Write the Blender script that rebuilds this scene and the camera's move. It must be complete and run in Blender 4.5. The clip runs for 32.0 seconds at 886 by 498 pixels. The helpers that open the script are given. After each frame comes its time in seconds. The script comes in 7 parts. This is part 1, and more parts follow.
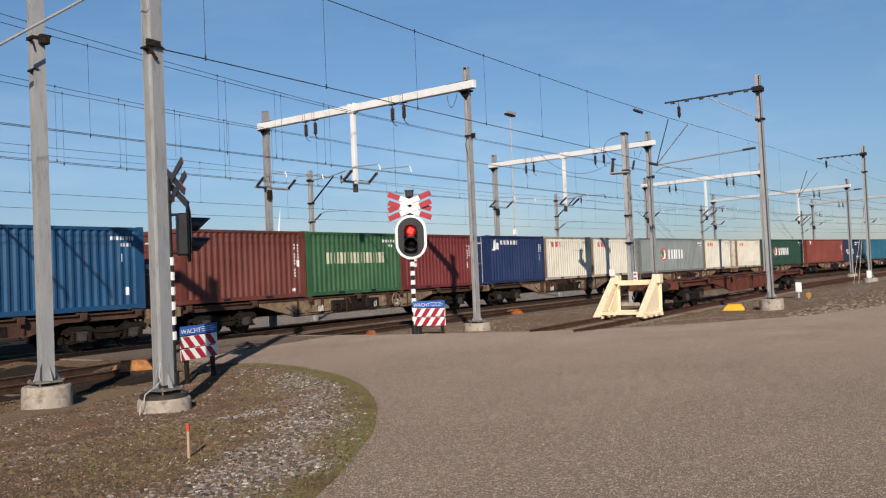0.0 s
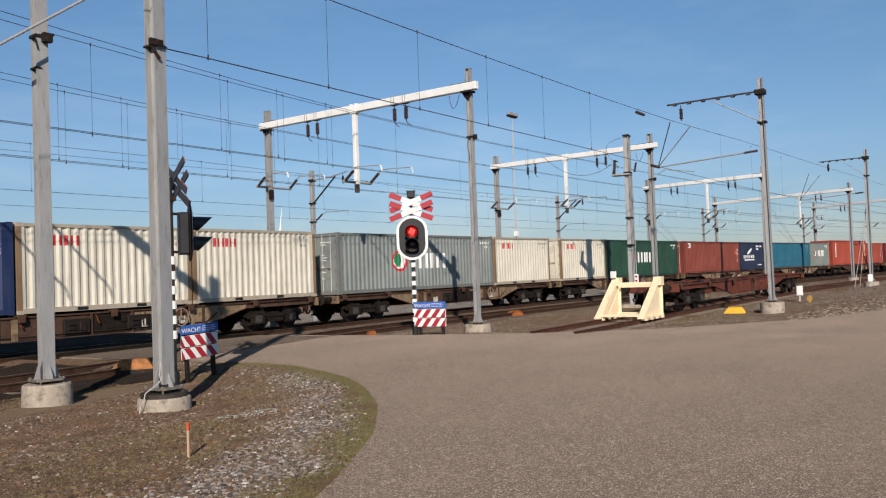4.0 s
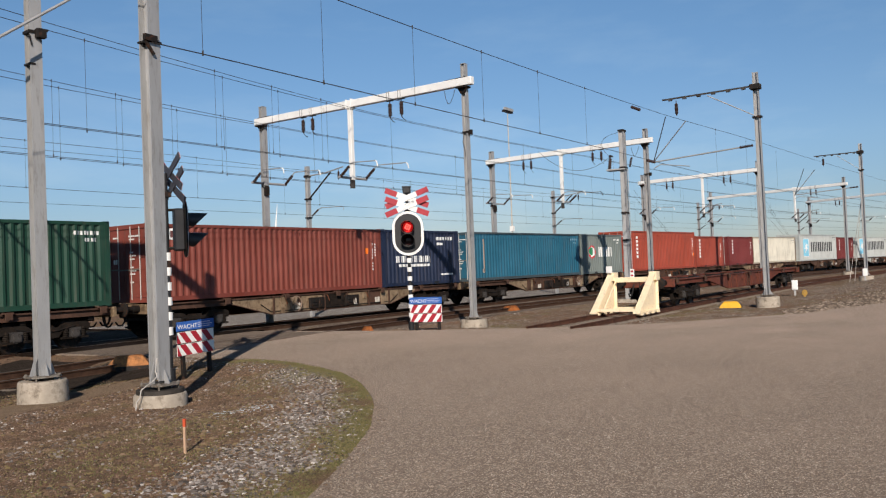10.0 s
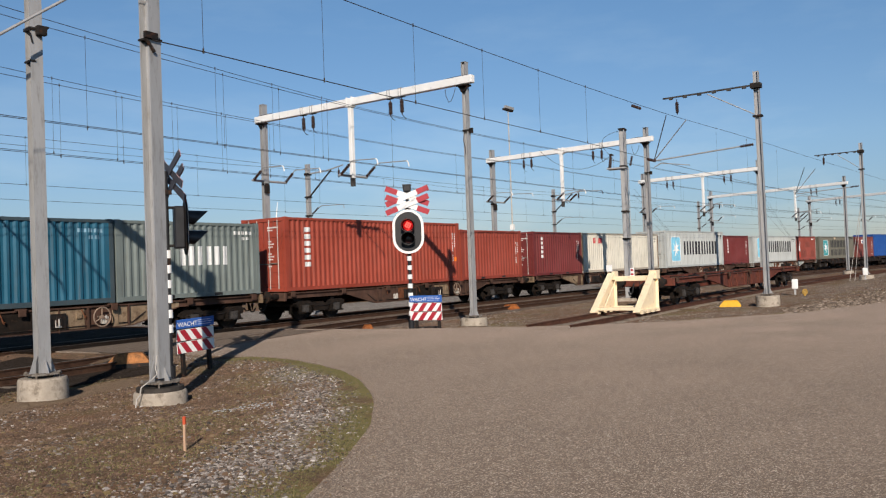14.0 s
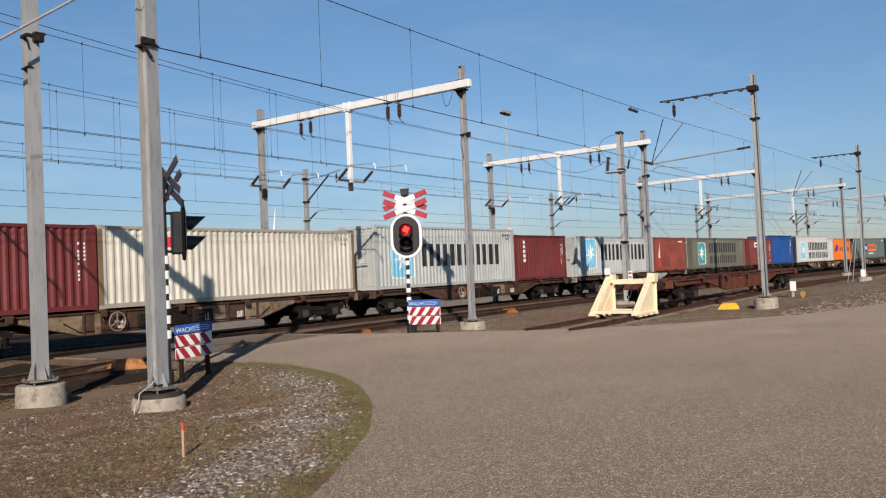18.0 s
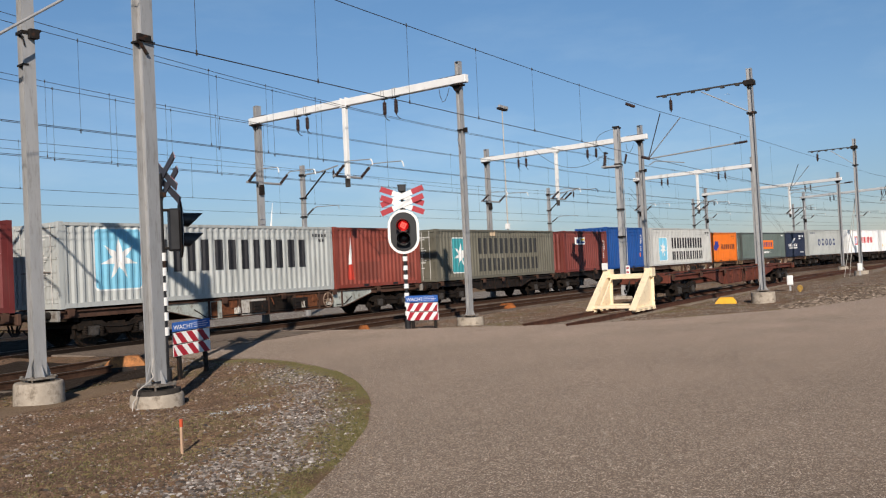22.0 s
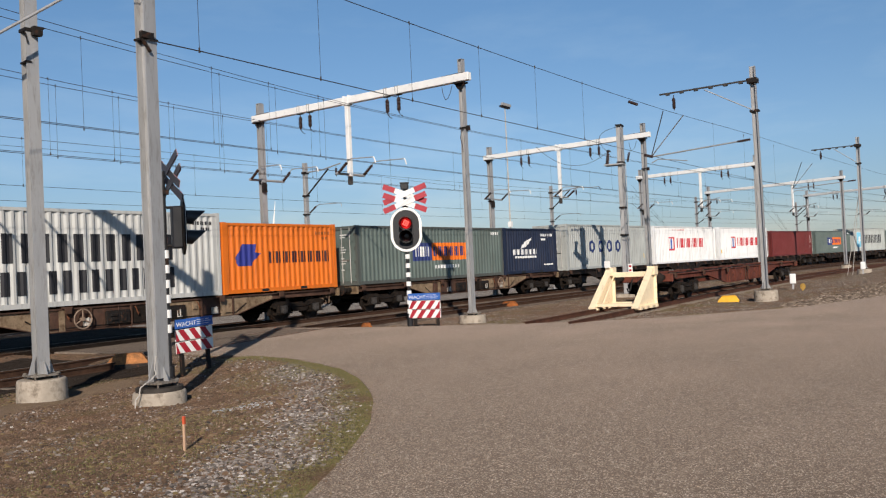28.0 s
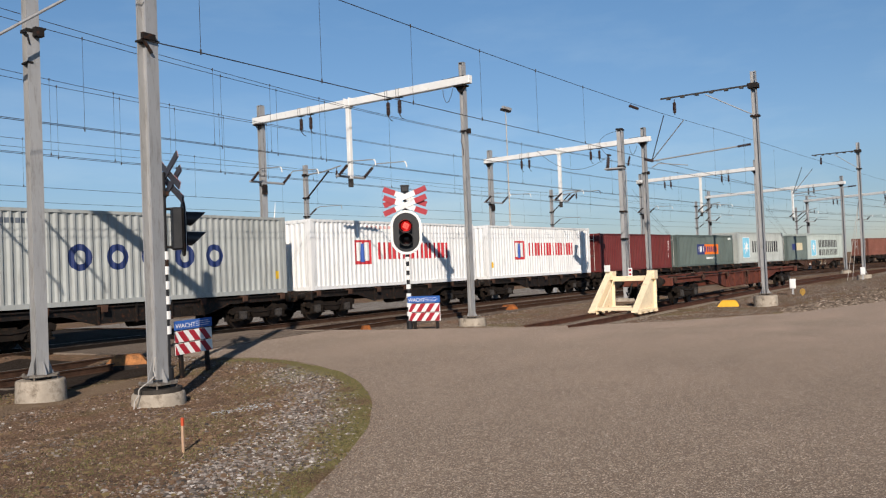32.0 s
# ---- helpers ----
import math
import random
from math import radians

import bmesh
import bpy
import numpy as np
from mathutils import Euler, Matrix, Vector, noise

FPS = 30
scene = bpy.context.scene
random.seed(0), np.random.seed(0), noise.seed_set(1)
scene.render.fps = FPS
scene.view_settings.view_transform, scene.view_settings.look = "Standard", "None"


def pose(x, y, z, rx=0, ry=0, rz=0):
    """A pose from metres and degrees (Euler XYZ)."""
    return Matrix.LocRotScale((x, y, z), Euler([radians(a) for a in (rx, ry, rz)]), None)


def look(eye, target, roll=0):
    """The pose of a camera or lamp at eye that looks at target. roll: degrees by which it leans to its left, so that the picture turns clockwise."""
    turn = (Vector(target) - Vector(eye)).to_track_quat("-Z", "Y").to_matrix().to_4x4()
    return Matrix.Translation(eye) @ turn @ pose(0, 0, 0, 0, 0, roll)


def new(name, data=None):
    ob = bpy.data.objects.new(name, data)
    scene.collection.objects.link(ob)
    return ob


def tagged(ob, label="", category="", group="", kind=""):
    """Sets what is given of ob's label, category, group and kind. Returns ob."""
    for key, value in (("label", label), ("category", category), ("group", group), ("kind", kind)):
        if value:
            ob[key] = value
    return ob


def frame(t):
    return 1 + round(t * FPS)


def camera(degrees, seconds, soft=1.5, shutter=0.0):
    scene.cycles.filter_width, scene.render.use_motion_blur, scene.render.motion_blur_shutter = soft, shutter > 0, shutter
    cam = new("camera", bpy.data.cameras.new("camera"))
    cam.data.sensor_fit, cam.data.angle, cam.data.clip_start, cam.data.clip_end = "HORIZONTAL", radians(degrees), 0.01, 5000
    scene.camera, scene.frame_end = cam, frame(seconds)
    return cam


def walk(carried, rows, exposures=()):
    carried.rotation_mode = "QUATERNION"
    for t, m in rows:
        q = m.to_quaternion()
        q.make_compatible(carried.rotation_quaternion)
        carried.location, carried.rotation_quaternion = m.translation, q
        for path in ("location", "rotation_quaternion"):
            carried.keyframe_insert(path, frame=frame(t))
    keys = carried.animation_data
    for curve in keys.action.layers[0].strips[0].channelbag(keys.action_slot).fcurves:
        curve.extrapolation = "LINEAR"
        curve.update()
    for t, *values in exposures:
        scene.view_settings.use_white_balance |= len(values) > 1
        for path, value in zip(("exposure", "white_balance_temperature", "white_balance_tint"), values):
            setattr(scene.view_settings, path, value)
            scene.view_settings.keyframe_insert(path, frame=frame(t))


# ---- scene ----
# The camera stands on the road and is held by hand: it only sways.
EYE = (0.0, 0.0, 1.93)
cam = camera(55.7, 32.0, soft=1.2)
SWAY = (
    (0, 91.594, 2.482, -57.038), (0.5, 91.582, 2.311, -56.959), (1, 91.448, 2.057, -56.771), (1.5, 91.356, 1.980, -56.559),
    (2, 91.321, 1.909, -56.579), (2.5, 91.462, 1.990, -56.680), (3, 91.571, 2.045, -56.831), (3.5, 91.627, 2.064, -56.883),
    (5.5, 91.676, 2.238, -57.302), (6, 91.578, 2.312, -57.231), (6.5, 91.468, 2.259, -57.164), (7, 91.335, 2.095, -57.108),
    (7.5, 91.183, 2.044, -57.085), (8, 91.028, 1.932, -57.061), (8.5, 90.969, 2.032, -57.016), (9, 91.068, 2.154, -57.006),
    (9.5, 91.231, 2.129, -57.105), (10, 91.338, 2.269, -57.250), (10.5, 91.373, 2.378, -57.451), (11, 91.454, 2.452, -57.557),
    (11.5, 91.509, 2.538, -57.521), (12, 91.484, 2.674, -57.406), (12.5, 91.451, 2.640, -57.275), (13, 91.383, 2.410, -57.198),
    (13.5, 91.292, 2.252, -57.188), (14, 91.221, 2.137, -57.241), (14.5, 91.154, 2.123, -57.184), (16.5, 91.428, 2.325, -57.369),
    (17, 91.502, 2.308, -57.517), (17.5, 91.514, 2.418, -57.479), (18, 91.498, 2.453, -57.364), (18.5, 91.503, 2.504, -57.313),
    (19, 91.485, 2.575, -57.286), (19.5, 91.511, 2.616, -57.467), (20, 91.522, 2.681, -57.598), (20.5, 91.399, 2.695, -57.565),
    (21, 91.310, 2.694, -57.520), (21.5, 91.252, 2.750, -57.500), (22, 91.195, 2.715, -57.532), (22.5, 91.211, 2.595, -57.659),
    (23, 91.328, 2.566, -57.699), (23.5, 91.442, 2.712, -57.600), (24, 91.614, 2.942, -57.644), (24.5, 91.682, 3.098, -57.613),
    (25, 91.679, 3.088, -57.656), (25.5, 91.647, 2.934, -57.746), (27.5, 91.128, 2.775, -57.419), (28, 91.055, 2.624, -57.363),
    (28.5, 91.049, 2.499, -57.454), (29, 91.142, 2.554, -57.549), (29.5, 91.247, 2.693, -57.534), (30, 91.313, 2.734, -57.427),
    (30.5, 91.339, 2.619, -57.370), (31, 91.293, 2.443, -57.398), (31.5, 91.289, 2.311, -57.431), (32, 91.256, 2.282, -57.373),
)
walk(cam, [(t, pose(*EYE, rx, ry, rz)) for t, rx, ry, rz in SWAY])

# ---- sky and sun ----
SUN_UP, SUN_FROM = 26.9, 234.3
world = bpy.data.worlds.new("sky")
scene.world = world
world.use_nodes = True
wn = world.node_tree
wn.nodes.clear()
sky = wn.nodes.new("ShaderNodeTexSky")
sky.sky_type, sky.sun_disc = "NISHITA", False
sky.sun_elevation, sky.sun_rotation = radians(SUN_UP), radians(SUN_FROM)
sky.altitude, sky.air_density, sky.dust_density, sky.ozone_density = 0, 0.92, 0.05, 3.0
wb = wn.nodes.new("ShaderNodeBackground")
wb.inputs[1].default_value = 0.09
wo = wn.nodes.new("ShaderNodeOutputWorld")
clear = wn.nodes.new("ShaderNodeMix")
clear.data_type, clear.blend_type = "RGBA", "MULTIPLY"
clear.inputs[0].default_value = 1.0
where = wn.nodes.new("ShaderNodeTexCoord")
split = wn.nodes.new("ShaderNodeSeparateXYZ")
haze = wn.nodes.new("ShaderNodeValToRGB")
haze.color_ramp.elements[0].position, haze.color_ramp.elements[1].position = 0.0, 0.34
haze.color_ramp.elements[0].color, haze.color_ramp.elements[1].color = (0.50, 0.535, 0.67, 1), (0.95, 1.14, 1.20, 1)
zenith = haze.color_ramp.elements.new(0.85)
zenith.color = (0.30, 0.33, 0.38, 1)
high_sky = haze.color_ramp.elements.new(0.52)
high_sky.color = (0.62, 0.74, 0.82, 1)
middle = haze.color_ramp.elements.new(0.13)
middle.color = (0.84, 0.905, 0.975, 1)
wn.links.new(where.outputs["Generated"], split.inputs[0])
wn.links.new(split.outputs[2], haze.inputs[0])
wn.links.new(haze.outputs[0], clear.inputs[7])
wn.links.new(sky.outputs[0], clear.inputs[6])
stretch = wn.nodes.new("ShaderNodeMapping")
stretch.inputs["Scale"].default_value = (1.6, 2.6, 9.0)
stretch.inputs["Rotation"].default_value = (0.0, 0.25, 0.4)
wisp = wn.nodes.new("ShaderNodeTexNoise")
wisp.inputs["Scale"].default_value, wisp.inputs["Detail"].default_value, wisp.inputs["Roughness"].default_value = 1.7, 7, 0.6
thin = wn.nodes.new("ShaderNodeValToRGB")
thin.color_ramp.elements[0].position, thin.color_ramp.elements[1].position = 0.48, 0.78
thin.color_ramp.elements[0].color, thin.color_ramp.elements[1].color = (1, 1, 1, 1), (1.34, 1.16, 1.05, 1)
cirrus = wn.nodes.new("ShaderNodeMix")
cirrus.data_type, cirrus.blend_type = "RGBA", "MULTIPLY"
cirrus.inputs[0].default_value = 1.0
wn.links.new(where.outputs["Generated"], stretch.inputs[0])
wn.links.new(stretch.outputs[0], wisp.inputs[0])
wn.links.new(wisp.outputs[0], thin.inputs[0])
wn.links.new(clear.outputs[2], cirrus.inputs[6])
wn.links.new(thin.outputs[0], cirrus.inputs[7])
wn.links.new(cirrus.outputs[2], wb.inputs[0])
wn.links.new(wb.outputs[0], wo.inputs[0])
sun = new("sun", bpy.data.lights.new("sun", "SUN"))
sun.data.energy, sun.data.angle, sun.data.color = 4.8, radians(0.53), (1.0, 0.893, 0.783)
az = radians(SUN_FROM)
sun_way = Vector((math.sin(az) * math.cos(radians(SUN_UP)), math.cos(az) * math.cos(radians(SUN_UP)), math.sin(radians(SUN_UP))))
sun.matrix_world = look(sun_way * 200, (0, 0, 0))
scene.view_settings.exposure = -0.05


# ---- materials ----
def nodes_of(name):
    m = bpy.data.materials.new(name)
    m.use_nodes = True
    nt = m.node_tree
    return m, nt, nt.nodes["Principled BSDF"]


def link(nt, a, b):
    nt.links.new(a, b)


def coords(nt, scale=(1, 1, 1), kind="Object"):
    c = nt.nodes.new("ShaderNodeTexCoord")
    mp = nt.nodes.new("ShaderNodeMapping")
    mp.inputs["Scale"].default_value = scale
    link(nt, c.outputs[kind], mp.inputs[0])
    return mp.outputs[0]


def noise_of(nt, vec, scale, detail=4, rough=0.6):
    n = nt.nodes.new("ShaderNodeTexNoise")
    n.inputs["Scale"].default_value, n.inputs["Detail"].default_value, n.inputs["Roughness"].default_value = scale, detail, rough
    link(nt, vec, n.inputs[0])
    return n.outputs[0]


def ramp_of(nt, fac, lo, hi, a=(0, 0, 0), b=(1, 1, 1)):
    r = nt.nodes.new("ShaderNodeValToRGB")
    r.color_ramp.elements[0].position, r.color_ramp.elements[1].position = lo, hi
    r.color_ramp.elements[0].color, r.color_ramp.elements[1].color = (*a, 1), (*b, 1)
    link(nt, fac, r.inputs[0])
    return r.outputs[0]


def mix_of(nt, fac, a, b, mode="MIX"):
    x = nt.nodes.new("ShaderNodeMix")
    x.data_type, x.blend_type = "RGBA", mode
    for sock, v in ((x.inputs[0], fac), (x.inputs[6], a), (x.inputs[7], b)):
        if isinstance(v, (int, float)):
            sock.default_value = v
        elif isinstance(v, tuple):
            sock.default_value = (*v, 1)
        else:
            link(nt, v, sock)
    return x.outputs[2]


def bump_of(nt, p, height, strength, distance=0.02):
    b = nt.nodes.new("ShaderNodeBump")
    b.inputs["Strength"].default_value, b.inputs["Distance"].default_value = strength, distance
    link(nt, height, b.inputs["Height"])
    link(nt, b.outputs[0], p.inputs["Normal"])


def surf(name, rgb, rough=0.6, metal=0.0, var=0.25, scale=1.5, grain=30.0, bump=0.15, dirt=None, amount=0.3, stretch=(1, 1, 1), kind="Object"):
    """A plain surface: base colour, large uneven tone, fine grain, and patches of dirt or rust."""
    m, nt, p = nodes_of(name)
    v = coords(nt, stretch, kind)
    big, fine = noise_of(nt, v, scale, 5), noise_of(nt, v, grain, 3, 0.7)
    dark = tuple(c * (1 - var) for c in rgb)
    lite = tuple(min(1, c * (1 + var)) for c in rgb)
    col = mix_of(nt, ramp_of(nt, big, 0.3, 0.7), dark, lite)
    col = mix_of(nt, 0.35 * min(1, var * 3), col, mix_of(nt, fine, (0.3, 0.3, 0.3), (0.75, 0.75, 0.75)), "OVERLAY")
    if dirt:
        spots = ramp_of(nt, noise_of(nt, v, scale * 2.3, 8, 0.72), 0.62 - amount * 0.35, 0.72 - amount * 0.2)
        col = mix_of(nt, mix_of(nt, spots, (0, 0, 0), (0.75, 0.75, 0.75)), col, dirt)
    link(nt, col, p.inputs["Base Color"])
    link(nt, ramp_of(nt, big, 0.2, 0.8, (rough - 0.1,) * 3, (min(1, rough + 0.12),) * 3), p.inputs["Roughness"])
    p.inputs["Metallic"].default_value = metal
    p.inputs["Specular IOR Level"].default_value = 0.35 if rough < 0.7 else 0.12 if rough < 0.9 else 0.04
    if bump:
        bump_of(nt, p, fine, bump, 0.01)
    return m


def box_paint(name, rgb, rust=0.15, fade=0.25, grime=(0.09, 0.07, 0.055)):
    """Painted container steel: sun-faded panels, vertical dirt runs, small rust spots and dents."""
    m, nt, p = nodes_of(name)
    v = coords(nt)
    runs = noise_of(nt, coords(nt, (6.0, 6.0, 0.45)), 1.4, 6, 0.65)
    big = noise_of(nt, v, 0.55, 4)
    spots = noise_of(nt, v, 5.5, 9, 0.78)
    pale = tuple(c + (0.5 - c) * fade * 0.07 for c in rgb)
    deep = tuple(c * (1 - fade * 0.7) for c in rgb)
    col = mix_of(nt, ramp_of(nt, big, 0.32, 0.68), deep, pale)
    col = mix_of(nt, ramp_of(nt, runs, 0.52, 0.78, (0, 0, 0), (0.5, 0.5, 0.5)), col, grime)
    col = mix_of(nt, ramp_of(nt, spots, 0.71 - 0.1 * rust, 0.76 - 0.1 * rust, (0, 0, 0), (0.85, 0.85, 0.85)), col, (0.13, 0.05, 0.022))
    link(nt, col, p.inputs["Base Color"])
    link(nt, ramp_of(nt, runs, 0.3, 0.7, (0.42,) * 3, (0.7,) * 3), p.inputs["Roughness"])
    p.inputs["Specular IOR Level"].default_value = 0.4
    dents = noise_of(nt, v, 1.7, 3)
    bump_of(nt, p, dents, 0.35, 0.03)
    return m


def ground_mat(name, a, b, c, d, s=1.0, bare=None):
    """Stony earth: soil tones a and b, moss d in patches, and packed pebbles of tone c at two sizes."""
    m, nt, p = nodes_of(name)
    v = coords(nt)
    big, mid = noise_of(nt, v, 0.45 * s, 6, 0.65), noise_of(nt, v, 2.6 * s, 8, 0.72)
    col = mix_of(nt, ramp_of(nt, mid, 0.36, 0.64), a, b)
    col = mix_of(nt, ramp_of(nt, big, 0.5, 0.64, (0, 0, 0), (0.8, 0.8, 0.8)), col, d)
    if bare:
        col = mix_of(nt, ramp_of(nt, noise_of(nt, v, 0.8 * s, 7, 0.7), 0.52, 0.66, (0, 0, 0), (0.75, 0.75, 0.75)), col, bare)
    heights = noise_of(nt, v, 70 * s, 4, 0.75)
    for size, share in ((26 * s, 0.42), (60 * s, 0.5)):
        vor = nt.nodes.new("ShaderNodeTexVoronoi")
        vor.inputs["Scale"].default_value = size
        link(nt, v, vor.inputs[0])
        sep = nt.nodes.new("ShaderNodeSeparateColor")
        link(nt, vor.outputs["Color"], sep.inputs[0])
        body = ramp_of(nt, vor.outputs["Distance"], 0.30, 0.46, (1, 1, 1), (0, 0, 0))
        chosen = ramp_of(nt, sep.outputs[0], 1 - share, 1 - share + 0.05)
        tone = mix_of(nt, sep.outputs[1], tuple(x * 0.5 for x in c), c)
        col = mix_of(nt, ramp_of(nt, vor.outputs["Distance"], 0.45, 0.75, (0, 0, 0), (0.5, 0.5, 0.5)), col, tuple(x * 0.62 for x in a))
        col = mix_of(nt, mix_of(nt, 1.0, body, chosen, "MULTIPLY"), col, tone)
        heights = mix_of(nt, 0.5, heights, mix_of(nt, 1.0, body, chosen, "MULTIPLY"))
    link(nt, col, p.inputs["Base Color"])
    p.inputs["Roughness"].default_value = 0.95
    p.inputs["Diffuse Roughness"].default_value = 0.8
    p.inputs["Specular IOR Level"].default_value = 0.05
    bump_of(nt, p, heights, 1.0, 0.045)
    return m


def asphalt_mat(name="asphalt", dark=1.0):
    m, nt, p = nodes_of(name)
    v = coords(nt)
    big, mid = noise_of(nt, v, 0.16, 6, 0.6), noise_of(nt, v, 1.3, 6, 0.65)
    vor = nt.nodes.new("ShaderNodeTexVoronoi")
    vor.inputs["Scale"].default_value = 72
    link(nt, v, vor.inputs[0])
    fine = noise_of(nt, v, 130, 3, 0.85)
    col = mix_of(nt, ramp_of(nt, big, 0.3, 0.7), (0.143, 0.112, 0.089), (0.182, 0.142, 0.114))
    col = mix_of(nt, ramp_of(nt, mid, 0.35, 0.7, (0, 0, 0), (0.45, 0.45, 0.45)), col, (0.128, 0.098, 0.076))
    pick = nt.nodes.new("ShaderNodeSeparateColor")
    link(nt, vor.outputs["Color"], pick.inputs[0])
    chips = mix_of(nt, 1.0, ramp_of(nt, pick.outputs[0], 0.62, 0.88, (0, 0, 0), (1, 1, 1)), ramp_of(nt, noise_of(nt, v, 9.0, 5, 0.7), 0.35, 0.7, (0.35, 0.35, 0.35), (1, 1, 1)), "MULTIPLY")
    col = mix_of(nt, chips, col, mix_of(nt, pick.outputs[1], (0.52, 0.40, 0.31), (0.56, 0.52, 0.45)))
    col = mix_of(nt, ramp_of(nt, fine, 0.38, 0.56, (0.85, 0.85, 0.85), (0, 0, 0)), col, (0.034, 0.028, 0.023))
    warp = nt.nodes.new("ShaderNodeTexNoise")
    warp.inputs["Scale"].default_value = 0.9
    link(nt, v, warp.inputs[0])
    bent = mix_of(nt, 0.25, v, warp.outputs["Color"], "ADD")
    crack = nt.nodes.new("ShaderNodeTexVoronoi")
    crack.feature = "DISTANCE_TO_EDGE"
    crack.inputs["Scale"].default_value = 0.16
    link(nt, bent, crack.inputs[0])
    faint = mix_of(nt, 1.0, ramp_of(nt, crack.outputs["Distance"], 0.0006, 0.0022, (0.38, 0.38, 0.38), (0, 0, 0)), ramp_of(nt, noise_of(nt, v, 0.5, 3), 0.45, 0.6), "MULTIPLY")
    col = mix_of(nt, faint, col, (0.05, 0.038, 0.03))
    worn = ramp_of(nt, noise_of(nt, coords(nt, (0.35, 1.0, 1.0)), 0.7, 7, 0.7), 0.56, 0.72, (0, 0, 0), (0.22, 0.22, 0.22))
    col = mix_of(nt, worn, col, (0.27, 0.214, 0.170))
    # paler as x grows: the glancing brightness of distant tarmac, put into its colour
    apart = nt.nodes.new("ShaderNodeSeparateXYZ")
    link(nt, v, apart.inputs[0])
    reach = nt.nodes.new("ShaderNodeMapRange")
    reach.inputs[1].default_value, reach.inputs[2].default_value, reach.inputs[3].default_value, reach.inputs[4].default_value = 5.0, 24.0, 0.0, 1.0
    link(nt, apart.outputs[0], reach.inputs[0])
    grazing_light = mix_of(nt, 1.0, ramp_of(nt, noise_of(nt, coords(nt, (0.5, 1.0, 1.0)), 0.35, 6, 0.65), 0.3, 0.72, (0.15, 0.15, 0.15), (0.75, 0.75, 0.75)), reach.outputs[0], "MULTIPLY")
    col = mix_of(nt, grazing_light, col, (0.298, 0.231, 0.186))
    col = mix_of(nt, 1.0, col, (dark, dark, dark), "MULTIPLY")
    link(nt, col, p.inputs["Base Color"])
    p.inputs["Roughness"].default_value = 0.86
    p.inputs["Diffuse Roughness"].default_value = 1.0
    p.inputs["Specular IOR Level"].default_value = 0.05
    bump_of(nt, p, mix_of(nt, 0.5, vor.outputs["Distance"], fine), 0.7, 0.008)
    return m


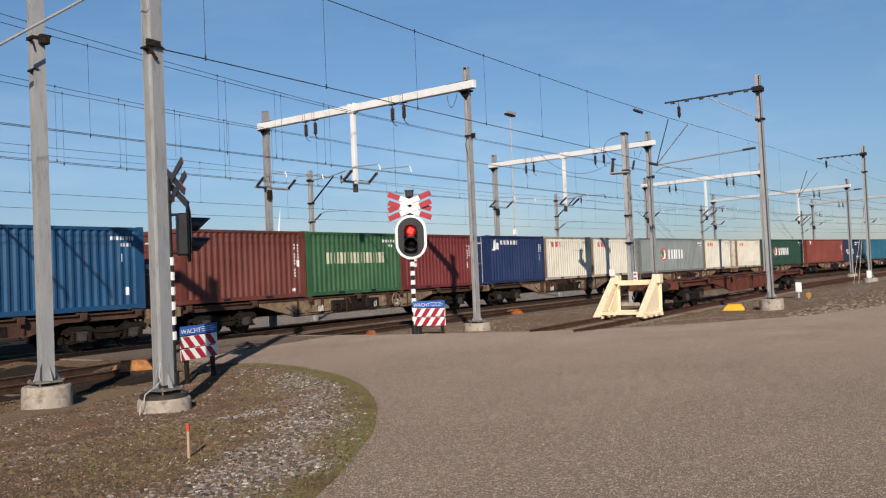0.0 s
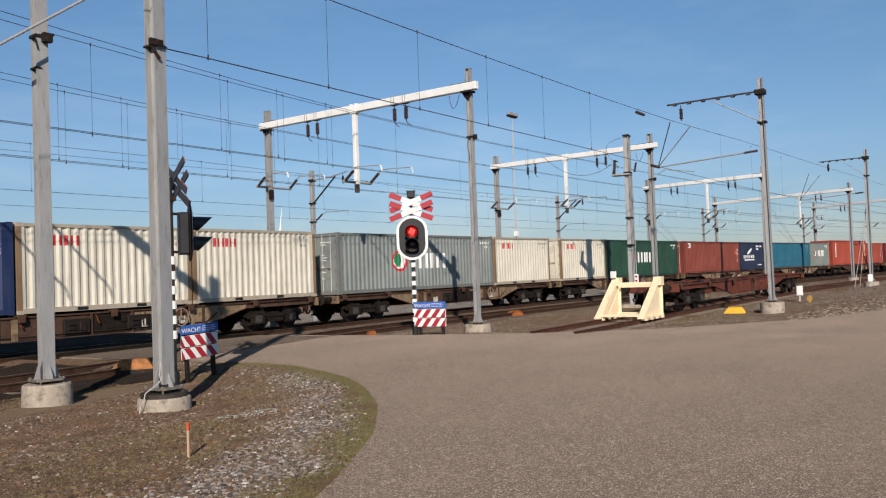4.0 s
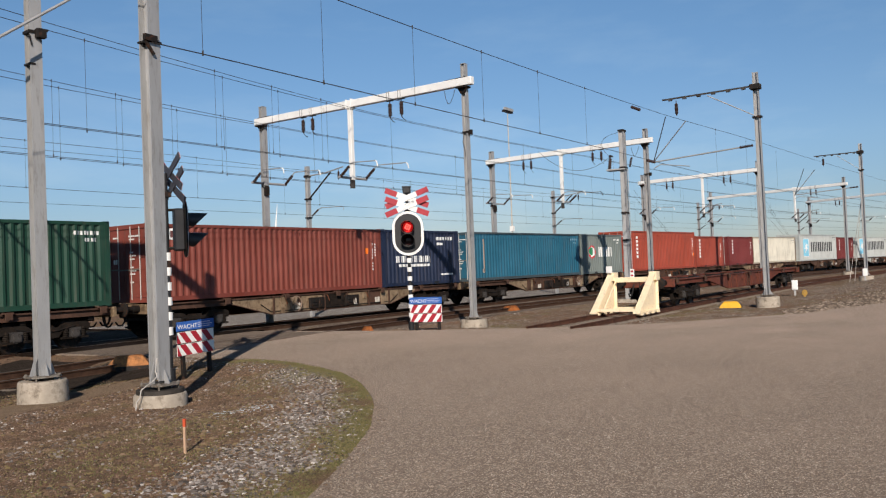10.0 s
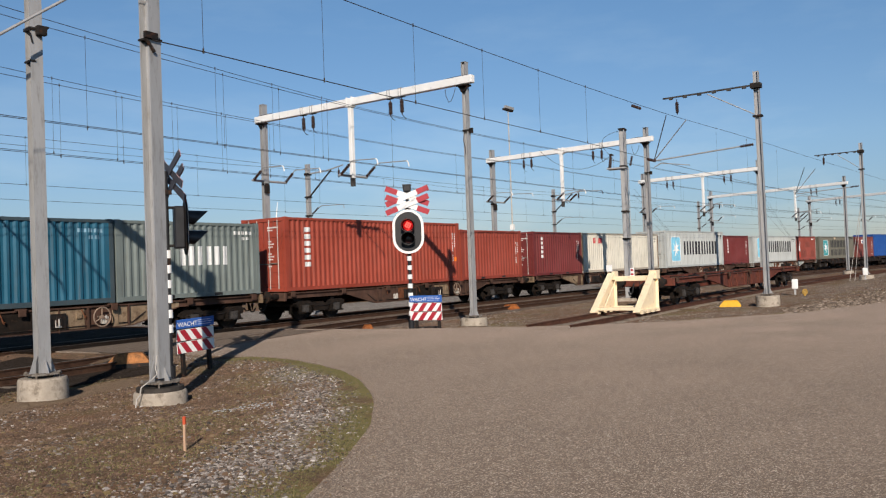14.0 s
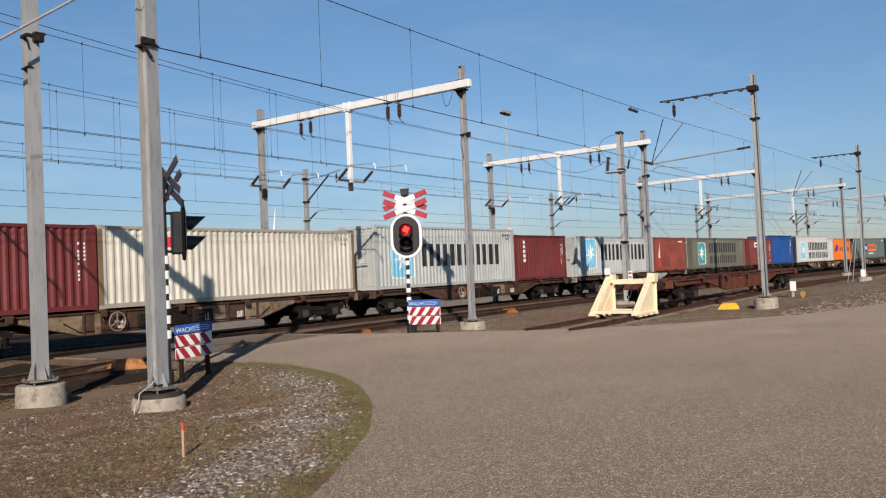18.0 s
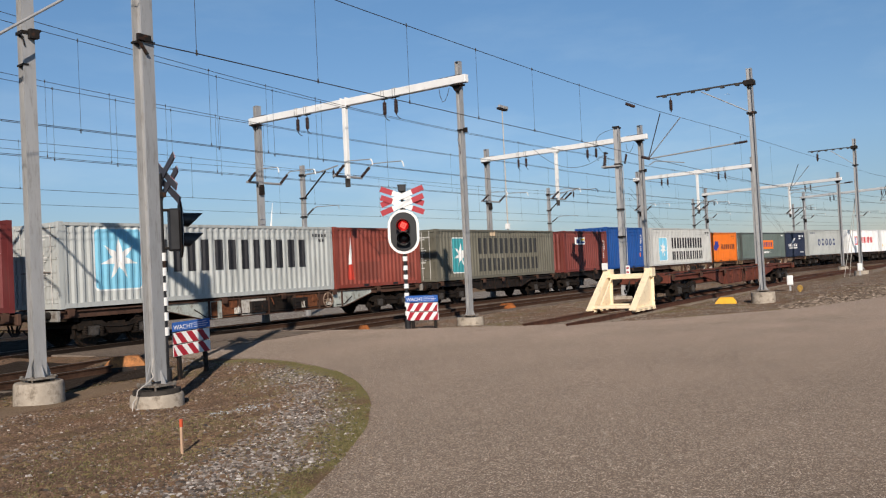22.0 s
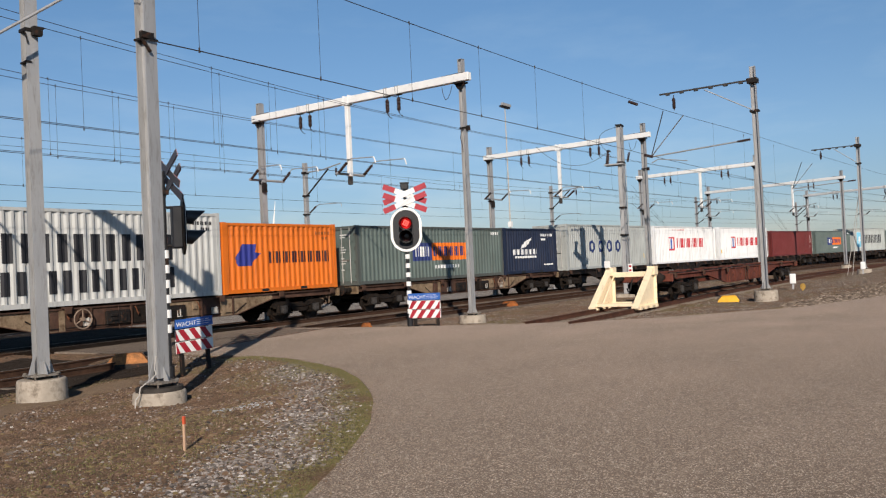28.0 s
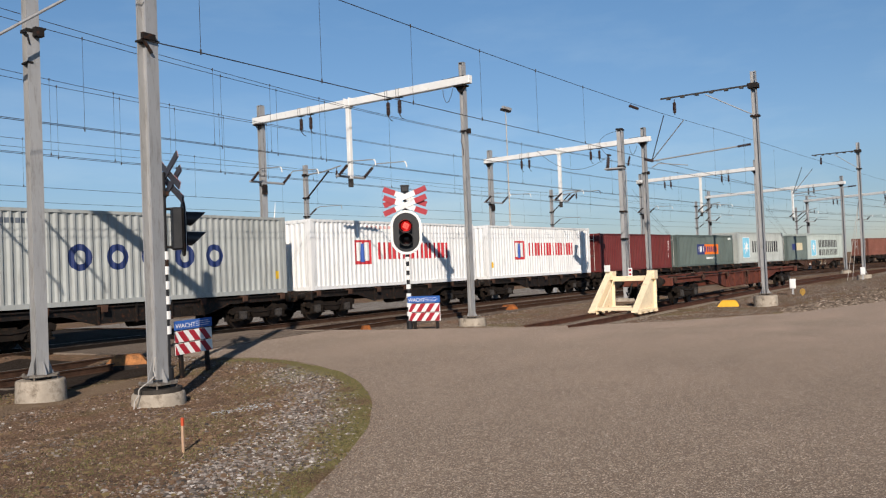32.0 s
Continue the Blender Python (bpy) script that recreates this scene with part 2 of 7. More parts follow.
RUST = (0.12, 0.045, 0.02)
M = dict(
    earth=ground_mat("earth", (0.105, 0.070, 0.048), (0.23, 0.142, 0.092), (0.26, 0.195, 0.145), (0.155, 0.135, 0.055), bare=(0.235, 0.118, 0.066)),
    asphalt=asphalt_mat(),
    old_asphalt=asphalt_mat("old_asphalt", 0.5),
    # cinder tone, lowered further: the train's shade is put into its colour
    cinder_shade=ground_mat("cinder_shade", (0.022, 0.017, 0.014), (0.038, 0.029, 0.023), (0.075, 0.060, 0.050), (0.030, 0.023, 0.018), 0.8),
    ballast=ground_mat("ballast", (0.095, 0.073, 0.058), (0.165, 0.128, 0.103), (0.30, 0.245, 0.205), (0.12, 0.092, 0.073), 0.8),
    pale_stone=surf("pale_stone", (0.36, 0.40, 0.43), 0.85, var=0.35, scale=6),
    concrete=surf("concrete", (0.43, 0.37, 0.30), 0.9, var=0.22, scale=2.5, grain=45, bump=0.35, dirt=(0.14, 0.11, 0.08), amount=0.35),
    dirty_zinc=surf("dirty_zinc", (0.22, 0.20, 0.175), 0.75, 0.1, var=0.3, scale=5, grain=40, bump=0.25, dirt=(0.09, 0.06, 0.04), amount=0.5),
    old_yellow=surf("dull_yellow", (0.42, 0.25, 0.05), 0.6, var=0.2, scale=5, bump=0.1),
    zinc=surf("galvanised_steel", (0.405, 0.403, 0.402), 0.55, 0.3, var=0.09, scale=2.2, grain=25, bump=0.05, stretch=(3, 3, 0.5), dirt=(0.27, 0.26, 0.24), amount=0.3),
    white=surf("white_paint", (0.86, 0.85, 0.82), 0.5, var=0.06, scale=1.5, grain=20, bump=0.05, dirt=(0.5, 0.47, 0.42), amount=0.10),
    black=surf("black_paint", (0.018, 0.018, 0.02), 0.5, var=0.3, scale=4, bump=0.05),
    dark=surf("dark_steel", (0.016, 0.013, 0.011), 0.65, 0.2, var=0.4, scale=4, grain=40, bump=0.25, dirt=RUST, amount=0.25),
    grimy=surf("grimy_steel", (0.020, 0.0155, 0.0125), 0.75, 0.1, var=0.45, scale=3, grain=30, bump=0.3, dirt=(0.05, 0.03, 0.019), amount=0.25),
    wheel=surf("wheel_steel", (0.02, 0.017, 0.015), 0.55, 0.4, var=0.35, scale=5, grain=40, bump=0.15, dirt=(0.13, 0.07, 0.04), amount=0.3),
    tread=surf("bright_steel", (0.24, 0.205, 0.175), 0.62, 0.4, var=0.15, scale=8, bump=0.03),
    rail=surf("rusty_rail", (0.078, 0.043, 0.028), 0.75, 0.25, var=0.35, scale=5, grain=40, bump=0.25, dirt=(0.05, 0.032, 0.025), amount=0.3),
    old_rail=surf("old_rusty_rail", (0.105, 0.048, 0.032), 0.8, 0.1, var=0.4, scale=4, grain=30, bump=0.3, dirt=(0.05, 0.028, 0.02), amount=0.4),
    rust=surf("rusty_steel", (0.17, 0.065, 0.032), 0.8, 0.1, var=0.4, scale=4, grain=30, bump=0.3, dirt=(0.06, 0.03, 0.02), amount=0.35),
    red=surf("red_paint", (0.38, 0.022, 0.036), 0.45, var=0.12, scale=3, bump=0.04),
    signblue=surf("blue_sign", (0.035, 0.12, 0.42), 0.4, var=0.1, scale=3, bump=0.03),
    yellow=surf("yellow_plastic", (0.75, 0.40, 0.02), 0.5, var=0.12, scale=4, bump=0.05),
    orange_box=surf("orange_steel", (0.36, 0.115, 0.03), 0.7, var=0.35, scale=6, bump=0.2, dirt=(0.10, 0.05, 0.03), amount=0.5),
    cream=surf("cream_paint", (0.97, 0.78, 0.53), 0.5, var=0.08, scale=2.5, grain=20, bump=0.06, dirt=(0.45, 0.26, 0.13), amount=0.14),
    ceramic=surf("brown_porcelain", (0.05, 0.03, 0.025), 0.25, var=0.2, scale=9, bump=0.02),
    copper=surf("wire", (0.075, 0.065, 0.06), 0.5, 0.5, var=0.1, scale=2, bump=0),
    wood=surf("stake_wood", (0.55, 0.36, 0.24), 0.8, var=0.25, scale=9, grain=60, bump=0.3, stretch=(4, 4, 0.6)),
    sleeper=surf("concrete_sleeper", (0.24, 0.20, 0.16), 0.9, var=0.3, scale=5, grain=50, bump=0.4, dirt=(0.09, 0.06, 0.045), amount=0.4),
    tan=surf("tan_wagon_paint", (0.235, 0.165, 0.10), 0.7, var=0.4, scale=1.6, grain=22, bump=0.25, dirt=(0.05, 0.032, 0.022), amount=0.6),
    brownwag=surf("brown_wagon_paint", (0.095, 0.052, 0.037), 0.7, var=0.35, scale=1.6, grain=22, bump=0.25, dirt=(0.055, 0.038, 0.03), amount=0.4),
    redwag=surf("red_wagon_paint", (0.16, 0.050, 0.034), 0.7, var=0.3, scale=1.4, grain=22, bump=0.25, dirt=(0.075, 0.035, 0.024), amount=0.42),
    greywag=surf("grey_wagon_paint", (0.26, 0.25, 0.23), 0.7, var=0.3, scale=1.6, grain=22, bump=0.25, dirt=(0.09, 0.06, 0.04), amount=0.4),
    mint=surf("pale_mint_paint", (0.44, 0.47, 0.43), 0.7, var=0.2, scale=2.2, grain=22, bump=0.2, dirt=(0.14, 0.09, 0.06), amount=0.35),
    boxwhite=surf("dirty_white_box", (0.55, 0.52, 0.47), 0.7, var=0.2, scale=3, grain=22, bump=0.2, dirt=(0.16, 0.10, 0.07), amount=0.4),
    tanlight=surf("pale_tan_paint", (0.27, 0.195, 0.125), 0.7, var=0.3, scale=2.2, grain=22, bump=0.25, dirt=(0.09, 0.05, 0.03), amount=0.4),
    axlebox=surf("dusty_steel", (0.066, 0.060, 0.056), 0.75, 0.1, var=0.5, scale=4, grain=30, bump=0.3, dirt=(0.02, 0.015, 0.012), amount=0.4),
    # bitumen tone, also used as painted shade on the gantries' far bases
    bitumen=surf("bitumen", (0.055, 0.048, 0.042), 0.85, var=0.4, scale=4, grain=40, bump=0.4),
    # rubber, its colour lowered and warmed to hold the shade under the train
    crossing=surf("shaded_rubber_panel", (0.016, 0.0105, 0.0075), 0.97, var=0.4, scale=3, grain=40, bump=0.3, dirt=(0.05, 0.04, 0.03), amount=0.3),
    hood=surf("hood_paint", (0.055, 0.053, 0.052), 0.35, var=0.25, scale=5, bump=0.04),
    old_orange=surf("old_orange_cover", (0.40, 0.17, 0.062), 0.7, var=0.3, scale=6, bump=0.2, dirt=(0.13, 0.07, 0.04), amount=0.45),
    cable=surf("pale_cable", (0.50, 0.47, 0.43), 0.7, var=0.2, scale=8, bump=0.1),
    greyballast=ground_mat("grey_ballast", (0.12, 0.107, 0.096), (0.21, 0.19, 0.17), (0.48, 0.44, 0.40), (0.14, 0.12, 0.10), 0.30),
    wheel_paint=surf("dusty_pale_paint", (0.29, 0.21, 0.155), 0.7, var=0.35, scale=5, grain=30, bump=0.2, dirt=(0.12, 0.07, 0.045), amount=0.3),
    rubber=surf("rubber", (0.03, 0.03, 0.03), 0.8, var=0.3, scale=4),
)


def glow(name, rgb, strength):
    m, nt, p = nodes_of(name)
    p.inputs["Base Color"].default_value = (*rgb, 1)
    p.inputs["Emission Color"].default_value = (*rgb, 1)
    p.inputs["Emission Strength"].default_value = strength
    p.inputs["Roughness"].default_value = 0.3
    return m


M["sign_back"] = surf("grey_sign_back", (0.062, 0.060, 0.072), 0.5, 0.2, var=0.25, scale=4, bump=0.05)
M["lamp_on"] = glow("lit_red_lens", (0.70, 0.012, 0.012), 0.6)
M["lamp_core"] = glow("lit_lamp_core", (1.0, 0.13, 0.10), 1.5)
M["lens_off"] = surf("dark_lens", (0.03, 0.008, 0.008), 0.15, var=0.1, bump=0)
FLAT = {}


def flat(rgb):
    """Sign paint of one colour, a little worn."""
    if rgb not in FLAT:
        FLAT[rgb] = surf("sign_paint", rgb, 0.55, var=0.14, scale=1.2, grain=18, bump=0.03, dirt=tuple(0.5 * c + 0.05 for c in rgb), amount=0.2, stretch=(2.5, 2.5, 0.6))
    return FLAT[rgb]


# ---- mesh tools ----
def box(bm, x0, x1, y0, y1, z0, z1):
    v = [bm.verts.new((x, y, z)) for x in (x0, x1) for y in (y0, y1) for z in (z0, z1)]
    for f in ((0, 1, 3, 2), (4, 6, 7, 5), (0, 4, 5, 1), (2, 3, 7, 6), (0, 2, 6, 4), (1, 5, 7, 3)):
        bm.faces.new([v[i] for i in f])
    return v


def prism(bm, pts, axis, a, b):
    """Extrudes the outline pts (counter-clockwise) along an axis from a to b. For 'y' the outline is (x, z), for 'x' (y, z), for 'z' (x, y)."""
    put = {"y": lambda p, t: (p[0], t, p[1]), "x": lambda p, t: (t, p[0], p[1]), "z": lambda p, t: (p[0], p[1], t)}[axis]
    lo, hi = [bm.verts.new(put(p, a)) for p in pts], [bm.verts.new(put(p, b)) for p in pts]
    n = len(pts)
    bm.faces.new(lo[::-1])
    bm.faces.new(hi)
    for i in range(n):
        bm.faces.new((lo[i], lo[(i + 1) % n], hi[(i + 1) % n], hi[i]))


def tube(bm, p, q, r, seg=8, r2=None, caps=True):
    p, q = Vector(p), Vector(q)
    d = (q - p).normalized()
    u = d.orthogonal().normalized()
    w = d.cross(u)
    r2 = r if r2 is None else r2
    ring = [[bm.verts.new(c + (u * math.cos(a) + w * math.sin(a)) * k) for a in (2 * math.pi * i / seg for i in range(seg))] for c, k in ((p, r), (q, r2))]
    for i in range(seg):
        bm.faces.new((ring[0][i], ring[0][(i + 1) % seg], ring[1][(i + 1) % seg], ring[1][i]))
    if caps:
        bm.faces.new(ring[0][::-1])
        bm.faces.new(ring[1])


def path_tube(bm, pts, r, seg=6):
    for a, b in zip(pts, pts[1:]):
        tube(bm, a, b, r, seg)


def lathe(bm, prof, seg=20, centre=(0, 0, 0), axis="z"):
    """Turns the outline prof of (radius, height) round an axis."""
    def put(r, h, a):
        c, s = r * math.cos(a), r * math.sin(a)
        v = {"z": (c, s, h), "y": (c, h, s), "x": (h, c, s)}[axis]
        return Vector(v) + Vector(centre)
    rings = [[bm.verts.new(put(r, h, 2 * math.pi * i / seg)) for i in range(seg)] for r, h in prof]
    for a, b in zip(rings, rings[1:]):
        for i in range(seg):
            bm.faces.new((a[i], a[(i + 1) % seg], b[(i + 1) % seg], b[i]))
    bm.faces.new(rings[0][::-1])
    bm.faces.new(rings[-1])


def finish(bm, name, material, bevel=0.0, smooth=False):
    bmesh.ops.recalc_face_normals(bm, faces=bm.faces)
    if bevel:
        bmesh.ops.bevel(bm, geom=bm.edges[:], offset=bevel, segments=1, affect="EDGES", clamp_overlap=True)
    me = bpy.data.meshes.new(name)
    bm.to_mesh(me)
    bm.free()
    me.materials.append(material)
    if smooth:
        for f in me.polygons:
            f.use_smooth = True
        me.set_sharp_from_angle(angle=radians(40))
    return me


def part(name, bm, material, parent, label="", bevel=0.0, smooth=False, at=None):
    me = bm if isinstance(bm, bpy.types.Mesh) else finish(bm, name, material, bevel, smooth)
    ob = new(name, me)
    ob.parent = parent
    if at is not None:
        ob.matrix_basis = at if isinstance(at, Matrix) else Matrix.Translation(at)
    if label:
        ob["label"] = label
    return ob


def thing(name, label, category, at, group="", kind=""):
    ob = tagged(new(name), label, category, group, kind)
    ob.empty_display_size = 0.2
    ob.matrix_basis = at
    return ob


def made(fill, *args):
    bm = bmesh.new()
    fill(bm, *args)
    return bm


def B(*boxes):
    bm = bmesh.new()
    for b in boxes:
        box(bm, *b)
    return bm


def T(*tubes, seg=8):
    bm = bmesh.new()
    for t in tubes:
        tube(bm, *t, seg=seg) if len(t) == 3 else tube(bm, t[0], t[1], t[2], t[3])
    return bm


def smooth01(a, b, x):
    x = max(0.0, min(1.0, (x - a) / (b - a)))
    return x * x * (3 - 2 * x)


# ---- the line: tracks, ground ----
SIDE, CURVE_FROM, CURVE = 22.61, 13.38, 0.0018145


def on_line(s, off=0.0):
    """Place and turn of the point s metres along the line; off: metres beyond the axis of the train's track."""
    a = max(0.0, (s - CURVE_FROM) * CURVE)
    x = s if s <= CURVE_FROM else CURVE_FROM + math.sin(a) / CURVE
    y = SIDE if s <= CURVE_FROM else SIDE - (1 - math.cos(a)) / CURVE
    k = off + 1.22
    return x + k * math.sin(a), y + k * math.cos(a), -math.degrees(a)


def near_off(s):
    """The near track runs beside the train's track and swings away towards the crossing's near side."""
    return -4.15 - 2.1 * smooth01(27, 8, s) - max(0, 9 - s) * 0.16


def back_drop(x, y):
    """Beyond the train's track the land lies lower."""
    off = y - (SIDE + 1.22 - 0.5 * CURVE * max(0.0, x - CURVE_FROM) ** 2)
    return 0.75 * smooth01(20.5, 30, x) * smooth01(2.3, 5.0, off) * (1 - smooth01(75, 115, x)) * (1 - smooth01(60, 120, y))


def ground_z(x, y):
    z = -0.03 - 0.16 * smooth01(21, 27, x)
    # the verge sinks towards the tracks, away from the road's edge
    z -= 0.19 * smooth01(8.8, 11.4, y) * (1 - smooth01(-2.3, -0.4, x - 14.2 + 0.43 * max(0.0, 14.4 - y))) * (1 - smooth01(27, 29, y))
    z -= 0.14 * smooth01(21.9, 22.6, x) * smooth01(15.8, 17.5, y) * (1 - smooth01(60, 90, y)) * (1 - smooth01(21, 27, x))
    z += 0.28 * smooth01(33, 46, x) * smooth01(8.5, 5.5, y) * smooth01(-40, 0, y) * (1 - smooth01(90, 140, x)) * smooth01(0.0, 2.4, 0.3 * (x - 32) + y - 5.35)
    return z - back_drop(x, y)


def uneven(x, y):
    """Low humps and hollows of the open ground, in metres."""
    return 0.018 * np.sin(1.3 * x + 0.7 * y) * np.sin(0.9 * y - 0.4 * x) + 0.010 * np.sin(3.1 * x - 1.7 * y) + 0.007 * np.sin(2.3 * x + 3.9 * y + 1)


def ground_sheet():
    def steps(lo, hi, fine):
        far = [3200, 1600, 900, 500, 300, 200]
        out = [-v for v in far] + [-150, -100, -70, -40, -20]
        v = lo
        while v <= hi:
            out.append(v)
            v += fine
        out += [w for w in (hi + 4, hi + 10, hi + 20, hi + 40, hi + 70)] + [v for v in far[::-1] if v > hi + 90]
        return out
    xs, ys = steps(-8, 60, 0.5), steps(-10, 40, 0.5)
    verts, faces = [], []
    for i, x in enumerate(xs):
        for j, y in enumerate(ys):
            bumpy = uneven(x, y)
            on_road = inside(ROAD, x, y) or inside(ROAD, x + 0.5, y) or inside(ROAD, x - 0.5, y) or inside(ROAD, x, y + 0.5) or inside(ROAD, x, y - 0.5)
            verts.append((x, y, ground_z(x, y) - 0.012 + (0 if on_road or abs(x) > 90 or y > 41 else bumpy)))
    n = len(ys)
    for i in range(len(xs) - 1):
        for j in range(n - 1):
            faces.append((i * n + j, (i + 1) * n + j, (i + 1) * n + j + 1, i * n + j + 1))
    me = bpy.data.meshes.new("ground")
    me.from_pydata(verts, [], faces)
    me.materials.append(M["earth"])
    for f in me.polygons:
        f.use_smooth = True
    return tagged(new("ground", me), "brown stony earth with thin moss and grass", "ground", kind="structure")


def inside(poly, x, y):
    hit = False
    for (x0, y0), (x1, y1) in zip(poly, poly[1:] + poly[:1]):
        if (y0 > y) != (y1 > y) and x < (x1 - x0) * (y - y0) / (y1 - y0) + x0:
            hit = not hit
    return hit


# The edge of the tarmac: round the verge, over the crossing, and along the siding.
VERGE = [(-25, -6), (-6, 0.4), (2.2, 3.55), (4.2, 4.4), (5.56, 5.06), (6.6, 5.55), (7.48, 6.05), (8.3, 6.5), (9.05, 7.05), (9.95, 7.7), (10.72, 8.4), (11.6, 9.25), (12.37, 10.2),
         (13.1, 11.3), (13.71, 12.4), (14.05, 13.4), (14.2, 14.4), (14.2, 15.6), (14.1, 17.5), (13.8, 21), (13.6, 24), (13.5, 26.2)]
FAR_EDGE = [(21.4, 26.2), (21.3, 22), (21.6, 19.3), (21.9, 17.4), (22.1, 15.9), (23.6, 13.75), (24.6, 12.3), (27.6, 9.05), (30.6, 6.75), (32.2, 5.4), (35.2, 4.5), (39.3, 3.2), (43.5, 0.8), (47, -4), (52, -30)]
for _ in range(2):
    VERGE = [VERGE[0]] + [(a[0] * (1 - k) + b[0] * k, a[1] * (1 - k) + b[1] * k) for a, b in zip(VERGE, VERGE[1:]) for k in (0.25, 0.75)] + [VERGE[-1]]
ROAD = VERGE + FAR_EDGE + [(-25, -30)]


def road_sheet():
    bm = bmesh.new()
    f = bm.faces.new([bm.verts.new((x, y, 0)) for x, y in ROAD])
    for x in np.arange(20.0, 53.0, 0.75):
        bmesh.ops.bisect_plane(bm, geom=bm.verts[:] + bm.edges[:] + bm.faces[:], plane_co=(x, 0, 0), plane_no=(1, 0, 0))
    for y in (-10, 0, 4, 8, 12, 14.9, 15.5, 16, 17.5, 19, 21, 23, 25.8, 26.2, 26.7, 27.2, 27.7, 28.2, 28.8, 30, 34):
        bmesh.ops.bisect_plane(bm, geom=bm.verts[:] + bm.edges[:] + bm.faces[:], plane_co=(0, y, 0), plane_no=(0, 1, 0))
    bmesh.ops.triangulate(bm, faces=bm.faces)
    for v in bm.verts:
        v.co.z = -0.012 - 0.16 * smooth01(21, 27, v.co.x) - back_drop(v.co.x, v.co.y)
    ext = bmesh.ops.extrude_face_region(bm, geom=bm.faces[:])
    for g in ext["geom"]:
        if isinstance(g, bmesh.types.BMVert):
            g.co.z -= 0.12
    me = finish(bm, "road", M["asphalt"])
    return tagged(new("road", me), "worn grey-brown tarmac with pale chippings", "road", kind="structure")


def crossing_surface():
    """Older, darker tarmac laid between the tracks on the crossing."""
    bm = bmesh.new()
    prism(bm, [(13.95, 16.9), (15.9, 17.75), (17.95, 18.15), (21.2, 18.35), (21.25, 21.7), (13.85, 21.7)], "z", -0.03, -0.007)
    return tagged(new("crossing_surface", finish(bm, "crossing_surface", M["old_asphalt"])), "older dark tarmac between the tracks on the crossing", "road", kind="structure")


RAIL_OUTLINE = [(-0.07, -0.16), (0.07, -0.16), (0.07, -0.148), (0.012, -0.135), (0.012, -0.042), (0.036, -0.03), (0.036, -0.004), (0.028, 0.0),
                (-0.028, 0.0), (-0.036, -0.004), (-0.036, -0.03), (-0.012, -0.042), (-0.012, -0.135), (-0.07, -0.148)]


def rail_mesh(line, side, material, s0, s1, step, lift=0.0):
    """One rail along a line of (s -> x, y, turn)."""
    bm = bmesh.new()
    rings, s = [], s0
    while s <= s1 + 1e-6:
        x, y, a = line(s)
        m = pose(x, y, lift - back_drop(x, y), 0, 0, a)
        rings.append([bm.verts.new(m @ Vector((0, side * 0.7535 + u, w))) for u, w in RAIL_OUTLINE])
        s += step
    n = len(RAIL_OUTLINE)
    for a, b in zip(rings, rings[1:]):
        for i in range(n):
            bm.faces.new((a[i], b[i], b[(i + 1) % n], a[(i + 1) % n]))
    bm.faces.new(rings[0])
    bm.faces.new(rings[-1][::-1])
    return finish(bm, "rail", material)


def track_of(name, label, line, s0, s1, step, sleepers, lift=0.0, rusty=False):
    t = thing(name, label, "railway track", pose(0, 0, 0), kind="structure")
    for side in (-1, 1):
        part("rail", rail_mesh(line, side, M["old_rail"] if rusty else M["rail"], s0, s1, step, lift), None, t)
        if not rusty:
            bm = bmesh.new()
            rows, s = [], s0
            while s <= s1 + 1e-6:
                x, y, a = line(s)
                m = pose(x, y, lift - back_drop(x, y), 0, 0, a)
                rows.append([bm.verts.new(m @ Vector((0, side * 0.7535 + u, 0.0015))) for u in (-0.032, 0.032)])
                s += step
            for a, b in zip(rows, rows[1:]):
                bm.faces.new((a[0], b[0], b[1], a[1]))
            part("running_surface", bm, M["tread"], t, "polished top of the rail")
    return t


def sleepers_on(t, line, spans, lift=0.0):
    bm = bmesh.new()
    prism(bm, [(-0.15, -0.06), (0.15, -0.06), (0.15, 0.0), (0.11, 0.045), (-0.11, 0.045), (-0.15, 0.0)], "y", -1.25, 1.25)
    me = finish(bm, "sleeper", M["sleeper"])
    for a, b in spans:
        s = a
        while s < b:
            x, y, turn = line(s)
            part("sleeper", me, None, t, at=pose(x, y, -0.205 + lift, 0, 0, turn + random.uniform(-0.5, 0.5)))
            s += 0.6


def main_line(s):
    return on_line(s, 0.0)


def near_line(s):
    x, y, a = on_line(s, near_off(s))
    x2, y2, _ = on_line(s + 0.5, near_off(s + 0.5))
    return x, y, math.degrees(math.atan2(y2 - y, x2 - x))


def second_line(s):
    return on_line(s, 6.3)


def third_line(s):
    return on_line(s, 10.8)


def siding_off(s):
    return -12.15 + 0.030 * (s - 24)


def siding_line(s):
    x, y, a = on_line(s, siding_off(s))
    return x, y, a + 1.7


ground_sheet()
road_sheet()
crossing_surface()
main_track = track_of("main_track", "railway track with polished rails in brown ballast", main_line, -30, 210, 3, True)
near_track = track_of("near_track", "brown railway track swinging past the road crossing", near_line, -6, 200, 1.5, True)
second_track = track_of("second_track", "railway track behind the train", second_line, -30, 210, 6, True)
third_track = track_of("third_track", "far railway track behind the train", third_line, -30, 210, 6, True)
siding_track = track_of("siding_track", "rusty dead-end siding on stony ground", siding_line, 24.2, 150, 2, True, -0.02, True)


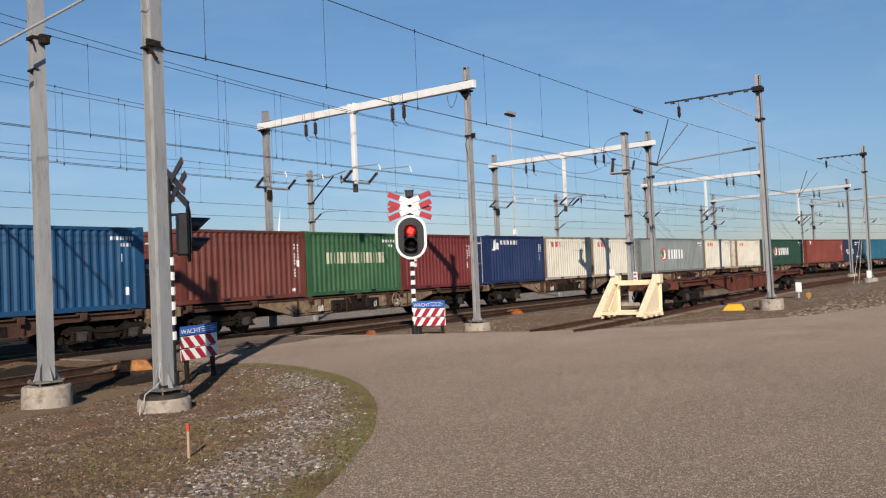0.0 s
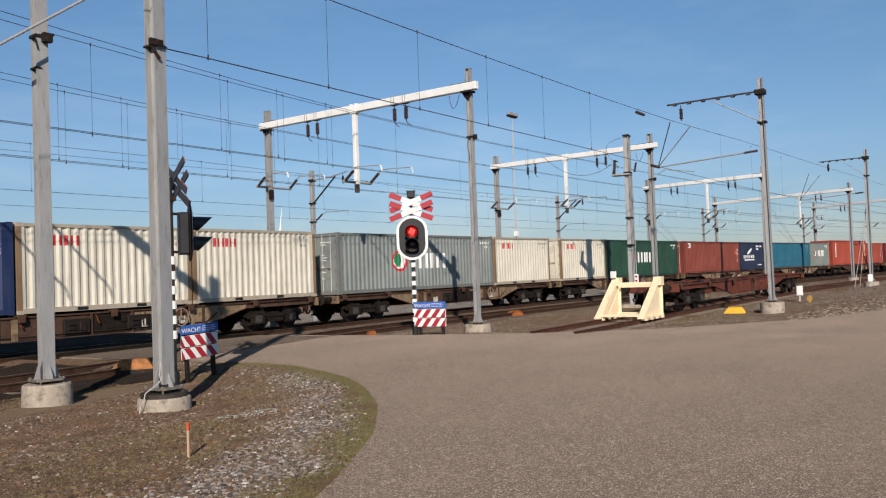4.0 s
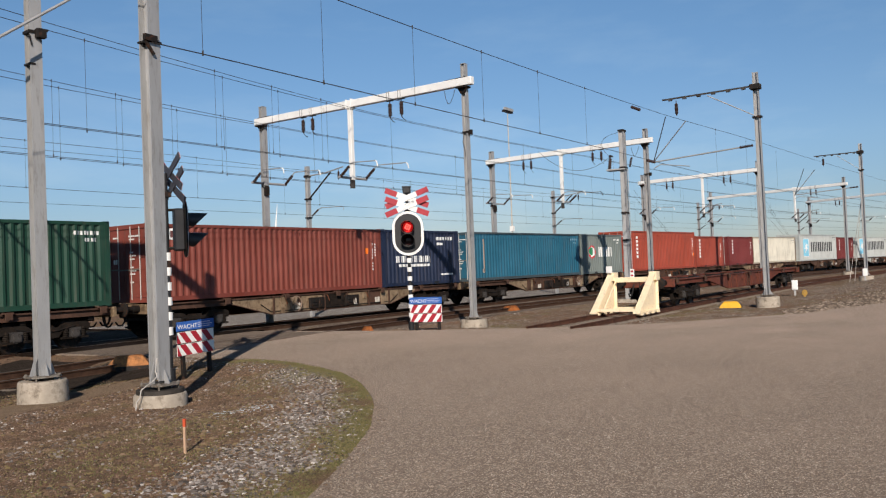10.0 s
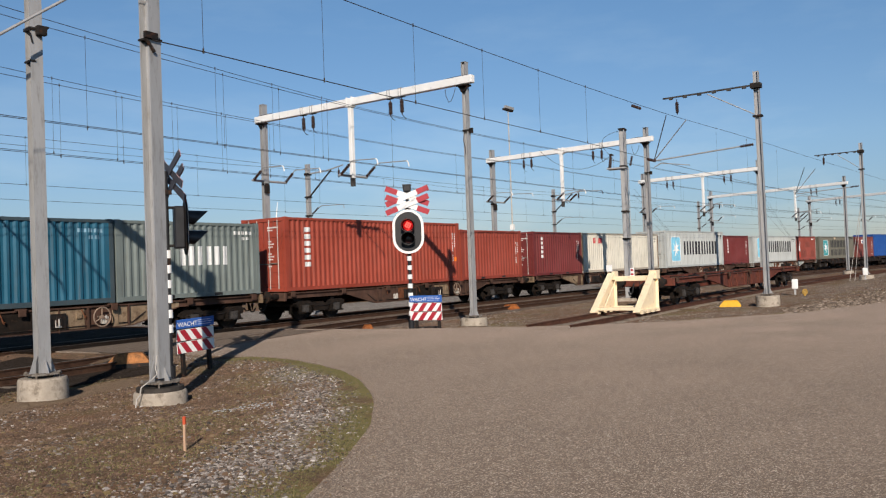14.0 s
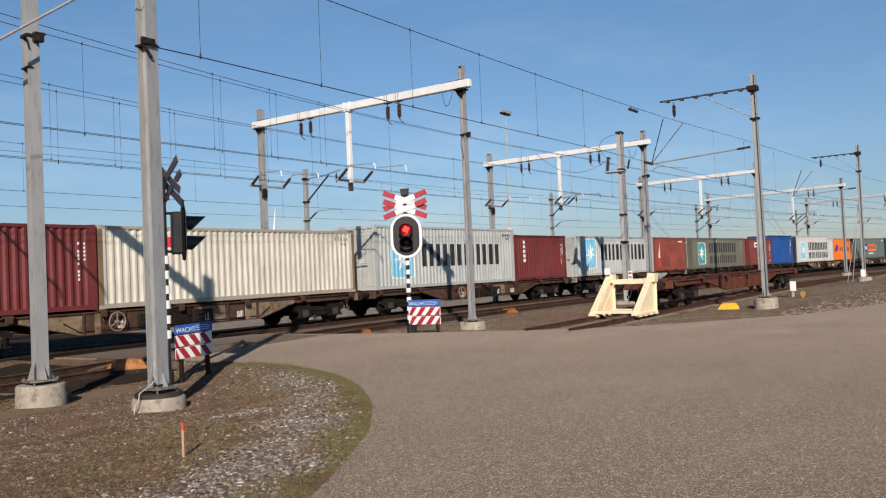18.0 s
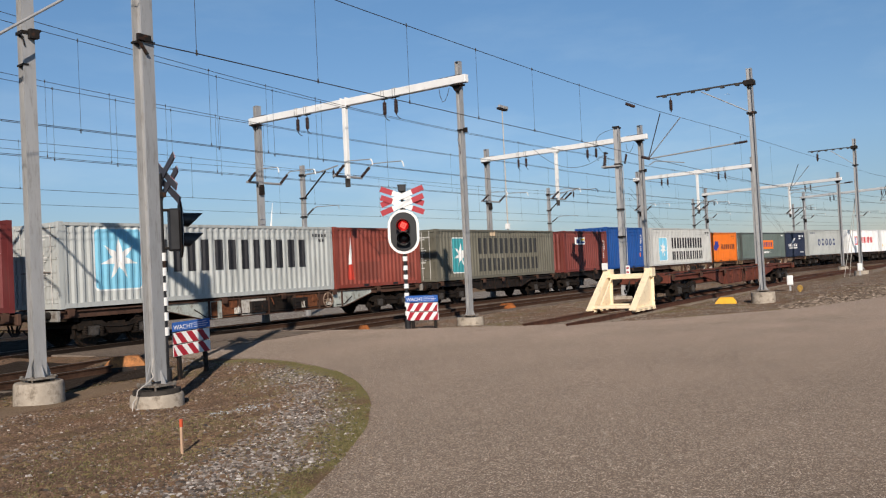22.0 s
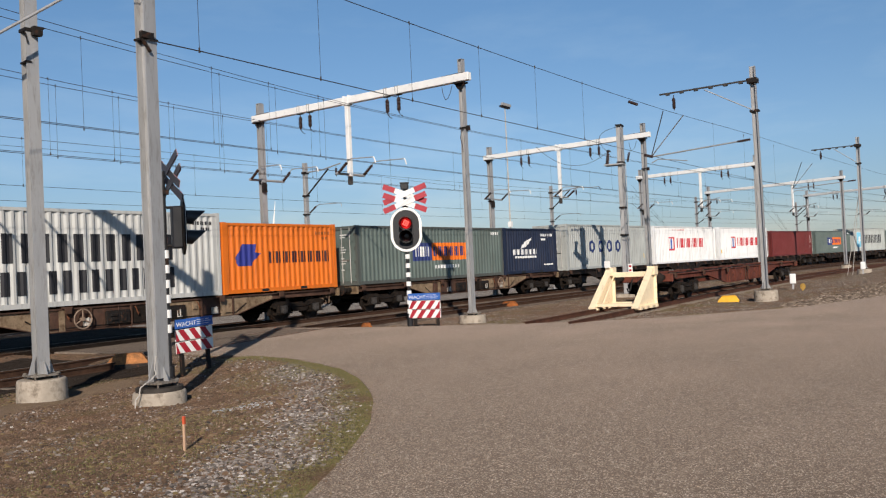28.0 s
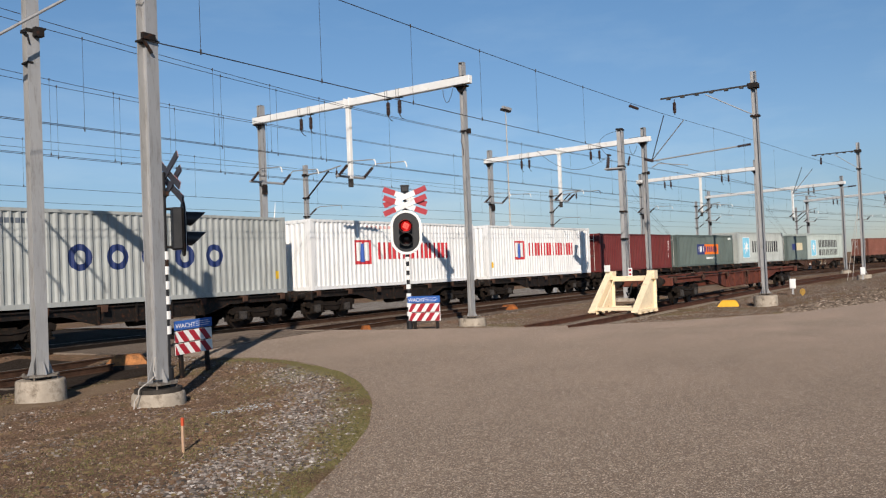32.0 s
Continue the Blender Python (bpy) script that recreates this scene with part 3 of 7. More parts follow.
def ballast_bed(line, runs, material="ballast"):
    """Dark crushed stone under a track, a shallow bank with sloping shoulders."""
    bm = bmesh.new()
    for s0, s1 in runs:
        rows, s = [], s0
        while s <= s1:
            x, y, a = line(s)
            m = pose(x, y, 0, 0, 0, a)
            row = []
            for k, h in ((-1.75, -0.2), (-1.45, 0.02), (-0.75, 0.03), (0, 0.025), (0.75, 0.03), (1.45, 0.02), (1.75, -0.2)):
                v = m @ Vector((0, k, 0))
                row.append(bm.verts.new((v.x, v.y, -0.178 + h * 0.7 + 0.012 * math.sin(s * 5.1 + k * 7) * math.sin(s * 2.3))))
            rows.append(row)
            s += 0.5
        for a, b in zip(rows, rows[1:]):
            for i in range(6):
                bm.faces.new((a[i], b[i], b[i + 1], a[i + 1]))
    me = finish(bm, "ballast", M[material], smooth=True)
    return tagged(new("ballast", me), "dark brown crushed stone under the rails", "ballast", kind="structure")


ballast_bed(main_line, ((22.2, 150),))
ballast_bed(near_line, ((22.6, 150),))
ballast_bed(main_line, ((-20, 13.6),), "cinder_shade")
ballast_bed(near_line, ((-5, 13.2),), "cinder_shade")


def far_ballast():
    """Sunlit grey crushed stone on the lower land beyond the train's track."""
    bm = bmesh.new()
    rows = []
    for s in np.arange(21, 112, 1.0):
        row = []
        for k in (4.9, 5.4, 6, 8, 10, 12, 15, 19, 24):
            x, y, _ = on_line(float(s), k)
            row.append(bm.verts.new((x, y, ground_z(x, y) + 0.03 + 0.02 * math.sin(s * 3.1 + k * 2))))
        rows.append(row)
    for a, b in zip(rows, rows[1:]):
        for i in range(len(a) - 1):
            bm.faces.new((a[i], b[i], b[i + 1], a[i + 1]))
    me = finish(bm, "far_ballast", M["greyballast"], smooth=True)
    return tagged(new("far_ballast", me), "grey crushed stone on the low ground beyond the train", "ballast", kind="structure")


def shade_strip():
    """Stone beside the train's track, on the bank down to the low ground, coloured dark for the train's shadow."""
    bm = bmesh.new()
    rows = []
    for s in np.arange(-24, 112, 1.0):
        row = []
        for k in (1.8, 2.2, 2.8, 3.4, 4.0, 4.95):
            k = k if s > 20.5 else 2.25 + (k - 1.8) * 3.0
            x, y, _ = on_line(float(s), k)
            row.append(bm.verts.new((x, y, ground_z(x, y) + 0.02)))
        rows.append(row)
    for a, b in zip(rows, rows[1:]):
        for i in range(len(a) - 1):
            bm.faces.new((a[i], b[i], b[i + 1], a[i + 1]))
    me = finish(bm, "bank_ballast", M["cinder_shade"], smooth=True)
    return tagged(new("bank_ballast", me), "stone darkened for the train's shadow on the bank behind its track", "ballast", kind="structure")


far_ballast()
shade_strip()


def cinder_bed():
    """Dark trodden cinders between the near track and the train's track, up to the road."""
    xs, ys = np.arange(-12, 13.5, 0.5), np.arange(15.7, 22.3, 0.4)
    verts = [(x, y, ground_z(x, y) + 0.012 + 0.012 * math.sin(3.1 * x + 2.3 * y) * math.sin(1.7 * x - 2.9 * y)) for x in xs for y in ys]
    n = len(ys)
    me = bpy.data.meshes.new("cinder_bed")
    me.from_pydata([tuple(float(c) for c in v) for v in verts], [], [(i * n + j, (i + 1) * n + j, (i + 1) * n + j + 1, i * n + j + 1) for i in range(len(xs) - 1) for j in range(n - 1)])
    me.materials.append(M["cinder_shade"])
    return tagged(new("cinder_bed", me), "dark trodden cinders between the tracks", "ballast", kind="structure")


cinder_bed()

# crossing panels between and beside the train's rails, its shade put into their colour
crossing = thing("crossing_deck", "rubber crossing panels between the rails, darkened for the train's shade", "crossing panels", pose(0, 0, 0), kind="structure")
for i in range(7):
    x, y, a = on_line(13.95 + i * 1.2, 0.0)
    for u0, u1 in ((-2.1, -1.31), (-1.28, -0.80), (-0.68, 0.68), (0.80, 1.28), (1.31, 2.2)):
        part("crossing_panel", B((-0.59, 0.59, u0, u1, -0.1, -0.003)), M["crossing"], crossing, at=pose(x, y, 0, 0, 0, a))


# ---- stones ----
def inside_many(poly, x, y):
    hit = np.zeros(len(x), bool)
    for (x0, y0), (x1, y1) in zip(poly, poly[1:] + poly[:1]):
        if y0 != y1:
            hit ^= ((y0 > y) != (y1 > y)) & (x < (x1 - x0) * (y - y0) / (y1 - y0) + x0)
    return hit


def smooth_many(a, b, x):
    k = np.clip((x - a) / (b - a), 0, 1)
    return k * k * (3 - 2 * k)


def ground_many(x, y):
    z = -0.03 - 0.16 * smooth_many(21, 27, x)
    z = z - 0.19 * smooth_many(8.8, 11.4, y) * (1 - smooth_many(-2.3, -0.4, x - 14.2 + 0.43 * np.maximum(0.0, 14.4 - y))) * (1 - smooth_many(27, 29, y))
    z = z - 0.14 * smooth_many(21.9, 22.6, x) * smooth_many(15.8, 17.5, y) * (1 - smooth_many(21, 27, x))
    z = z + 0.28 * smooth_many(33, 46, x) * smooth_many(8.5, 5.5, y) * smooth_many(-40, 0, y) * (1 - smooth_many(90, 140, x)) * smooth_many(0.0, 2.4, 0.3 * (x - 32) + y - 5.35)
    off = y - (SIDE + 1.22 - 0.5 * CURVE * np.maximum(0.0, x - CURVE_FROM) ** 2)
    return z - 0.75 * smooth_many(20.5, 30, x) * smooth_many(2.3, 5.0, off) * (1 - smooth_many(75, 115, x)) - 0.012 + uneven(x, y)


def patches(x, y, s, k):
    """Smooth patches from -1 to 1."""
    return (np.sin(s * (1.0 * x + 0.6 * y) + k) + np.sin(s * (-0.5 * x + 1.1 * y) + 2 * k) + np.sin(s * (0.9 * x - 1.7 * y) + 3 * k)) / 3


def stones(name, label, xy, size, material, seed, blunt=False, level=None):
    """Loose stones scattered one by one, joined into one mesh."""
    r = np.random.RandomState(seed)
    x, y = xy
    n = len(x)
    k = size[0] * (size[1] / size[0]) ** (r.rand(n) ** 2)
    ring = [(1, 0), (0.3, 0.95), (-0.85, 0.6), (-0.8, -0.62), (0.35, -0.9)]
    if blunt:
        base = np.array([(*q, 0) for q in ring] + [(0.62 * u, 0.62 * w, 0.62) for u, w in ring])
    else:
        base = np.array([(*q, 0) for q in ring] + [(0.1, 0.05, 0.8)])
    m = len(base)
    p = base[None] * np.stack([k, k * r.uniform(0.45, 1, n), k * r.uniform(0.5, 1.0, n)], 1)[:, None, :]
    p[:, :, :2] *= r.uniform(0.75, 1.2, (n, m, 1))
    p[:, 5:, :2] += r.uniform(-0.3, 0.3, (n, 1, 2)) * k[:, None, None]
    p[:, 5:, 2] *= r.uniform(0.7, 1.3, (n, m - 5))
    a = r.uniform(0, 6.28, n)
    c, s = np.cos(a)[:, None], np.sin(a)[:, None]
    z = ground_many(x, y) if level is None else np.full(n, level)
    v = np.stack([x[:, None] + p[:, :, 0] * c - p[:, :, 1] * s, y[:, None] + p[:, :, 0] * s + p[:, :, 1] * c, z[:, None] + p[:, :, 2] - 0.15 * k[:, None]], 2).reshape(-1, 3)
    tri = [(0, 1, 5), (1, 2, 5), (2, 3, 5), (3, 4, 5), (4, 0, 5)]
    if blunt:
        tri = [t for i in range(5) for t in ((i, (i + 1) % 5, 5 + i), ((i + 1) % 5, 5 + (i + 1) % 5, 5 + i))] + [(5, 6, 7), (5, 7, 8), (5, 8, 9)]
    f = (np.array(tri)[None] + m * np.arange(n)[:, None, None]).reshape(-1, 3)
    me = bpy.data.meshes.new(name)
    me.from_pydata(v.tolist(), [], f.tolist())
    me.materials.append(material)
    return tagged(new(name, me), label, "gravel", kind="stuff")


def stone_mat(dark=1.0, grey=0.0, cols=((0.0, (0.10, 0.064, 0.044)), (0.45, (0.20, 0.131, 0.090)), (0.8, (0.26, 0.183, 0.135)), (0.97, (0.33, 0.255, 0.205)), (1.0, (0.42, 0.37, 0.31)))):
    m, nt, p = nodes_of("loose_stone")
    g = nt.nodes.new("ShaderNodeNewGeometry")
    fine = noise_of(nt, coords(nt), 45, 3)
    r = nt.nodes.new("ShaderNodeValToRGB")
    while len(r.color_ramp.elements) < len(cols):
        r.color_ramp.elements.new(0.5)
    for e, (pos, c) in zip(r.color_ramp.elements, cols):
        e.position, e.color = pos, (*(dark * (v + (c[1] * 1.12 - v) * grey) for v in c), 1)
    link(nt, g.outputs["Random Per Island"], r.inputs[0])
    link(nt, mix_of(nt, 0.4, r.outputs[0], mix_of(nt, fine, (0.25, 0.25, 0.25), (0.8, 0.8, 0.8)), "OVERLAY"), p.inputs["Base Color"])
    p.inputs["Roughness"].default_value = 0.92
    p.inputs["Diffuse Roughness"].default_value = 0.8
    p.inputs["Specular IOR Level"].default_value = 0.2
    return m


M["loose"] = stone_mat()
M["sooty"] = stone_mat(0.36, 0.3)
M["brown_stone"] = stone_mat(0.95, 0.35)
M["pale"] = stone_mat(1.0, 0.35, ((0.0, (0.045, 0.036, 0.030)), (0.4, (0.13, 0.103, 0.086)), (0.7, (0.22, 0.178, 0.150)), (0.92, (0.33, 0.285, 0.25)), (1.0, (0.55, 0.50, 0.45))))
M["rubble"] = stone_mat(1.0, 0.0, ((0.0, (0.06, 0.045, 0.034)), (0.4, (0.145, 0.112, 0.085)), (0.75, (0.23, 0.18, 0.14)), (1.0, (0.38, 0.31, 0.25))))
M["bank"] = stone_mat(1.0, 0.15, ((0.0, (0.09, 0.070, 0.055)), (0.5, (0.165, 0.130, 0.103)), (0.9, (0.235, 0.19, 0.155)), (1.0, (0.34, 0.29, 0.25))))
EDGE = np.array([(a + (c - a) * k / 6, b + (d - b) * k / 6) for (a, b), (c, d) in zip(VERGE[3:70], VERGE[4:71]) for k in range(2)])


def from_edge(x, y):
    """Metres from the tarmac's edge at the verge."""
    d = np.full(len(x), 1e9)
    for a, b in EDGE:
        d = np.minimum(d, (x - a) ** 2 + (y - b) ** 2)
    return np.sqrt(d)


TRODDEN = [(2.0, 11.6), (5.0, 13.0), (7.0, 13.85), (8.1, 14.2), (8.9, 14.3), (9.9, 14.75), (10.6, 14.9), (11.3, 15.1)]


def from_path(x, y):
    """Metres from the middle of the trodden path past the masts."""
    d = np.full(len(x), 1e9)
    for (ax, ay), (bx, by) in zip(TRODDEN, TRODDEN[1:]):
        k = np.clip(((x - ax) * (bx - ax) + (y - ay) * (by - ay)) / ((bx - ax) ** 2 + (by - ay) ** 2), 0, 1)
        d = np.minimum(d, np.hypot(x - ax - k * (bx - ax), y - ay - k * (by - ay)))
    return d


def trodden_path():
    """Fine sandy soil, free of stones, with a ragged edge."""
    xs, ys = np.arange(2.0, 11.8, 0.12), np.arange(11.0, 15.9, 0.12)
    gx, gy = (a.ravel() for a in np.meshgrid(xs, ys, indexing="ij"))
    d = from_path(gx, gy) + 0.12 * patches(gx, gy, 3.1, 2) + 0.07 * patches(gx, gy, 7.0, 4)
    z = ground_many(gx, gy) + 0.022 - 0.05 * smooth_many(0.34, 0.60, d) + 0.006 * patches(gx, gy, 5.0, 1)
    n = len(ys)
    near = d < 0.75
    faces = [(i * n + j, (i + 1) * n + j, (i + 1) * n + j + 1, i * n + j + 1) for i in range(len(xs) - 1) for j in range(n - 1)]
    faces = [f for f in faces if all(near[k] for k in f)]
    used = sorted({k for f in faces for k in f})
    at = {k: i for i, k in enumerate(used)}
    me = bpy.data.meshes.new("trodden_path")
    me.from_pydata([(float(gx[k]), float(gy[k]), float(z[k])) for k in used], [], [[at[k] for k in f] for f in faces])
    me.materials.append(ground_mat("trodden_sand", (0.19, 0.135, 0.092), (0.255, 0.185, 0.128), (0.27, 0.205, 0.15), (0.20, 0.15, 0.095), 1.8))
    for f in me.polygons:
        f.use_smooth = True
    return tagged(new("trodden_path", me), "smooth trodden sandy soil past the masts", "path", kind="structure")


trodden_path()


def verge_spots(n, seed, want):
    r = np.random.RandomState(seed)
    x, y = r.uniform(0.5, 14.4, n), r.uniform(3.0, 17.2, n)
    ok = ~inside_many(ROAD, x, y) & (y - x < 9)
    ok &= (from_path(x, y) > 0.46 + 0.12 * patches(x, y, 3.1, 2)) | (r.rand(n) < 0.05)
    x, y = x[ok], y[ok]
    keep = r.rand(len(x)) < want(x, y, from_edge(x, y))
    return x[keep], y[keep]


def stony(x, y, d):
    w = 0.38 + 0.35 * np.maximum(0, patches(x, y, 1.3, 2)) + 0.7 * np.exp(-((d - 1.0) / 0.62) ** 2) * np.where((x > 5.5) & (y < 11.5), 1.0, 0.3)
    return np.where(d < 0.3, w * 0.25, w) * np.where(y > 14.5, 0.6, 1) * np.where(x < 5.5, 0.75, 1)


stones("verge_gravel", "loose brown and grey stones on the verge", verge_spots(330000, 5, stony), (0.006, 0.027), M["loose"], 5)


def ringed(x, y, d):
    """The grey stones that lie along the tarmac, a little way in from its edge."""
    wide = 0.42 + 0.35 * smooth_many(9.5, 6.0, y)
    w = np.exp(-((d - 0.55 - 0.5 * wide) / wide) ** 2) * np.where((x > 4.5) & (y < 12.5), 1.0, 0.2) * (0.7 + 0.5 * patches(x, y, 2.3, 3)) * np.where(d < 0.2, 0.4, 1)
    return np.clip(w + 0.012 + 0.05 * (patches(x, y, 1.7, 7) > 0.35), 0, 1)


stones("edge_gravel", "pale grey stones along the tarmac's edge", verge_spots(620000, 15, ringed), (0.008, 0.044), M["pale"], 15, True)
M["clod"] = stone_mat(0.85, 0.0, ((0.0, (0.07, 0.048, 0.034)), (0.5, (0.135, 0.088, 0.060)), (0.8, (0.18, 0.115, 0.072)), (0.93, (0.20, 0.15, 0.07)), (1.0, (0.26, 0.18, 0.12))))
stones("earth_clods", "brown crumbs and clods of earth on the verge", verge_spots(90000, 31, lambda x, y, d: np.clip(0.45 + 0.5 * patches(x, y, 1.9, 12), 0.05, 1) * np.where(d < 0.25, 0.3, 1)), (0.012, 0.055), M["clod"], 31, True)
r = np.random.RandomState(41)
ex, ey = r.uniform(3.0, 14.6, 260000), r.uniform(3.5, 16.5, 260000)
ok = inside_many(ROAD, ex, ey)
ex, ey = ex[ok], ey[ok]
d = from_edge(ex, ey)
ok = r.rand(len(ex)) < 0.55 * np.exp(-d / (0.05 + 0.05 * (patches(ex, ey, 2.1, 5) > 0))) + 0.004 * np.exp(-d / 0.8)
stones("edge_crumbs", "crumbs of earth and gravel on the tarmac's edge", (ex[ok], ey[ok]), (0.005, 0.018), M["clod"], 41, False, -0.011)
r = np.random.RandomState(6)
bx = 22 + 70 * r.rand(210000) ** 1.8
by = np.where(bx < 40, r.uniform(-3, 19, 210000), r.uniform(2, 17, 210000))
ok = ~inside_many(ROAD, bx, by) & (r.rand(210000) < 0.5 + 0.4 * patches(bx, by, 0.7, 1) + np.where(by < 10, 0.35, 0))
stones("bank_gravel", "coarse grey-brown stones beside the siding", (bx[ok], by[ok]), (0.014, 0.050), M["bank"], 6)
rx = 30.5 + 30 * r.rand(16000) ** 1.2
ry = 5.35 - 0.3 * (rx - 32) + np.abs(r.normal(0.35, 0.9, 16000)) * smooth_many(29.5, 37, rx)
ok = ~inside_many(ROAD, rx, ry) & (ry < 6.5 - 0.12 * (rx - 34.6))
stones("edge_rubble", "coarse grey and brown broken stone banked along the tarmac", (rx[ok], ry[ok]), (0.035, 0.115), M["rubble"], 19, True)
sl = -2 + 66 * r.rand(60000) ** 1.4
both = [on_line(s, (0.0 if i % 2 else near_off(s)) + g) for i, (s, g) in enumerate(zip(sl[:44000], r.normal(0, 1.0, 44000)))]
bx, by = np.array([p[0] for p in both]), np.array([p[1] for p in both])
ok = ~inside_many(ROAD, bx, by)
left = ok & (bx < 17)
stones("cinder_stones", "dark sooty stones round the rails beside the crossing", (bx[left], by[left]), (0.02, 0.05), M["sooty"], 9)
ok &= bx > 17
stones("track_ballast", "brown crushed stone round the sleepers", (bx[ok], by[ok]), (0.025, 0.06), M["brown_stone"], 7)
hx, hy = r.uniform(-0.42, 0.42, 700), r.normal(0, 0.085, 700)
stones("pale_rubble", "patch of pale grey broken stone on the verge", (8.92 + hx * 0.95 + hy * 1.6, 9.36 - hx * 0.55 + hy * 1.9), (0.006, 0.028), M["pale_stone"], 8, True)


def mossy(x, y, d):
    edge = np.exp(-(d / np.maximum(0.08, 0.36 + 0.26 * patches(x, y, 1.9, 4))) ** 2)
    return np.clip(edge * np.where(patches(x, y, 2.7, 8) > -0.25, 1.0, 0.35) + 0.16 * np.clip(patches(x, y, 0.8, 5) - 0.05, 0, 0.8) * (0.55 + 0.45 * patches(x, y, 5.5, 9)), 0, 1)


def grass():
    """Short blades of grass and moss along the tarmac's edge and in patches on the verge."""
    x, y = verge_spots(2400000, 11, mossy)
    r = np.random.RandomState(12)
    n = len(x)
    a, h, w = r.uniform(0, 6.28, n), r.uniform(0.006, 0.024, n), r.uniform(0.004, 0.012, n)
    z = ground_many(x, y) + 0.002
    lx, ly = r.normal(0, 0.7, n) * h, r.normal(0, 0.7, n) * h
    v = np.stack([np.stack([x - w * np.cos(a), y - w * np.sin(a), z], 1), np.stack([x + w * np.cos(a), y + w * np.sin(a), z], 1), np.stack([x + lx, y + ly, z + h], 1)], 1).reshape(-1, 3)
    me = bpy.data.meshes.new("verge_grass")
    me.from_pydata(v.tolist(), [], np.arange(3 * n).reshape(-1, 3).tolist())
    m, nt, p = nodes_of("dry_grass")
    g = nt.nodes.new("ShaderNodeNewGeometry")
    link(nt, ramp_of(nt, g.outputs["Random Per Island"], 0.1, 0.95, (0.105, 0.105, 0.036), (0.22, 0.175, 0.078)), p.inputs["Base Color"])
    p.inputs["Roughness"].default_value = 0.9
    me.materials.append(m)
    return tagged(new("verge_grass", me), "short dry grass and moss along the tarmac's edge", "grass", kind="stuff")


def straw():
    """Dry stalks and leaf litter lying between the stones."""
    x, y = verge_spots(170000, 21, lambda x, y, d: np.clip(0.30 + 0.5 * patches(x, y, 0.9, 6), 0.03, 1) * np.where(d < 0.25, 0.3, 1))
    r = np.random.RandomState(22)
    n = len(x)
    a, long, w = r.uniform(0, 6.28, n), r.uniform(0.012, 0.045, n), r.uniform(0.002, 0.006, n)
    z = ground_many(x, y) + r.uniform(0.004, 0.014, n)
    c, s = np.cos(a), np.sin(a)
    lift = r.uniform(0.0, 0.012, n)
    v = np.stack([np.stack([x - w * s, y + w * c, z], 1), np.stack([x + w * s, y - w * c, z], 1), np.stack([x + long * c, y + long * s, z + lift], 1)], 1).reshape(-1, 3)
    me = bpy.data.meshes.new("dry_straw")
    me.from_pydata(v.tolist(), [], np.arange(3 * n).reshape(-1, 3).tolist())
    m, nt, p = nodes_of("dry_straw")
    g = nt.nodes.new("ShaderNodeNewGeometry")
    link(nt, ramp_of(nt, g.outputs["Random Per Island"], 0.0, 1.0, (0.09, 0.055, 0.034), (0.35, 0.24, 0.155)), p.inputs["Base Color"])
    p.inputs["Roughness"].default_value = 0.9
    me.materials.append(m)
    return tagged(new("dry_straw", me), "dry brown stalks and litter on the verge", "straw", kind="stuff")


grass()
straw()


# ---- the train ----
def progress(t):
    """Metres by which the train has moved along the line; it gathers speed."""
    return 4.44 - 7.80 * t - 0.0209 * t * t


DECK = 1.2
WAVE, DEEP = 0.278, 0.046


def wave_points(length):
    """Outline of a corrugated wall along its length: (x, depth)."""
    n = int((length - 0.34) / WAVE)
    start = (length - n * WAVE) / 2
    pts = [(0.12, 0.0)]
    for i in range(n):
        a = start + i * WAVE
        pts += [(a, 0.0), (a + 0.068, DEEP), (a + 0.139, DEEP), (a + 0.207, 0.0)]
    return pts + [(length - 0.12, 0.0)]


def wave_depth(pts, x):
    for (a, p), (b, q) in zip(pts, pts[1:]):
        if a <= x <= b:
            return p + (q - p) * (x - a) / (b - a)
    return 0.0


def wall_mesh(name, length, z0, z1, material):
    """A corrugated wall in the plane y = 0, facing -y; the waves go inwards."""
    bm = bmesh.new()
    cols = [[bm.verts.new((x, d, z)) for z in (z0, z1)] for x, d in wave_points(length)]
    back = [[bm.verts.new((x, d + 0.004, z)) for z in (z0, z1)] for x, d in wave_points(length)]
    for (a, b) in zip(cols, cols[1:]):
        bm.faces.new((a[0], b[0], b[1], a[1]))
    for (a, b) in zip(back, back[1:]):
        bm.faces.new((b[0], a[0], a[1], b[1]))
    me = bpy.data.meshes.new(name)
    bm.to_mesh(me)
    bm.free()
    me.materials.append(material)
    return me


def paint_mesh(name, pts, polys, material, lift=0.003):
    """A painted mark that follows the corrugated wall."""
    bm = bmesh.new()
    for poly in polys:
        bm.faces.new([bm.verts.new((x, 0, z)) for x, z in poly])
    lo, hi = min(p[0] for q in polys for p in q), max(p[0] for q in polys for p in q)
    for x, _ in pts:
        if lo < x < hi:
            bmesh.ops.bisect_plane(bm, geom=bm.verts[:] + bm.edges[:] + bm.faces[:], plane_co=(x, 0, 0), plane_no=(1, 0, 0), dist=0.0005)
    for v in bm.verts:
        v.co.y = wave_depth(pts, v.co.x) - lift
    bmesh.ops.triangulate(bm, faces=[f for f in bm.faces if len(f.verts) > 4])
    bmesh.ops.recalc_face_normals(bm, faces=bm.faces)
    me = bpy.data.meshes.new(name)
    bm.to_mesh(me)
    bm.free()
    me.materials.append(material)
    return me


def rect(x0, x1, z0, z1):
    return [(x0, z0), (x1, z0), (x1, z1), (x0, z1)]


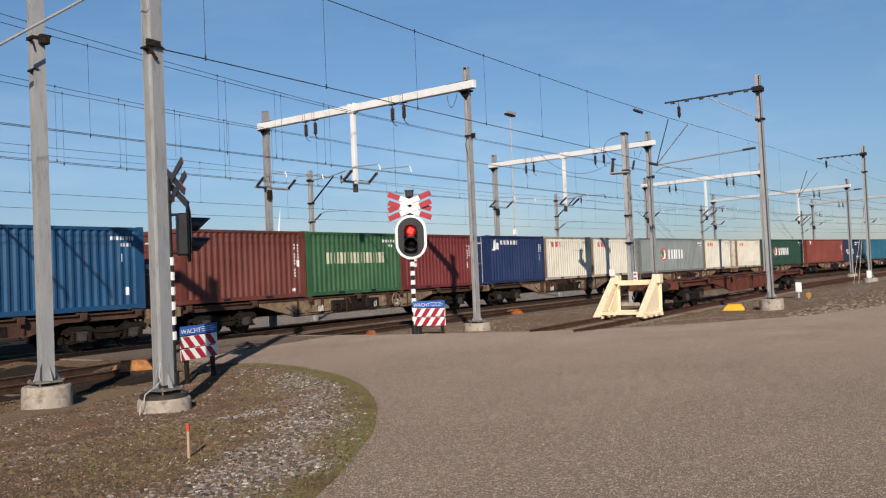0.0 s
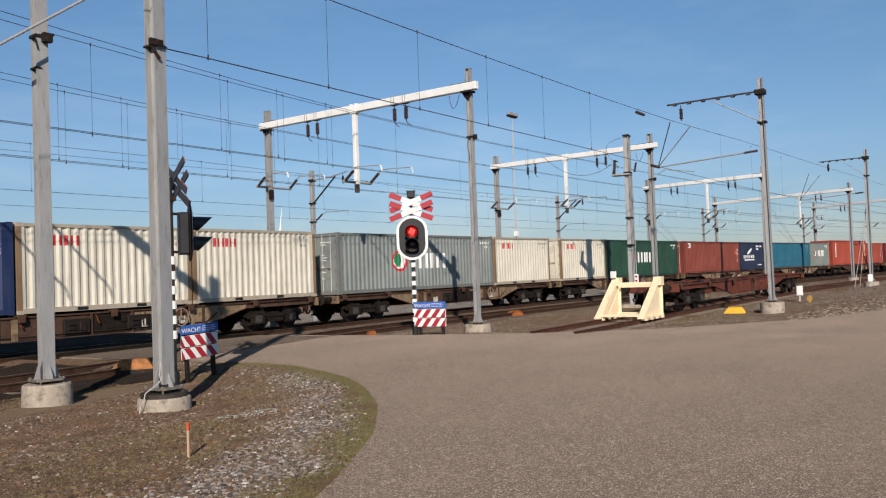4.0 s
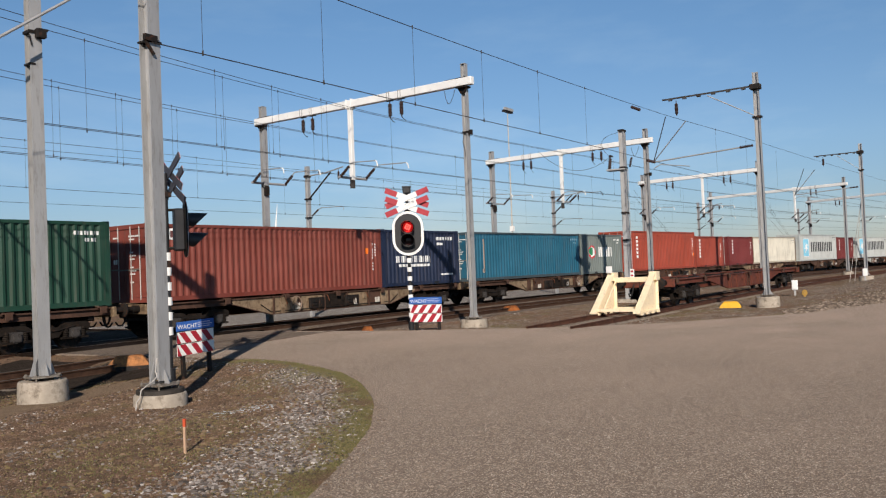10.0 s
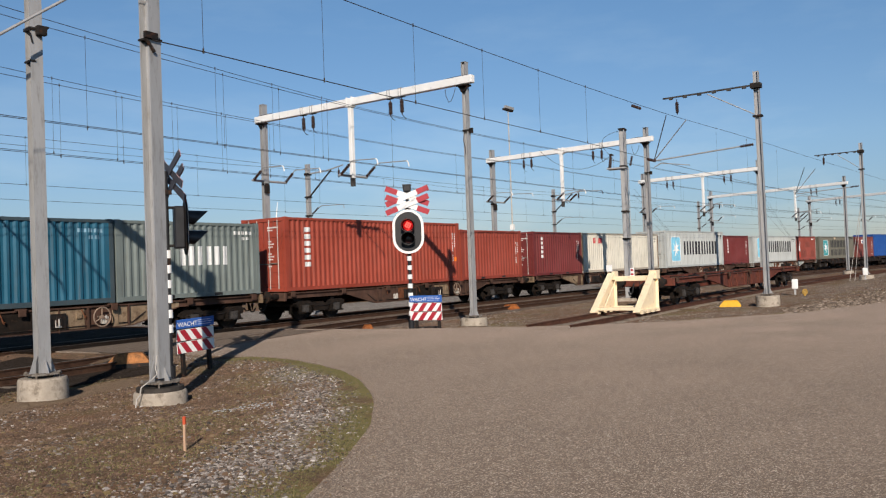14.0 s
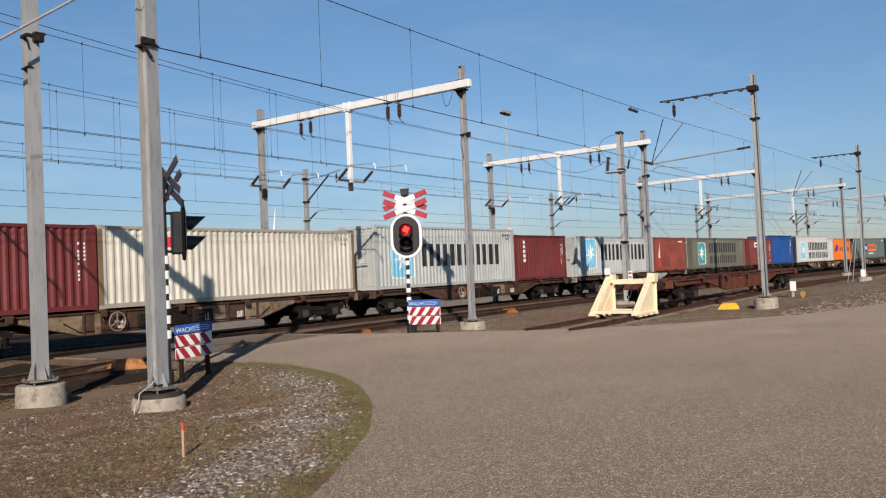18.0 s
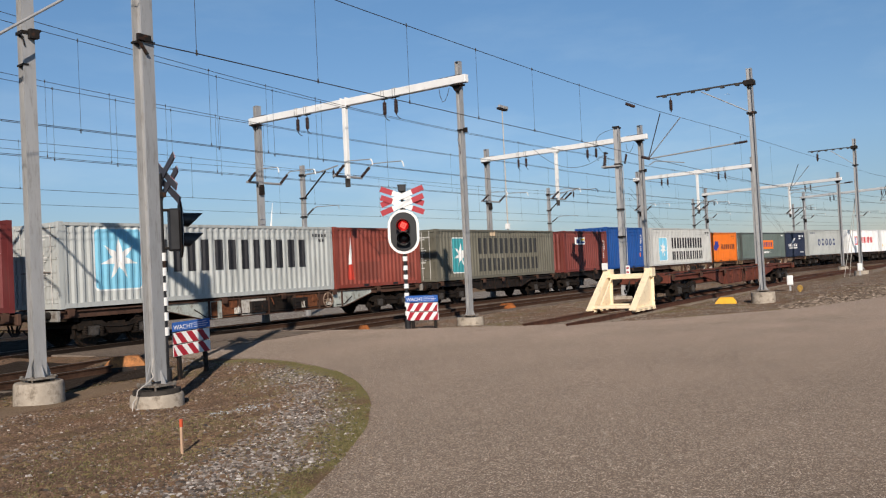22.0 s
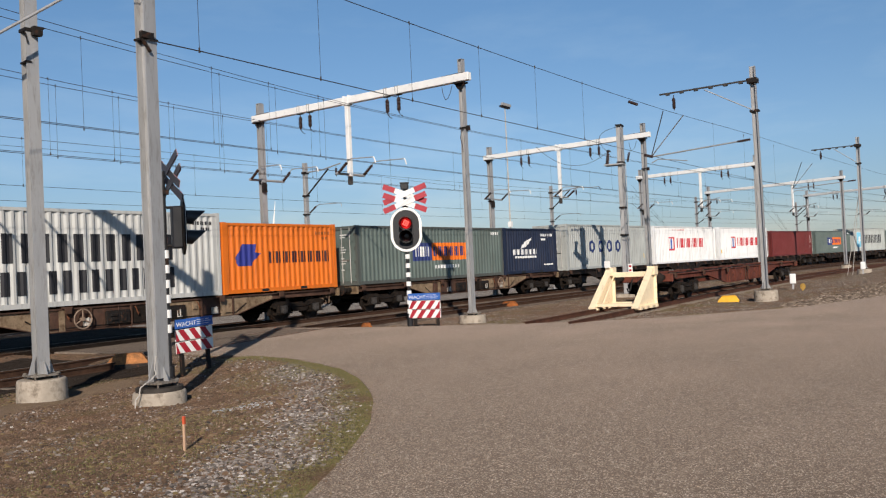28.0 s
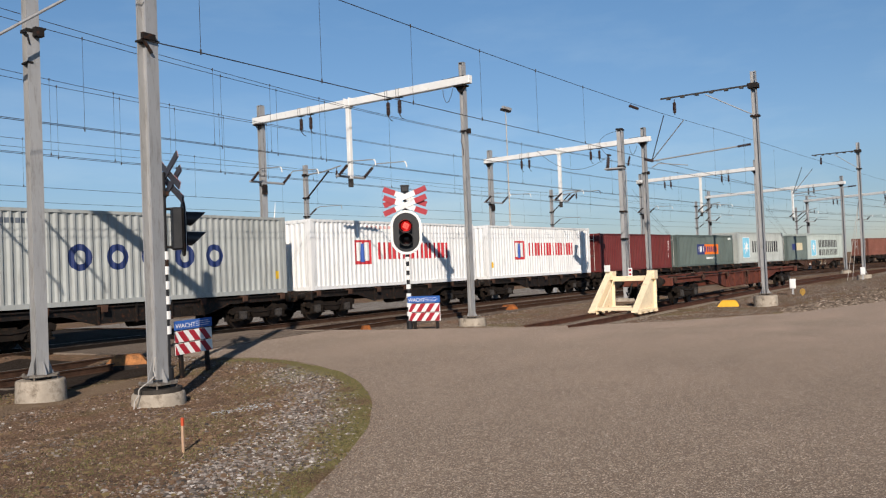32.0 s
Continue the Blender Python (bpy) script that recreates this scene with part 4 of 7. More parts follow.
def bars(x0, x1, z0, z1, n):
    """A row of plain upright blocks in place of a word of n letters, a pair of them for a broad letter."""
    out, w = [], (x1 - x0) / n
    for i in range(n):
        a = x0 + i * w
        if w < 0.3:
            out.append(rect(a + 0.14 * w, a + 0.86 * w, z0, z1))
            continue
        out.append((rect(a + 0.08 * w, a + 0.36 * w, z0, z1), rect(a + 0.57 * w, a + 0.85 * w, z0, z1)))
    return out


def rings(x, z, rx, rz, thick, n=16):
    """A plain upright ring."""
    q = [(math.cos(2 * math.pi * i / n), math.sin(2 * math.pi * i / n)) for i in range(n + 1)]
    return [[(x + rx * a, z + rz * b), (x + rx * c, z + rz * d), (x + (rx - thick) * c, z + (rz - thick) * d), (x + (rx - thick) * a, z + (rz - thick) * b)] for (a, b), (c, d) in zip(q, q[1:])]


def stack(x0, x1, z0, z1, n):
    h = (z1 - z0) / n
    return [rect(x0, x1, z0 + i * h + 0.16 * h, z0 + (i + 1) * h - 0.16 * h) for i in range(n)]


def star(x, z, r):
    return [[(x + (r if i % 2 == 0 else r * 0.36) * math.sin(math.pi * i / 7), z + (r if i % 2 == 0 else r * 0.36) * math.cos(math.pi * i / 7)) for i in range(14)]]


def disc(x, z, rx, rz, n=20):
    return [[(x + rx * math.cos(2 * math.pi * i / n), z + rz * math.sin(2 * math.pi * i / n)) for i in range(n)]]


def codes(length, height, rgb=(0.75, 0.75, 0.72)):
    """Small rows of plain bars at the upper end and a stack of weights, as on every container."""
    x = length - 0.35
    out = [rect(x - 0.85 + 0.11 * i, x - 0.78 + 0.11 * i, height - 0.42, height - 0.30) for i in range(8)]
    out += [rect(x - 0.5 + 0.11 * i, x - 0.43 + 0.11 * i, height - 0.62, height - 0.51) for i in range(4)]
    return (out, rgb)


def side_codes(length, z0, z1, rgb=(0.75, 0.72, 0.7)):
    n = int((z1 - z0) / 0.12)
    return ([rect(length - 0.62, length - 0.57, z0 + 0.12 * i, z0 + 0.12 * i + 0.08) for i in range(n) if i % 5 != 3] + [rect(length - 0.40, length - 0.355, z0 + 0.12 * i, z0 + 0.12 * i + 0.07) for i in range(n // 2, n)], rgb)


LENGTH_OF = {}


def container(label, feet, height, rgb, marks=(), rust=0.15, fade=0.3, doors=True, door_marks=(0.75, 0.75, 0.72), rail_rgb=None, rusty_ends=False):
    """A shipping container, its near side at -y, its left end at -x; the origin is in the middle of its base."""
    L, H, W = (12.19, 6.06)[feet == 20], height, 2.44
    c = thing("shipping_container", label, "container", pose(0, 0, 0), "containers on the train")
    LENGTH_OF[c.name] = L
    paint = box_paint("container_paint", rgb, rust, fade)
    frame_paint = paint if rail_rgb is None else box_paint("container_frame_paint", rail_rgb, rust + 0.3, fade)
    post_paint = frame_paint if not rusty_ends else box_paint("rusty_end_frame", (0.29, 0.185, 0.105), 0.7, 0.45)
    h, w = L / 2, W / 2
    pts = wave_points(L)
    z0, z1 = 0.16, H - 0.11
    me = wall_mesh("side_panel", L, z0, z1, paint)
    near = part("side_panel", me, None, c, at=pose(-h, -w + 0.012, 0))
    part("side_panel", me, None, c, at=pose(h, w - 0.012, 0, 0, 0, 180))
    for i, (polys, col) in enumerate(marks):
        marks_of = [q if isinstance(q, tuple) else (q,) for q in polys]
        wide = lambda q, k: max(p[k] for r in q for p in r) - min(p[k] for r in q for p in r)
        big = [q for q in marks_of if wide(q, 0) * wide(q, 1) > 0.03]
        small = [r for q in marks_of if q not in big for r in q]
        for q in big:
            part("painted_sign" if len(polys) == 1 else "letter_bar", paint_mesh("painted_sign", pts, q, flat(col), lift=0.003 + 0.002 * i), None, near)
        if small:
            row = part("small_lettering", paint_mesh("small_lettering", pts, small, flat(col), lift=0.003 + 0.002 * i), None, near, "small painted bars")
            row["kind"] = "stuff"
    # frame
    bm = B((-0.089, 0.089, -0.081, 0.081, 0, 0.118))
    tube(bm, (-0.02, -0.0815, 0.059), (-0.02, -0.0765, 0.059), 0.03, 8)
    cast = finish(bm, "corner_casting", frame_paint, 0.008)
    for s in (-1, 1):
        part("bottom_rail", B((-h + 0.16, h - 0.16, s * w - 0.03 * (s + 1), s * w - 0.03 * (s - 1), 0.02, z0 + 0.005)), frame_paint, c)
        part("top_rail", B((-h + 0.16, h - 0.16, s * w - 0.03 * (s + 1), s * w - 0.03 * (s - 1), z1 - 0.005, H - 0.02)), frame_paint, c)
        for e in (-1, 1):
            part("corner_post", B((e * h - 0.075 * (e + 1), e * h - 0.075 * (e - 1), s * w - 0.06 * (s + 1), s * w - 0.06 * (s - 1), 0.118, H - 0.118)), post_paint, c)
            for z in (0.0, H - 0.118):
                part("corner_casting", cast, None, c, at=(e * (h - 0.088), s * (w - 0.08), z))
    # roof with shallow cross waves, and the floor
    bm = bmesh.new()
    n = int((L - 0.4) / 0.42)
    rows = []
    for i in range(n * 4 + 1):
        x = -h + 0.2 + (L - 0.4) * i / (n * 4)
        z = H - 0.03 + (0.018 if i % 4 in (1, 2) else 0)
        rows.append([bm.verts.new((x, y, z)) for y in (-w + 0.06, w - 0.06)])
    for a, b in zip(rows, rows[1:]):
        bm.faces.new((a[0], b[0], b[1], a[1]))
    part("roof", bm, paint, c)
    for x in (-1.03, 1.03) if feet == 20 else ():
        part("fork_pocket", B((x - 0.18, x + 0.18, -w - 0.003, -w + 0.05, 0.035, 0.135)), M["black"], c, "dark fork pocket in the bottom rail")
    part("floor", B((-h + 0.16, h - 0.16, -w + 0.062, w - 0.062, 0.05, 0.15)), M["grimy"], c)
    # the ends
    part("end_sill", B((-h + 0.01, -h + 0.14, -w + 0.165, w - 0.165, 0.01, 0.17)), frame_paint, c)
    part("end_header", B((-h + 0.01, -h + 0.13, -w + 0.165, w - 0.165, H - 0.15, H - 0.012)), frame_paint, c)
    part("end_sill", B((h - 0.14, h - 0.01, -w + 0.165, w - 0.165, 0.01, 0.17)), frame_paint, c)
    part("end_panel", B((h - 0.075, h - 0.045, -w + 0.12, w - 0.12, 0.165, H - 0.015)), paint, c)
    if doors:
        for s in (-1, 1):
            y0, y1 = sorted((s * 0.012, s * (w - 0.125)))
            bm = B((-h + 0.05, -h + 0.075, y0, y1, 0.18, H - 0.16))
            nr = 5
            for i in range(nr):
                za = 0.30 + (H - 0.62) * i / nr
                box(bm, -h + 0.032, -h + 0.052, y0 + 0.07, y1 - 0.07, za, za + (H - 0.62) / nr * 0.55)
            leaf = part("door", bm, paint, c)
            for k in (0.3, 0.72):
                y = s * (w - 0.12) * k
                part("lock_rod", T(((-h + 0.012, y, 0.10), (-h + 0.012, y, H - 0.08), 0.018)), flat((0.5, 0.48, 0.45)), leaf, "pale steel locking rod")
                part("lock_handle", B((-h - 0.012, -h + 0.012, min(y, y - s * 0.45), max(y, y - s * 0.45), 1.05 + 0.05 * k, 1.09 + 0.05 * k)), M["tread"], leaf)
            for i in range(4):
                part("hinge", B((-h + 0.01, -h + 0.05, s * (w - 0.15) - 0.05, s * (w - 0.15) + 0.05, 0.35 + (H - 0.8) * i / 3, 0.47 + (H - 0.8) * i / 3)), frame_paint, leaf)
        if door_marks:
            bm = bmesh.new()
            rows = [(0.22, H - 0.42, 0.62, 0.055), (0.22, H - 0.52, 0.30, 0.045)] + [(0.25, H - 0.95 - 0.11 * i - 0.16 * (i // 3), 0.20 + 0.07 * (i * 5 % 3), 0.045) for i in range(7)]
            for y, z, wd, ht in rows + [(-0.62, H - 0.45, 0.30, 0.05), (-0.62, H - 1.3, 0.22, 0.16)]:
                n = max(2, int(wd / 0.09))
                for i in range(n):
                    box(bm, -h + 0.024, -h + 0.030, -y - wd * (i + 0.8) / n, -y - wd * i / n, z, z + ht)
            part("door_lettering", bm, flat(door_marks), c, "rows of small painted bars")["kind"] = "stuff"
    else:
        me2 = wall_mesh("end_panel", W, 0.165, H - 0.015, paint)
        part("end_panel", me2, None, c, at=pose(-h + 0.02, w, 0, 0, 0, -90))
    return c


# ---- wagons ----
SHARED = {}


def shared(key, build):
    if key not in SHARED:
        SHARED[key] = build()
    return SHARED[key]


WHEEL_R = 0.46


def wheelset_mesh():
    bm = bmesh.new()
    tube(bm, (0, -0.98, 0), (0, 0.98, 0), 0.08, 10)
    for s in (-1, 1):
        prof = [(0.09, s * 0.79), (0.40, s * 0.765), (WHEEL_R, s * 0.81), (WHEEL_R + 0.004, s * 0.72), (WHEEL_R + 0.028, s * 0.695), (WHEEL_R + 0.02, s * 0.675), (0.40, s * 0.69), (0.12, s * 0.70)]
        lathe(bm, prof, 24, axis="y")
        for i in range(6):
            a = i * math.pi / 3
            tube(bm, (0.25 * math.cos(a), s * 0.772, 0.25 * math.sin(a)), (0.25 * math.cos(a), s * 0.788, 0.25 * math.sin(a)), 0.035, 6)
    return finish(bm, "wheelset", M["wheel"], smooth=True)


def bogie_frame_mesh():
    bm = bmesh.new()
    for s in (-1, 1):
        y0, y1 = sorted((s * 0.94, s * 1.08))
        top = [(-1.42, 0.70), (-1.36, 0.52), (-1.2, 0.60), (-0.55, 0.60), (-0.38, 0.36), (0.38, 0.36), (0.55, 0.60), (1.2, 0.60), (1.36, 0.52), (1.42, 0.70),
               (1.25, 0.79), (0.62, 0.78), (0.42, 0.66), (-0.42, 0.66), (-0.62, 0.78), (-1.25, 0.79)]
        prism(bm, top, "y", y0, y1)
        for b in (-0.9, 0.9):
            for d in (-0.28, 0.28):
                lathe(bm, [(0.05, 0.345)] + [q for i in range(5) for q in ((0.092, 0.365 + 0.052 * i), (0.092, 0.385 + 0.052 * i), (0.066, 0.400 + 0.052 * i))] + [(0.05, 0.64)], 10, (b + d, s * 1.04, 0))
            box(bm, b - 0.44, b + 0.44, s * 1.0 - 0.1, s * 1.0 + 0.1, 0.30, 0.36)
    box(bm, -0.3, 0.3, -0.95, 0.95, 0.42, 0.72)
    for e in (-1.4, 1.4):
        box(bm, e - 0.05, e + 0.05, -0.95, 0.95, 0.58, 0.70)
    for e in (-0.36, 0.36, -1.40, 1.40):
        for s in (-1, 1):
            box(bm, e - 0.05, e + 0.05, s * 0.74 - 0.05, s * 0.74 + 0.05, 0.28, 0.62)
    return finish(bm, "bogie_frame", M["grimy"])


def axle_box_mesh():
    bm = bmesh.new()
    lathe(bm, [(0.05, -0.135), (0.12, -0.13), (0.125, -0.10), (0.16, -0.09), (0.16, 0.10)], 14, axis="y")
    for i in range(4):
        a = math.pi * (i + 0.5) / 2
        tube(bm, (0.14 * math.cos(a), -0.12, 0.14 * math.sin(a)), (0.14 * math.cos(a), -0.08, 0.14 * math.sin(a)), 0.02, 6)
    box(bm, -0.2, 0.2, -0.06, 0.08, -0.13, 0.17)
    return finish(bm, "axle_box", M["axlebox"])


def buffer_mesh():
    bm = bmesh.new()
    lathe(bm, [(0.12, 0.0), (0.12, -0.28), (0.09, -0.29), (0.09, -0.55), (0.22, -0.57), (0.23, -0.60), (0.12, -0.62)], 16, axis="x")
    return finish(bm, "buffer", M["dark"], smooth=True)


def hand_wheel_mesh():
    bm = bmesh.new()
    n = 18
    for i in range(n):
        a, b = 2 * math.pi * i / n, 2 * math.pi * (i + 1) / n
        tube(bm, (0.29 * math.cos(a), 0, 0.29 * math.sin(a)), (0.29 * math.cos(b), 0, 0.29 * math.sin(b)), 0.022, 6)
    for i in range(3):
        a = math.pi * (0.5 + 2 * i / 3)
        tube(bm, (0.29 * math.cos(a), 0, 0.29 * math.sin(a)), (0, 0.02, 0), 0.02, 6)
    lathe(bm, [(0.012, -0.02), (0.06, -0.015), (0.06, 0.03), (0.03, 0.04), (0.03, 0.22)], 10, axis="y")
    return finish(bm, "hand_wheel", M["wheel_paint"])


WHEELSETS = []


def wagon(length, pivot, colour, label, group="container wagons", panel=None, spin=True, low=False, hips=None, brake_end=1):
    """A bogie flat wagon; the origin is on rail level in its middle."""
    key = (length, colour, panel)
    g = thing("flat_wagon", label, "wagon", pose(0, 0, 0), group)
    mat, pan = M[colour], M[panel or colour]
    h, p = length / 2 - 0.62, pivot / 2
    bright = M[{"tan": "tanlight", "greywag": "mint"}.get(colour, colour)]
    a_hip, b_hip = hips or (p - 1.55, p - 3.4 if length > 15 else p - 2.6)

    def sill():
        bm = bmesh.new()
        a, b = a_hip, b_hip
        belly = 0.45 if not low else 0.62
        out = [(-h, 0.92), (-a, 0.92), (-b, belly), (b, belly), (a, 0.92), (h, 0.92), (h, 1.13), (-h, 1.13)]
        prism(bm, out, "y", -0.012, 0.012)
        box(bm, -h, h, -0.09, 0.02, 1.10, 1.145)
        flange = [(-h, -a, 0.92, 0.92), (-a, -b, 0.92, belly), (-b, b, belly, belly), (b, a, belly, 0.92), (a, h, 0.92, 0.92)]
        for x0, x1, za, zb in flange:
            v = [bm.verts.new(q) for q in ((x0, -0.08, za), (x1, -0.08, zb), (x1, 0.03, zb), (x0, 0.03, za), (x0, -0.08, za + 0.025), (x1, -0.08, zb + 0.025), (x1, 0.03, zb + 0.025), (x0, 0.03, za + 0.025))]
            for f in ((3, 2, 1, 0), (4, 5, 6, 7), (0, 1, 5, 4), (1, 2, 6, 5), (2, 3, 7, 6), (3, 0, 4, 7)):
                bm.faces.new([v[i] for i in f])
        return finish(bm, "side_sill", M["brownwag"] if colour in ("tan", "greywag") else mat)
    me = shared(("sill", *key), sill)
    part("side_sill", me, None, g, at=pose(0, -1.08, 0))
    part("side_sill", me, None, g, at=pose(0, 1.08, 0, 0, 0, 180))
    if not low:
        b0, a0 = b_hip, a_hip
        for s in (-1, 1):
            bm = bmesh.new()
            prism(bm, [(s * (b0 - 0.5), 0.475), (s * b0, 0.475), (s * a0, 0.945), (s * a0, 1.095), (s * (b0 - 0.5), 1.095)], "y", -1.112, -1.094)
            part("slope_plate", bm, bright, g)
            part("corner_rib", B((s * (b0 - 0.62) - 0.09, s * (b0 - 0.62) + 0.09, -1.15, -1.094, 0.475, 1.098)), bright, g)
        part("step_ladder", T(((-0.22, -1.16, 1.08), (-0.22, -1.16, 0.40), 0.018), ((0.22, -1.16, 1.08), (0.22, -1.16, 0.40), 0.018), ((-0.22, -1.16, 0.45), (0.22, -1.16, 0.45), 0.018), ((-0.22, -1.16, 0.68), (0.22, -1.16, 0.68), 0.018), ((-0.22, -1.16, 0.90), (0.22, -1.16, 0.90), 0.018), seg=6), M["brownwag"], g, at=(brake_end * (b_hip - 2.75) if not hips else 0, 0, 0))
    rib = shared(("rib", colour), lambda: finish(B((-0.03, 0.03, -0.07, 0.0, 0.48, 1.10), (-0.09, 0.09, -0.005, 0.0, 0.48, 1.10)), "rib", M["brownwag"] if colour in ("tan", "greywag") else mat))
    b = b_hip
    n = 6 if length > 15 else 4
    for i in range(n):
        part("rib", rib, None, g, at=(-b + 0.15 + (2 * b - 0.3) * i / (n - 1), -1.095, 0.0 if not low else 0.1))
    if not low:
        looks = {"tan": (panel or "tanlight", panel or "tanlight", "grimy", "tanlight"), "greywag": ("rust", "boxwhite", "grimy", "rust"), "redwag": ("redwag",) * 4}.get(colour, (colour, "rust", "grimy", "tanlight"))
        for i, look_of in enumerate(looks):
            if i < n - 1:
                plate = shared(("plate", look_of), lambda: finish(B((-0.60, 0.60, -0.022, 0.0, 0.50, 1.06), (-0.30, 0.24, -0.034, -0.022, 0.62, 0.90), (0.32, 0.48, -0.07, -0.022, 0.80, 0.96)), "side_plate", M[look_of]))
                part("side_plate", plate, None, g, at=(-b + 0.15 + (2 * b - 0.3) * (i + 0.5) / (n - 1), -1.097, 0))
        if not hips:
            part("brake_line", T(((-b, -1.13, 0.56), (b, -1.13, 0.56), 0.018), ((-b, -1.13, 0.56), (-b - 0.5, -1.13, 0.86), 0.018), ((b, -1.13, 0.56), (b + 0.5, -1.13, 0.86), 0.018), seg=6), M["dark"], g)
            valve = shared("valve", lambda: finish(B((-0.10, 0.10, -0.13, 0, 0.58, 0.80), (-0.02, 0.02, -0.17, -0.13, 0.62, 0.84)), "valve_box", M["boxwhite"], 0.008))
            for k in (-0.62, 0.30, 0.72):
                part("valve_box", valve, None, g, at=(b * k, -1.11, 0))
            for k in (-0.8, -0.15, 0.52):
                part("lashing_hook", shared("lashing_hook", lambda: finish(made(path_tube, [(0, -0.03, 1.06), (0, -0.10, 0.98), (0.03, -0.12, 0.86), (0.07, -0.10, 0.80), (0.10, -0.08, 0.86)], 0.018), "lashing_hook", M["rust"])), None, g, at=(b * k, -1.10, 0))
        boxm = shared("brake_box", lambda: finish(B((-0.42, 0.42, -0.12, 0, 0.56, 0.98), (-0.30, -0.05, -0.16, -0.12, 0.66, 0.74), (-0.30, -0.05, -0.16, -0.12, 0.80, 0.88), (0.08, 0.28, -0.15, -0.12, 0.62, 0.9)), "brake_rack", M["dark"], 0.01))
        for bx in () if hips else ((-b * 0.33, 0.95) if b > 3 else (0.4,)):
            part("brake_rack", boxm, None, g, at=(bx, -1.10, 0))
        if not hips:
            part("hand_wheel", shared("hand_wheel", hand_wheel_mesh), None, g, at=(brake_end * (b - 1.2), -1.30, 0.80))
    else:
        part("brake_tank", T(((-0.6, -0.6, 0.62), (0.6, -0.6, 0.62), 0.2), seg=14), M["dark"], g)
        part("brake_rack", B((1.1, 1.6, -1.12, -0.8, 0.62, 0.95)), M["grimy"], g)
    for s in (-1, 1):
        part("headstock", shared(("head", colour), lambda: finish(B((-0.12, 0.0, -1.28, 1.28, 0.84, 1.16)), "headstock", mat, 0.015)), None, g, at=pose(s * h + (0.06 if s < 0 else 0.06), 0, 0))
        for y in (-0.875, 0.875):
            part("buffer", shared("buffer", buffer_mesh), None, g, at=pose(s * h, y, 1.02, 0, 0, 0 if s < 0 else 180))
        for y in (-0.42, 0.42):
            part("air_hose", shared(("hose", s), lambda: finish(made(path_tube, [(s * 0.0, 0, 0.98), (s * 0.10, 0, 0.86), (s * 0.16, 0.02, 0.66), (s * 0.26, 0.05, 0.50), (s * 0.40, 0.06, 0.50), (s * 0.50, 0.05, 0.62)], 0.028), "air_hose", M["rubber"])), None, g, at=pose(s * (h + 0.05), y, 0))
        part("coupling", T(((s * h, 0, 1.0), (s * (h + 0.5), 0, 0.86), 0.04), ((s * (h + 0.5), 0, 0.86), (s * (h + 0.56), 0, 0.55), 0.03)), M["dark"], g)
    part("centre_beam", B((-h, h, -0.22, 0.22, 0.72, 1.08)), M["grimy"], g)
    cross = shared("crossbeam", lambda: finish(B((-0.09, 0.09, -1.06, 1.06, 0.80, 1.09)), "crossbeam", M["grimy"]))
    for i in range(9):
        part("crossbeam", cross, None, g, at=(-h + 0.7 + (2 * h - 1.4) * i / 8, 0, 0))
    spig = shared("container_seat", lambda: finish(B((-0.16, 0.16, -0.14, 0.06, 1.14, 1.19), (-0.10, 0.10, -0.2, -0.14, 0.98, 1.16)), "container_seat", M["brownwag"]))
    for x in [i * 2 * (h - 0.4) / 6 - (h - 0.4) for i in range(7)]:
        for y, turn in ((-1.10, 0), (1.10, 180)):
            part("container_seat", spig, None, g, at=pose(x, y, 0, 0, 0, turn))
    for s in (-1, 1):
        bg = part("bogie", shared("bogie", bogie_frame_mesh), None, g, at=pose(s * p, 0, 0))
        for x in (-0.9, 0.9):
            ws = part("wheelset", shared("wheelset", wheelset_mesh), None, bg, at=pose(x, 0, WHEEL_R))
            if spin:
                WHEELSETS.append(ws)
            for y, turn in ((-1.03, 0), (1.03, 180)):
                part("axle_box", shared("axle_box", axle_box_mesh), None, bg, at=pose(x, y, WHEEL_R, 0, 0, turn))
        spring = shared("brake_hose", lambda: finish(made(path_tube, [(-0.9, -1.09, 0.68), (-0.4, -1.1, 0.58), (0.0, -1.1, 0.55), (0.4, -1.1, 0.58), (0.9, -1.09, 0.68)], 0.022), "brake_pipe", M["dark"]))
        part("brake_pipe", spring, None, bg)
    return g


WHITE, BLACKISH, RED, NAVY, SKYBLUE, ORANGE, CREAM = (0.78, 0.78, 0.76), (0.022, 0.022, 0.026), (0.55, 0.03, 0.04), (0.025, 0.04, 0.16), (0.22, 0.55, 0.73), (0.85, 0.18, 0.015), (0.62, 0.58, 0.44)
GREENISH = (0.03, 0.22, 0.10)


def blue_sign(x, z, r, col=SKYBLUE):
    def rounded(w, h, k):
        return [(x + sx * (w - k) + k * math.cos(a), z + sz * (h - k) + k * math.sin(a)) for sx, sz, a0 in ((1, 1, 0), (-1, 1, 90), (-1, -1, 180), (1, -1, 270)) for a in [math.radians(a0 + 30 * i) for i in range(4)]]
    return [([rounded(r * 0.9, r, 0.16)], WHITE), ([rounded(r * 0.9 - 0.05, r - 0.05, 0.13)], col), (star(x, z, r * 0.7), WHITE)]


def sea_marks(dark=BLACKISH, sign=SKYBLUE):
    return blue_sign(2.15, 1.26, 0.91, sign) + [(bars(3.7, 10.3, 1.30, 2.14, 6), dark), (bars(3.75, 10.3, 0.38, 1.06, 7), dark)]


def big_marks():
    return blue_sign(2.05, 1.45, 0.98) + [(bars(3.42, 10.7, 0.98, 2.06, 6), BLACKISH)]


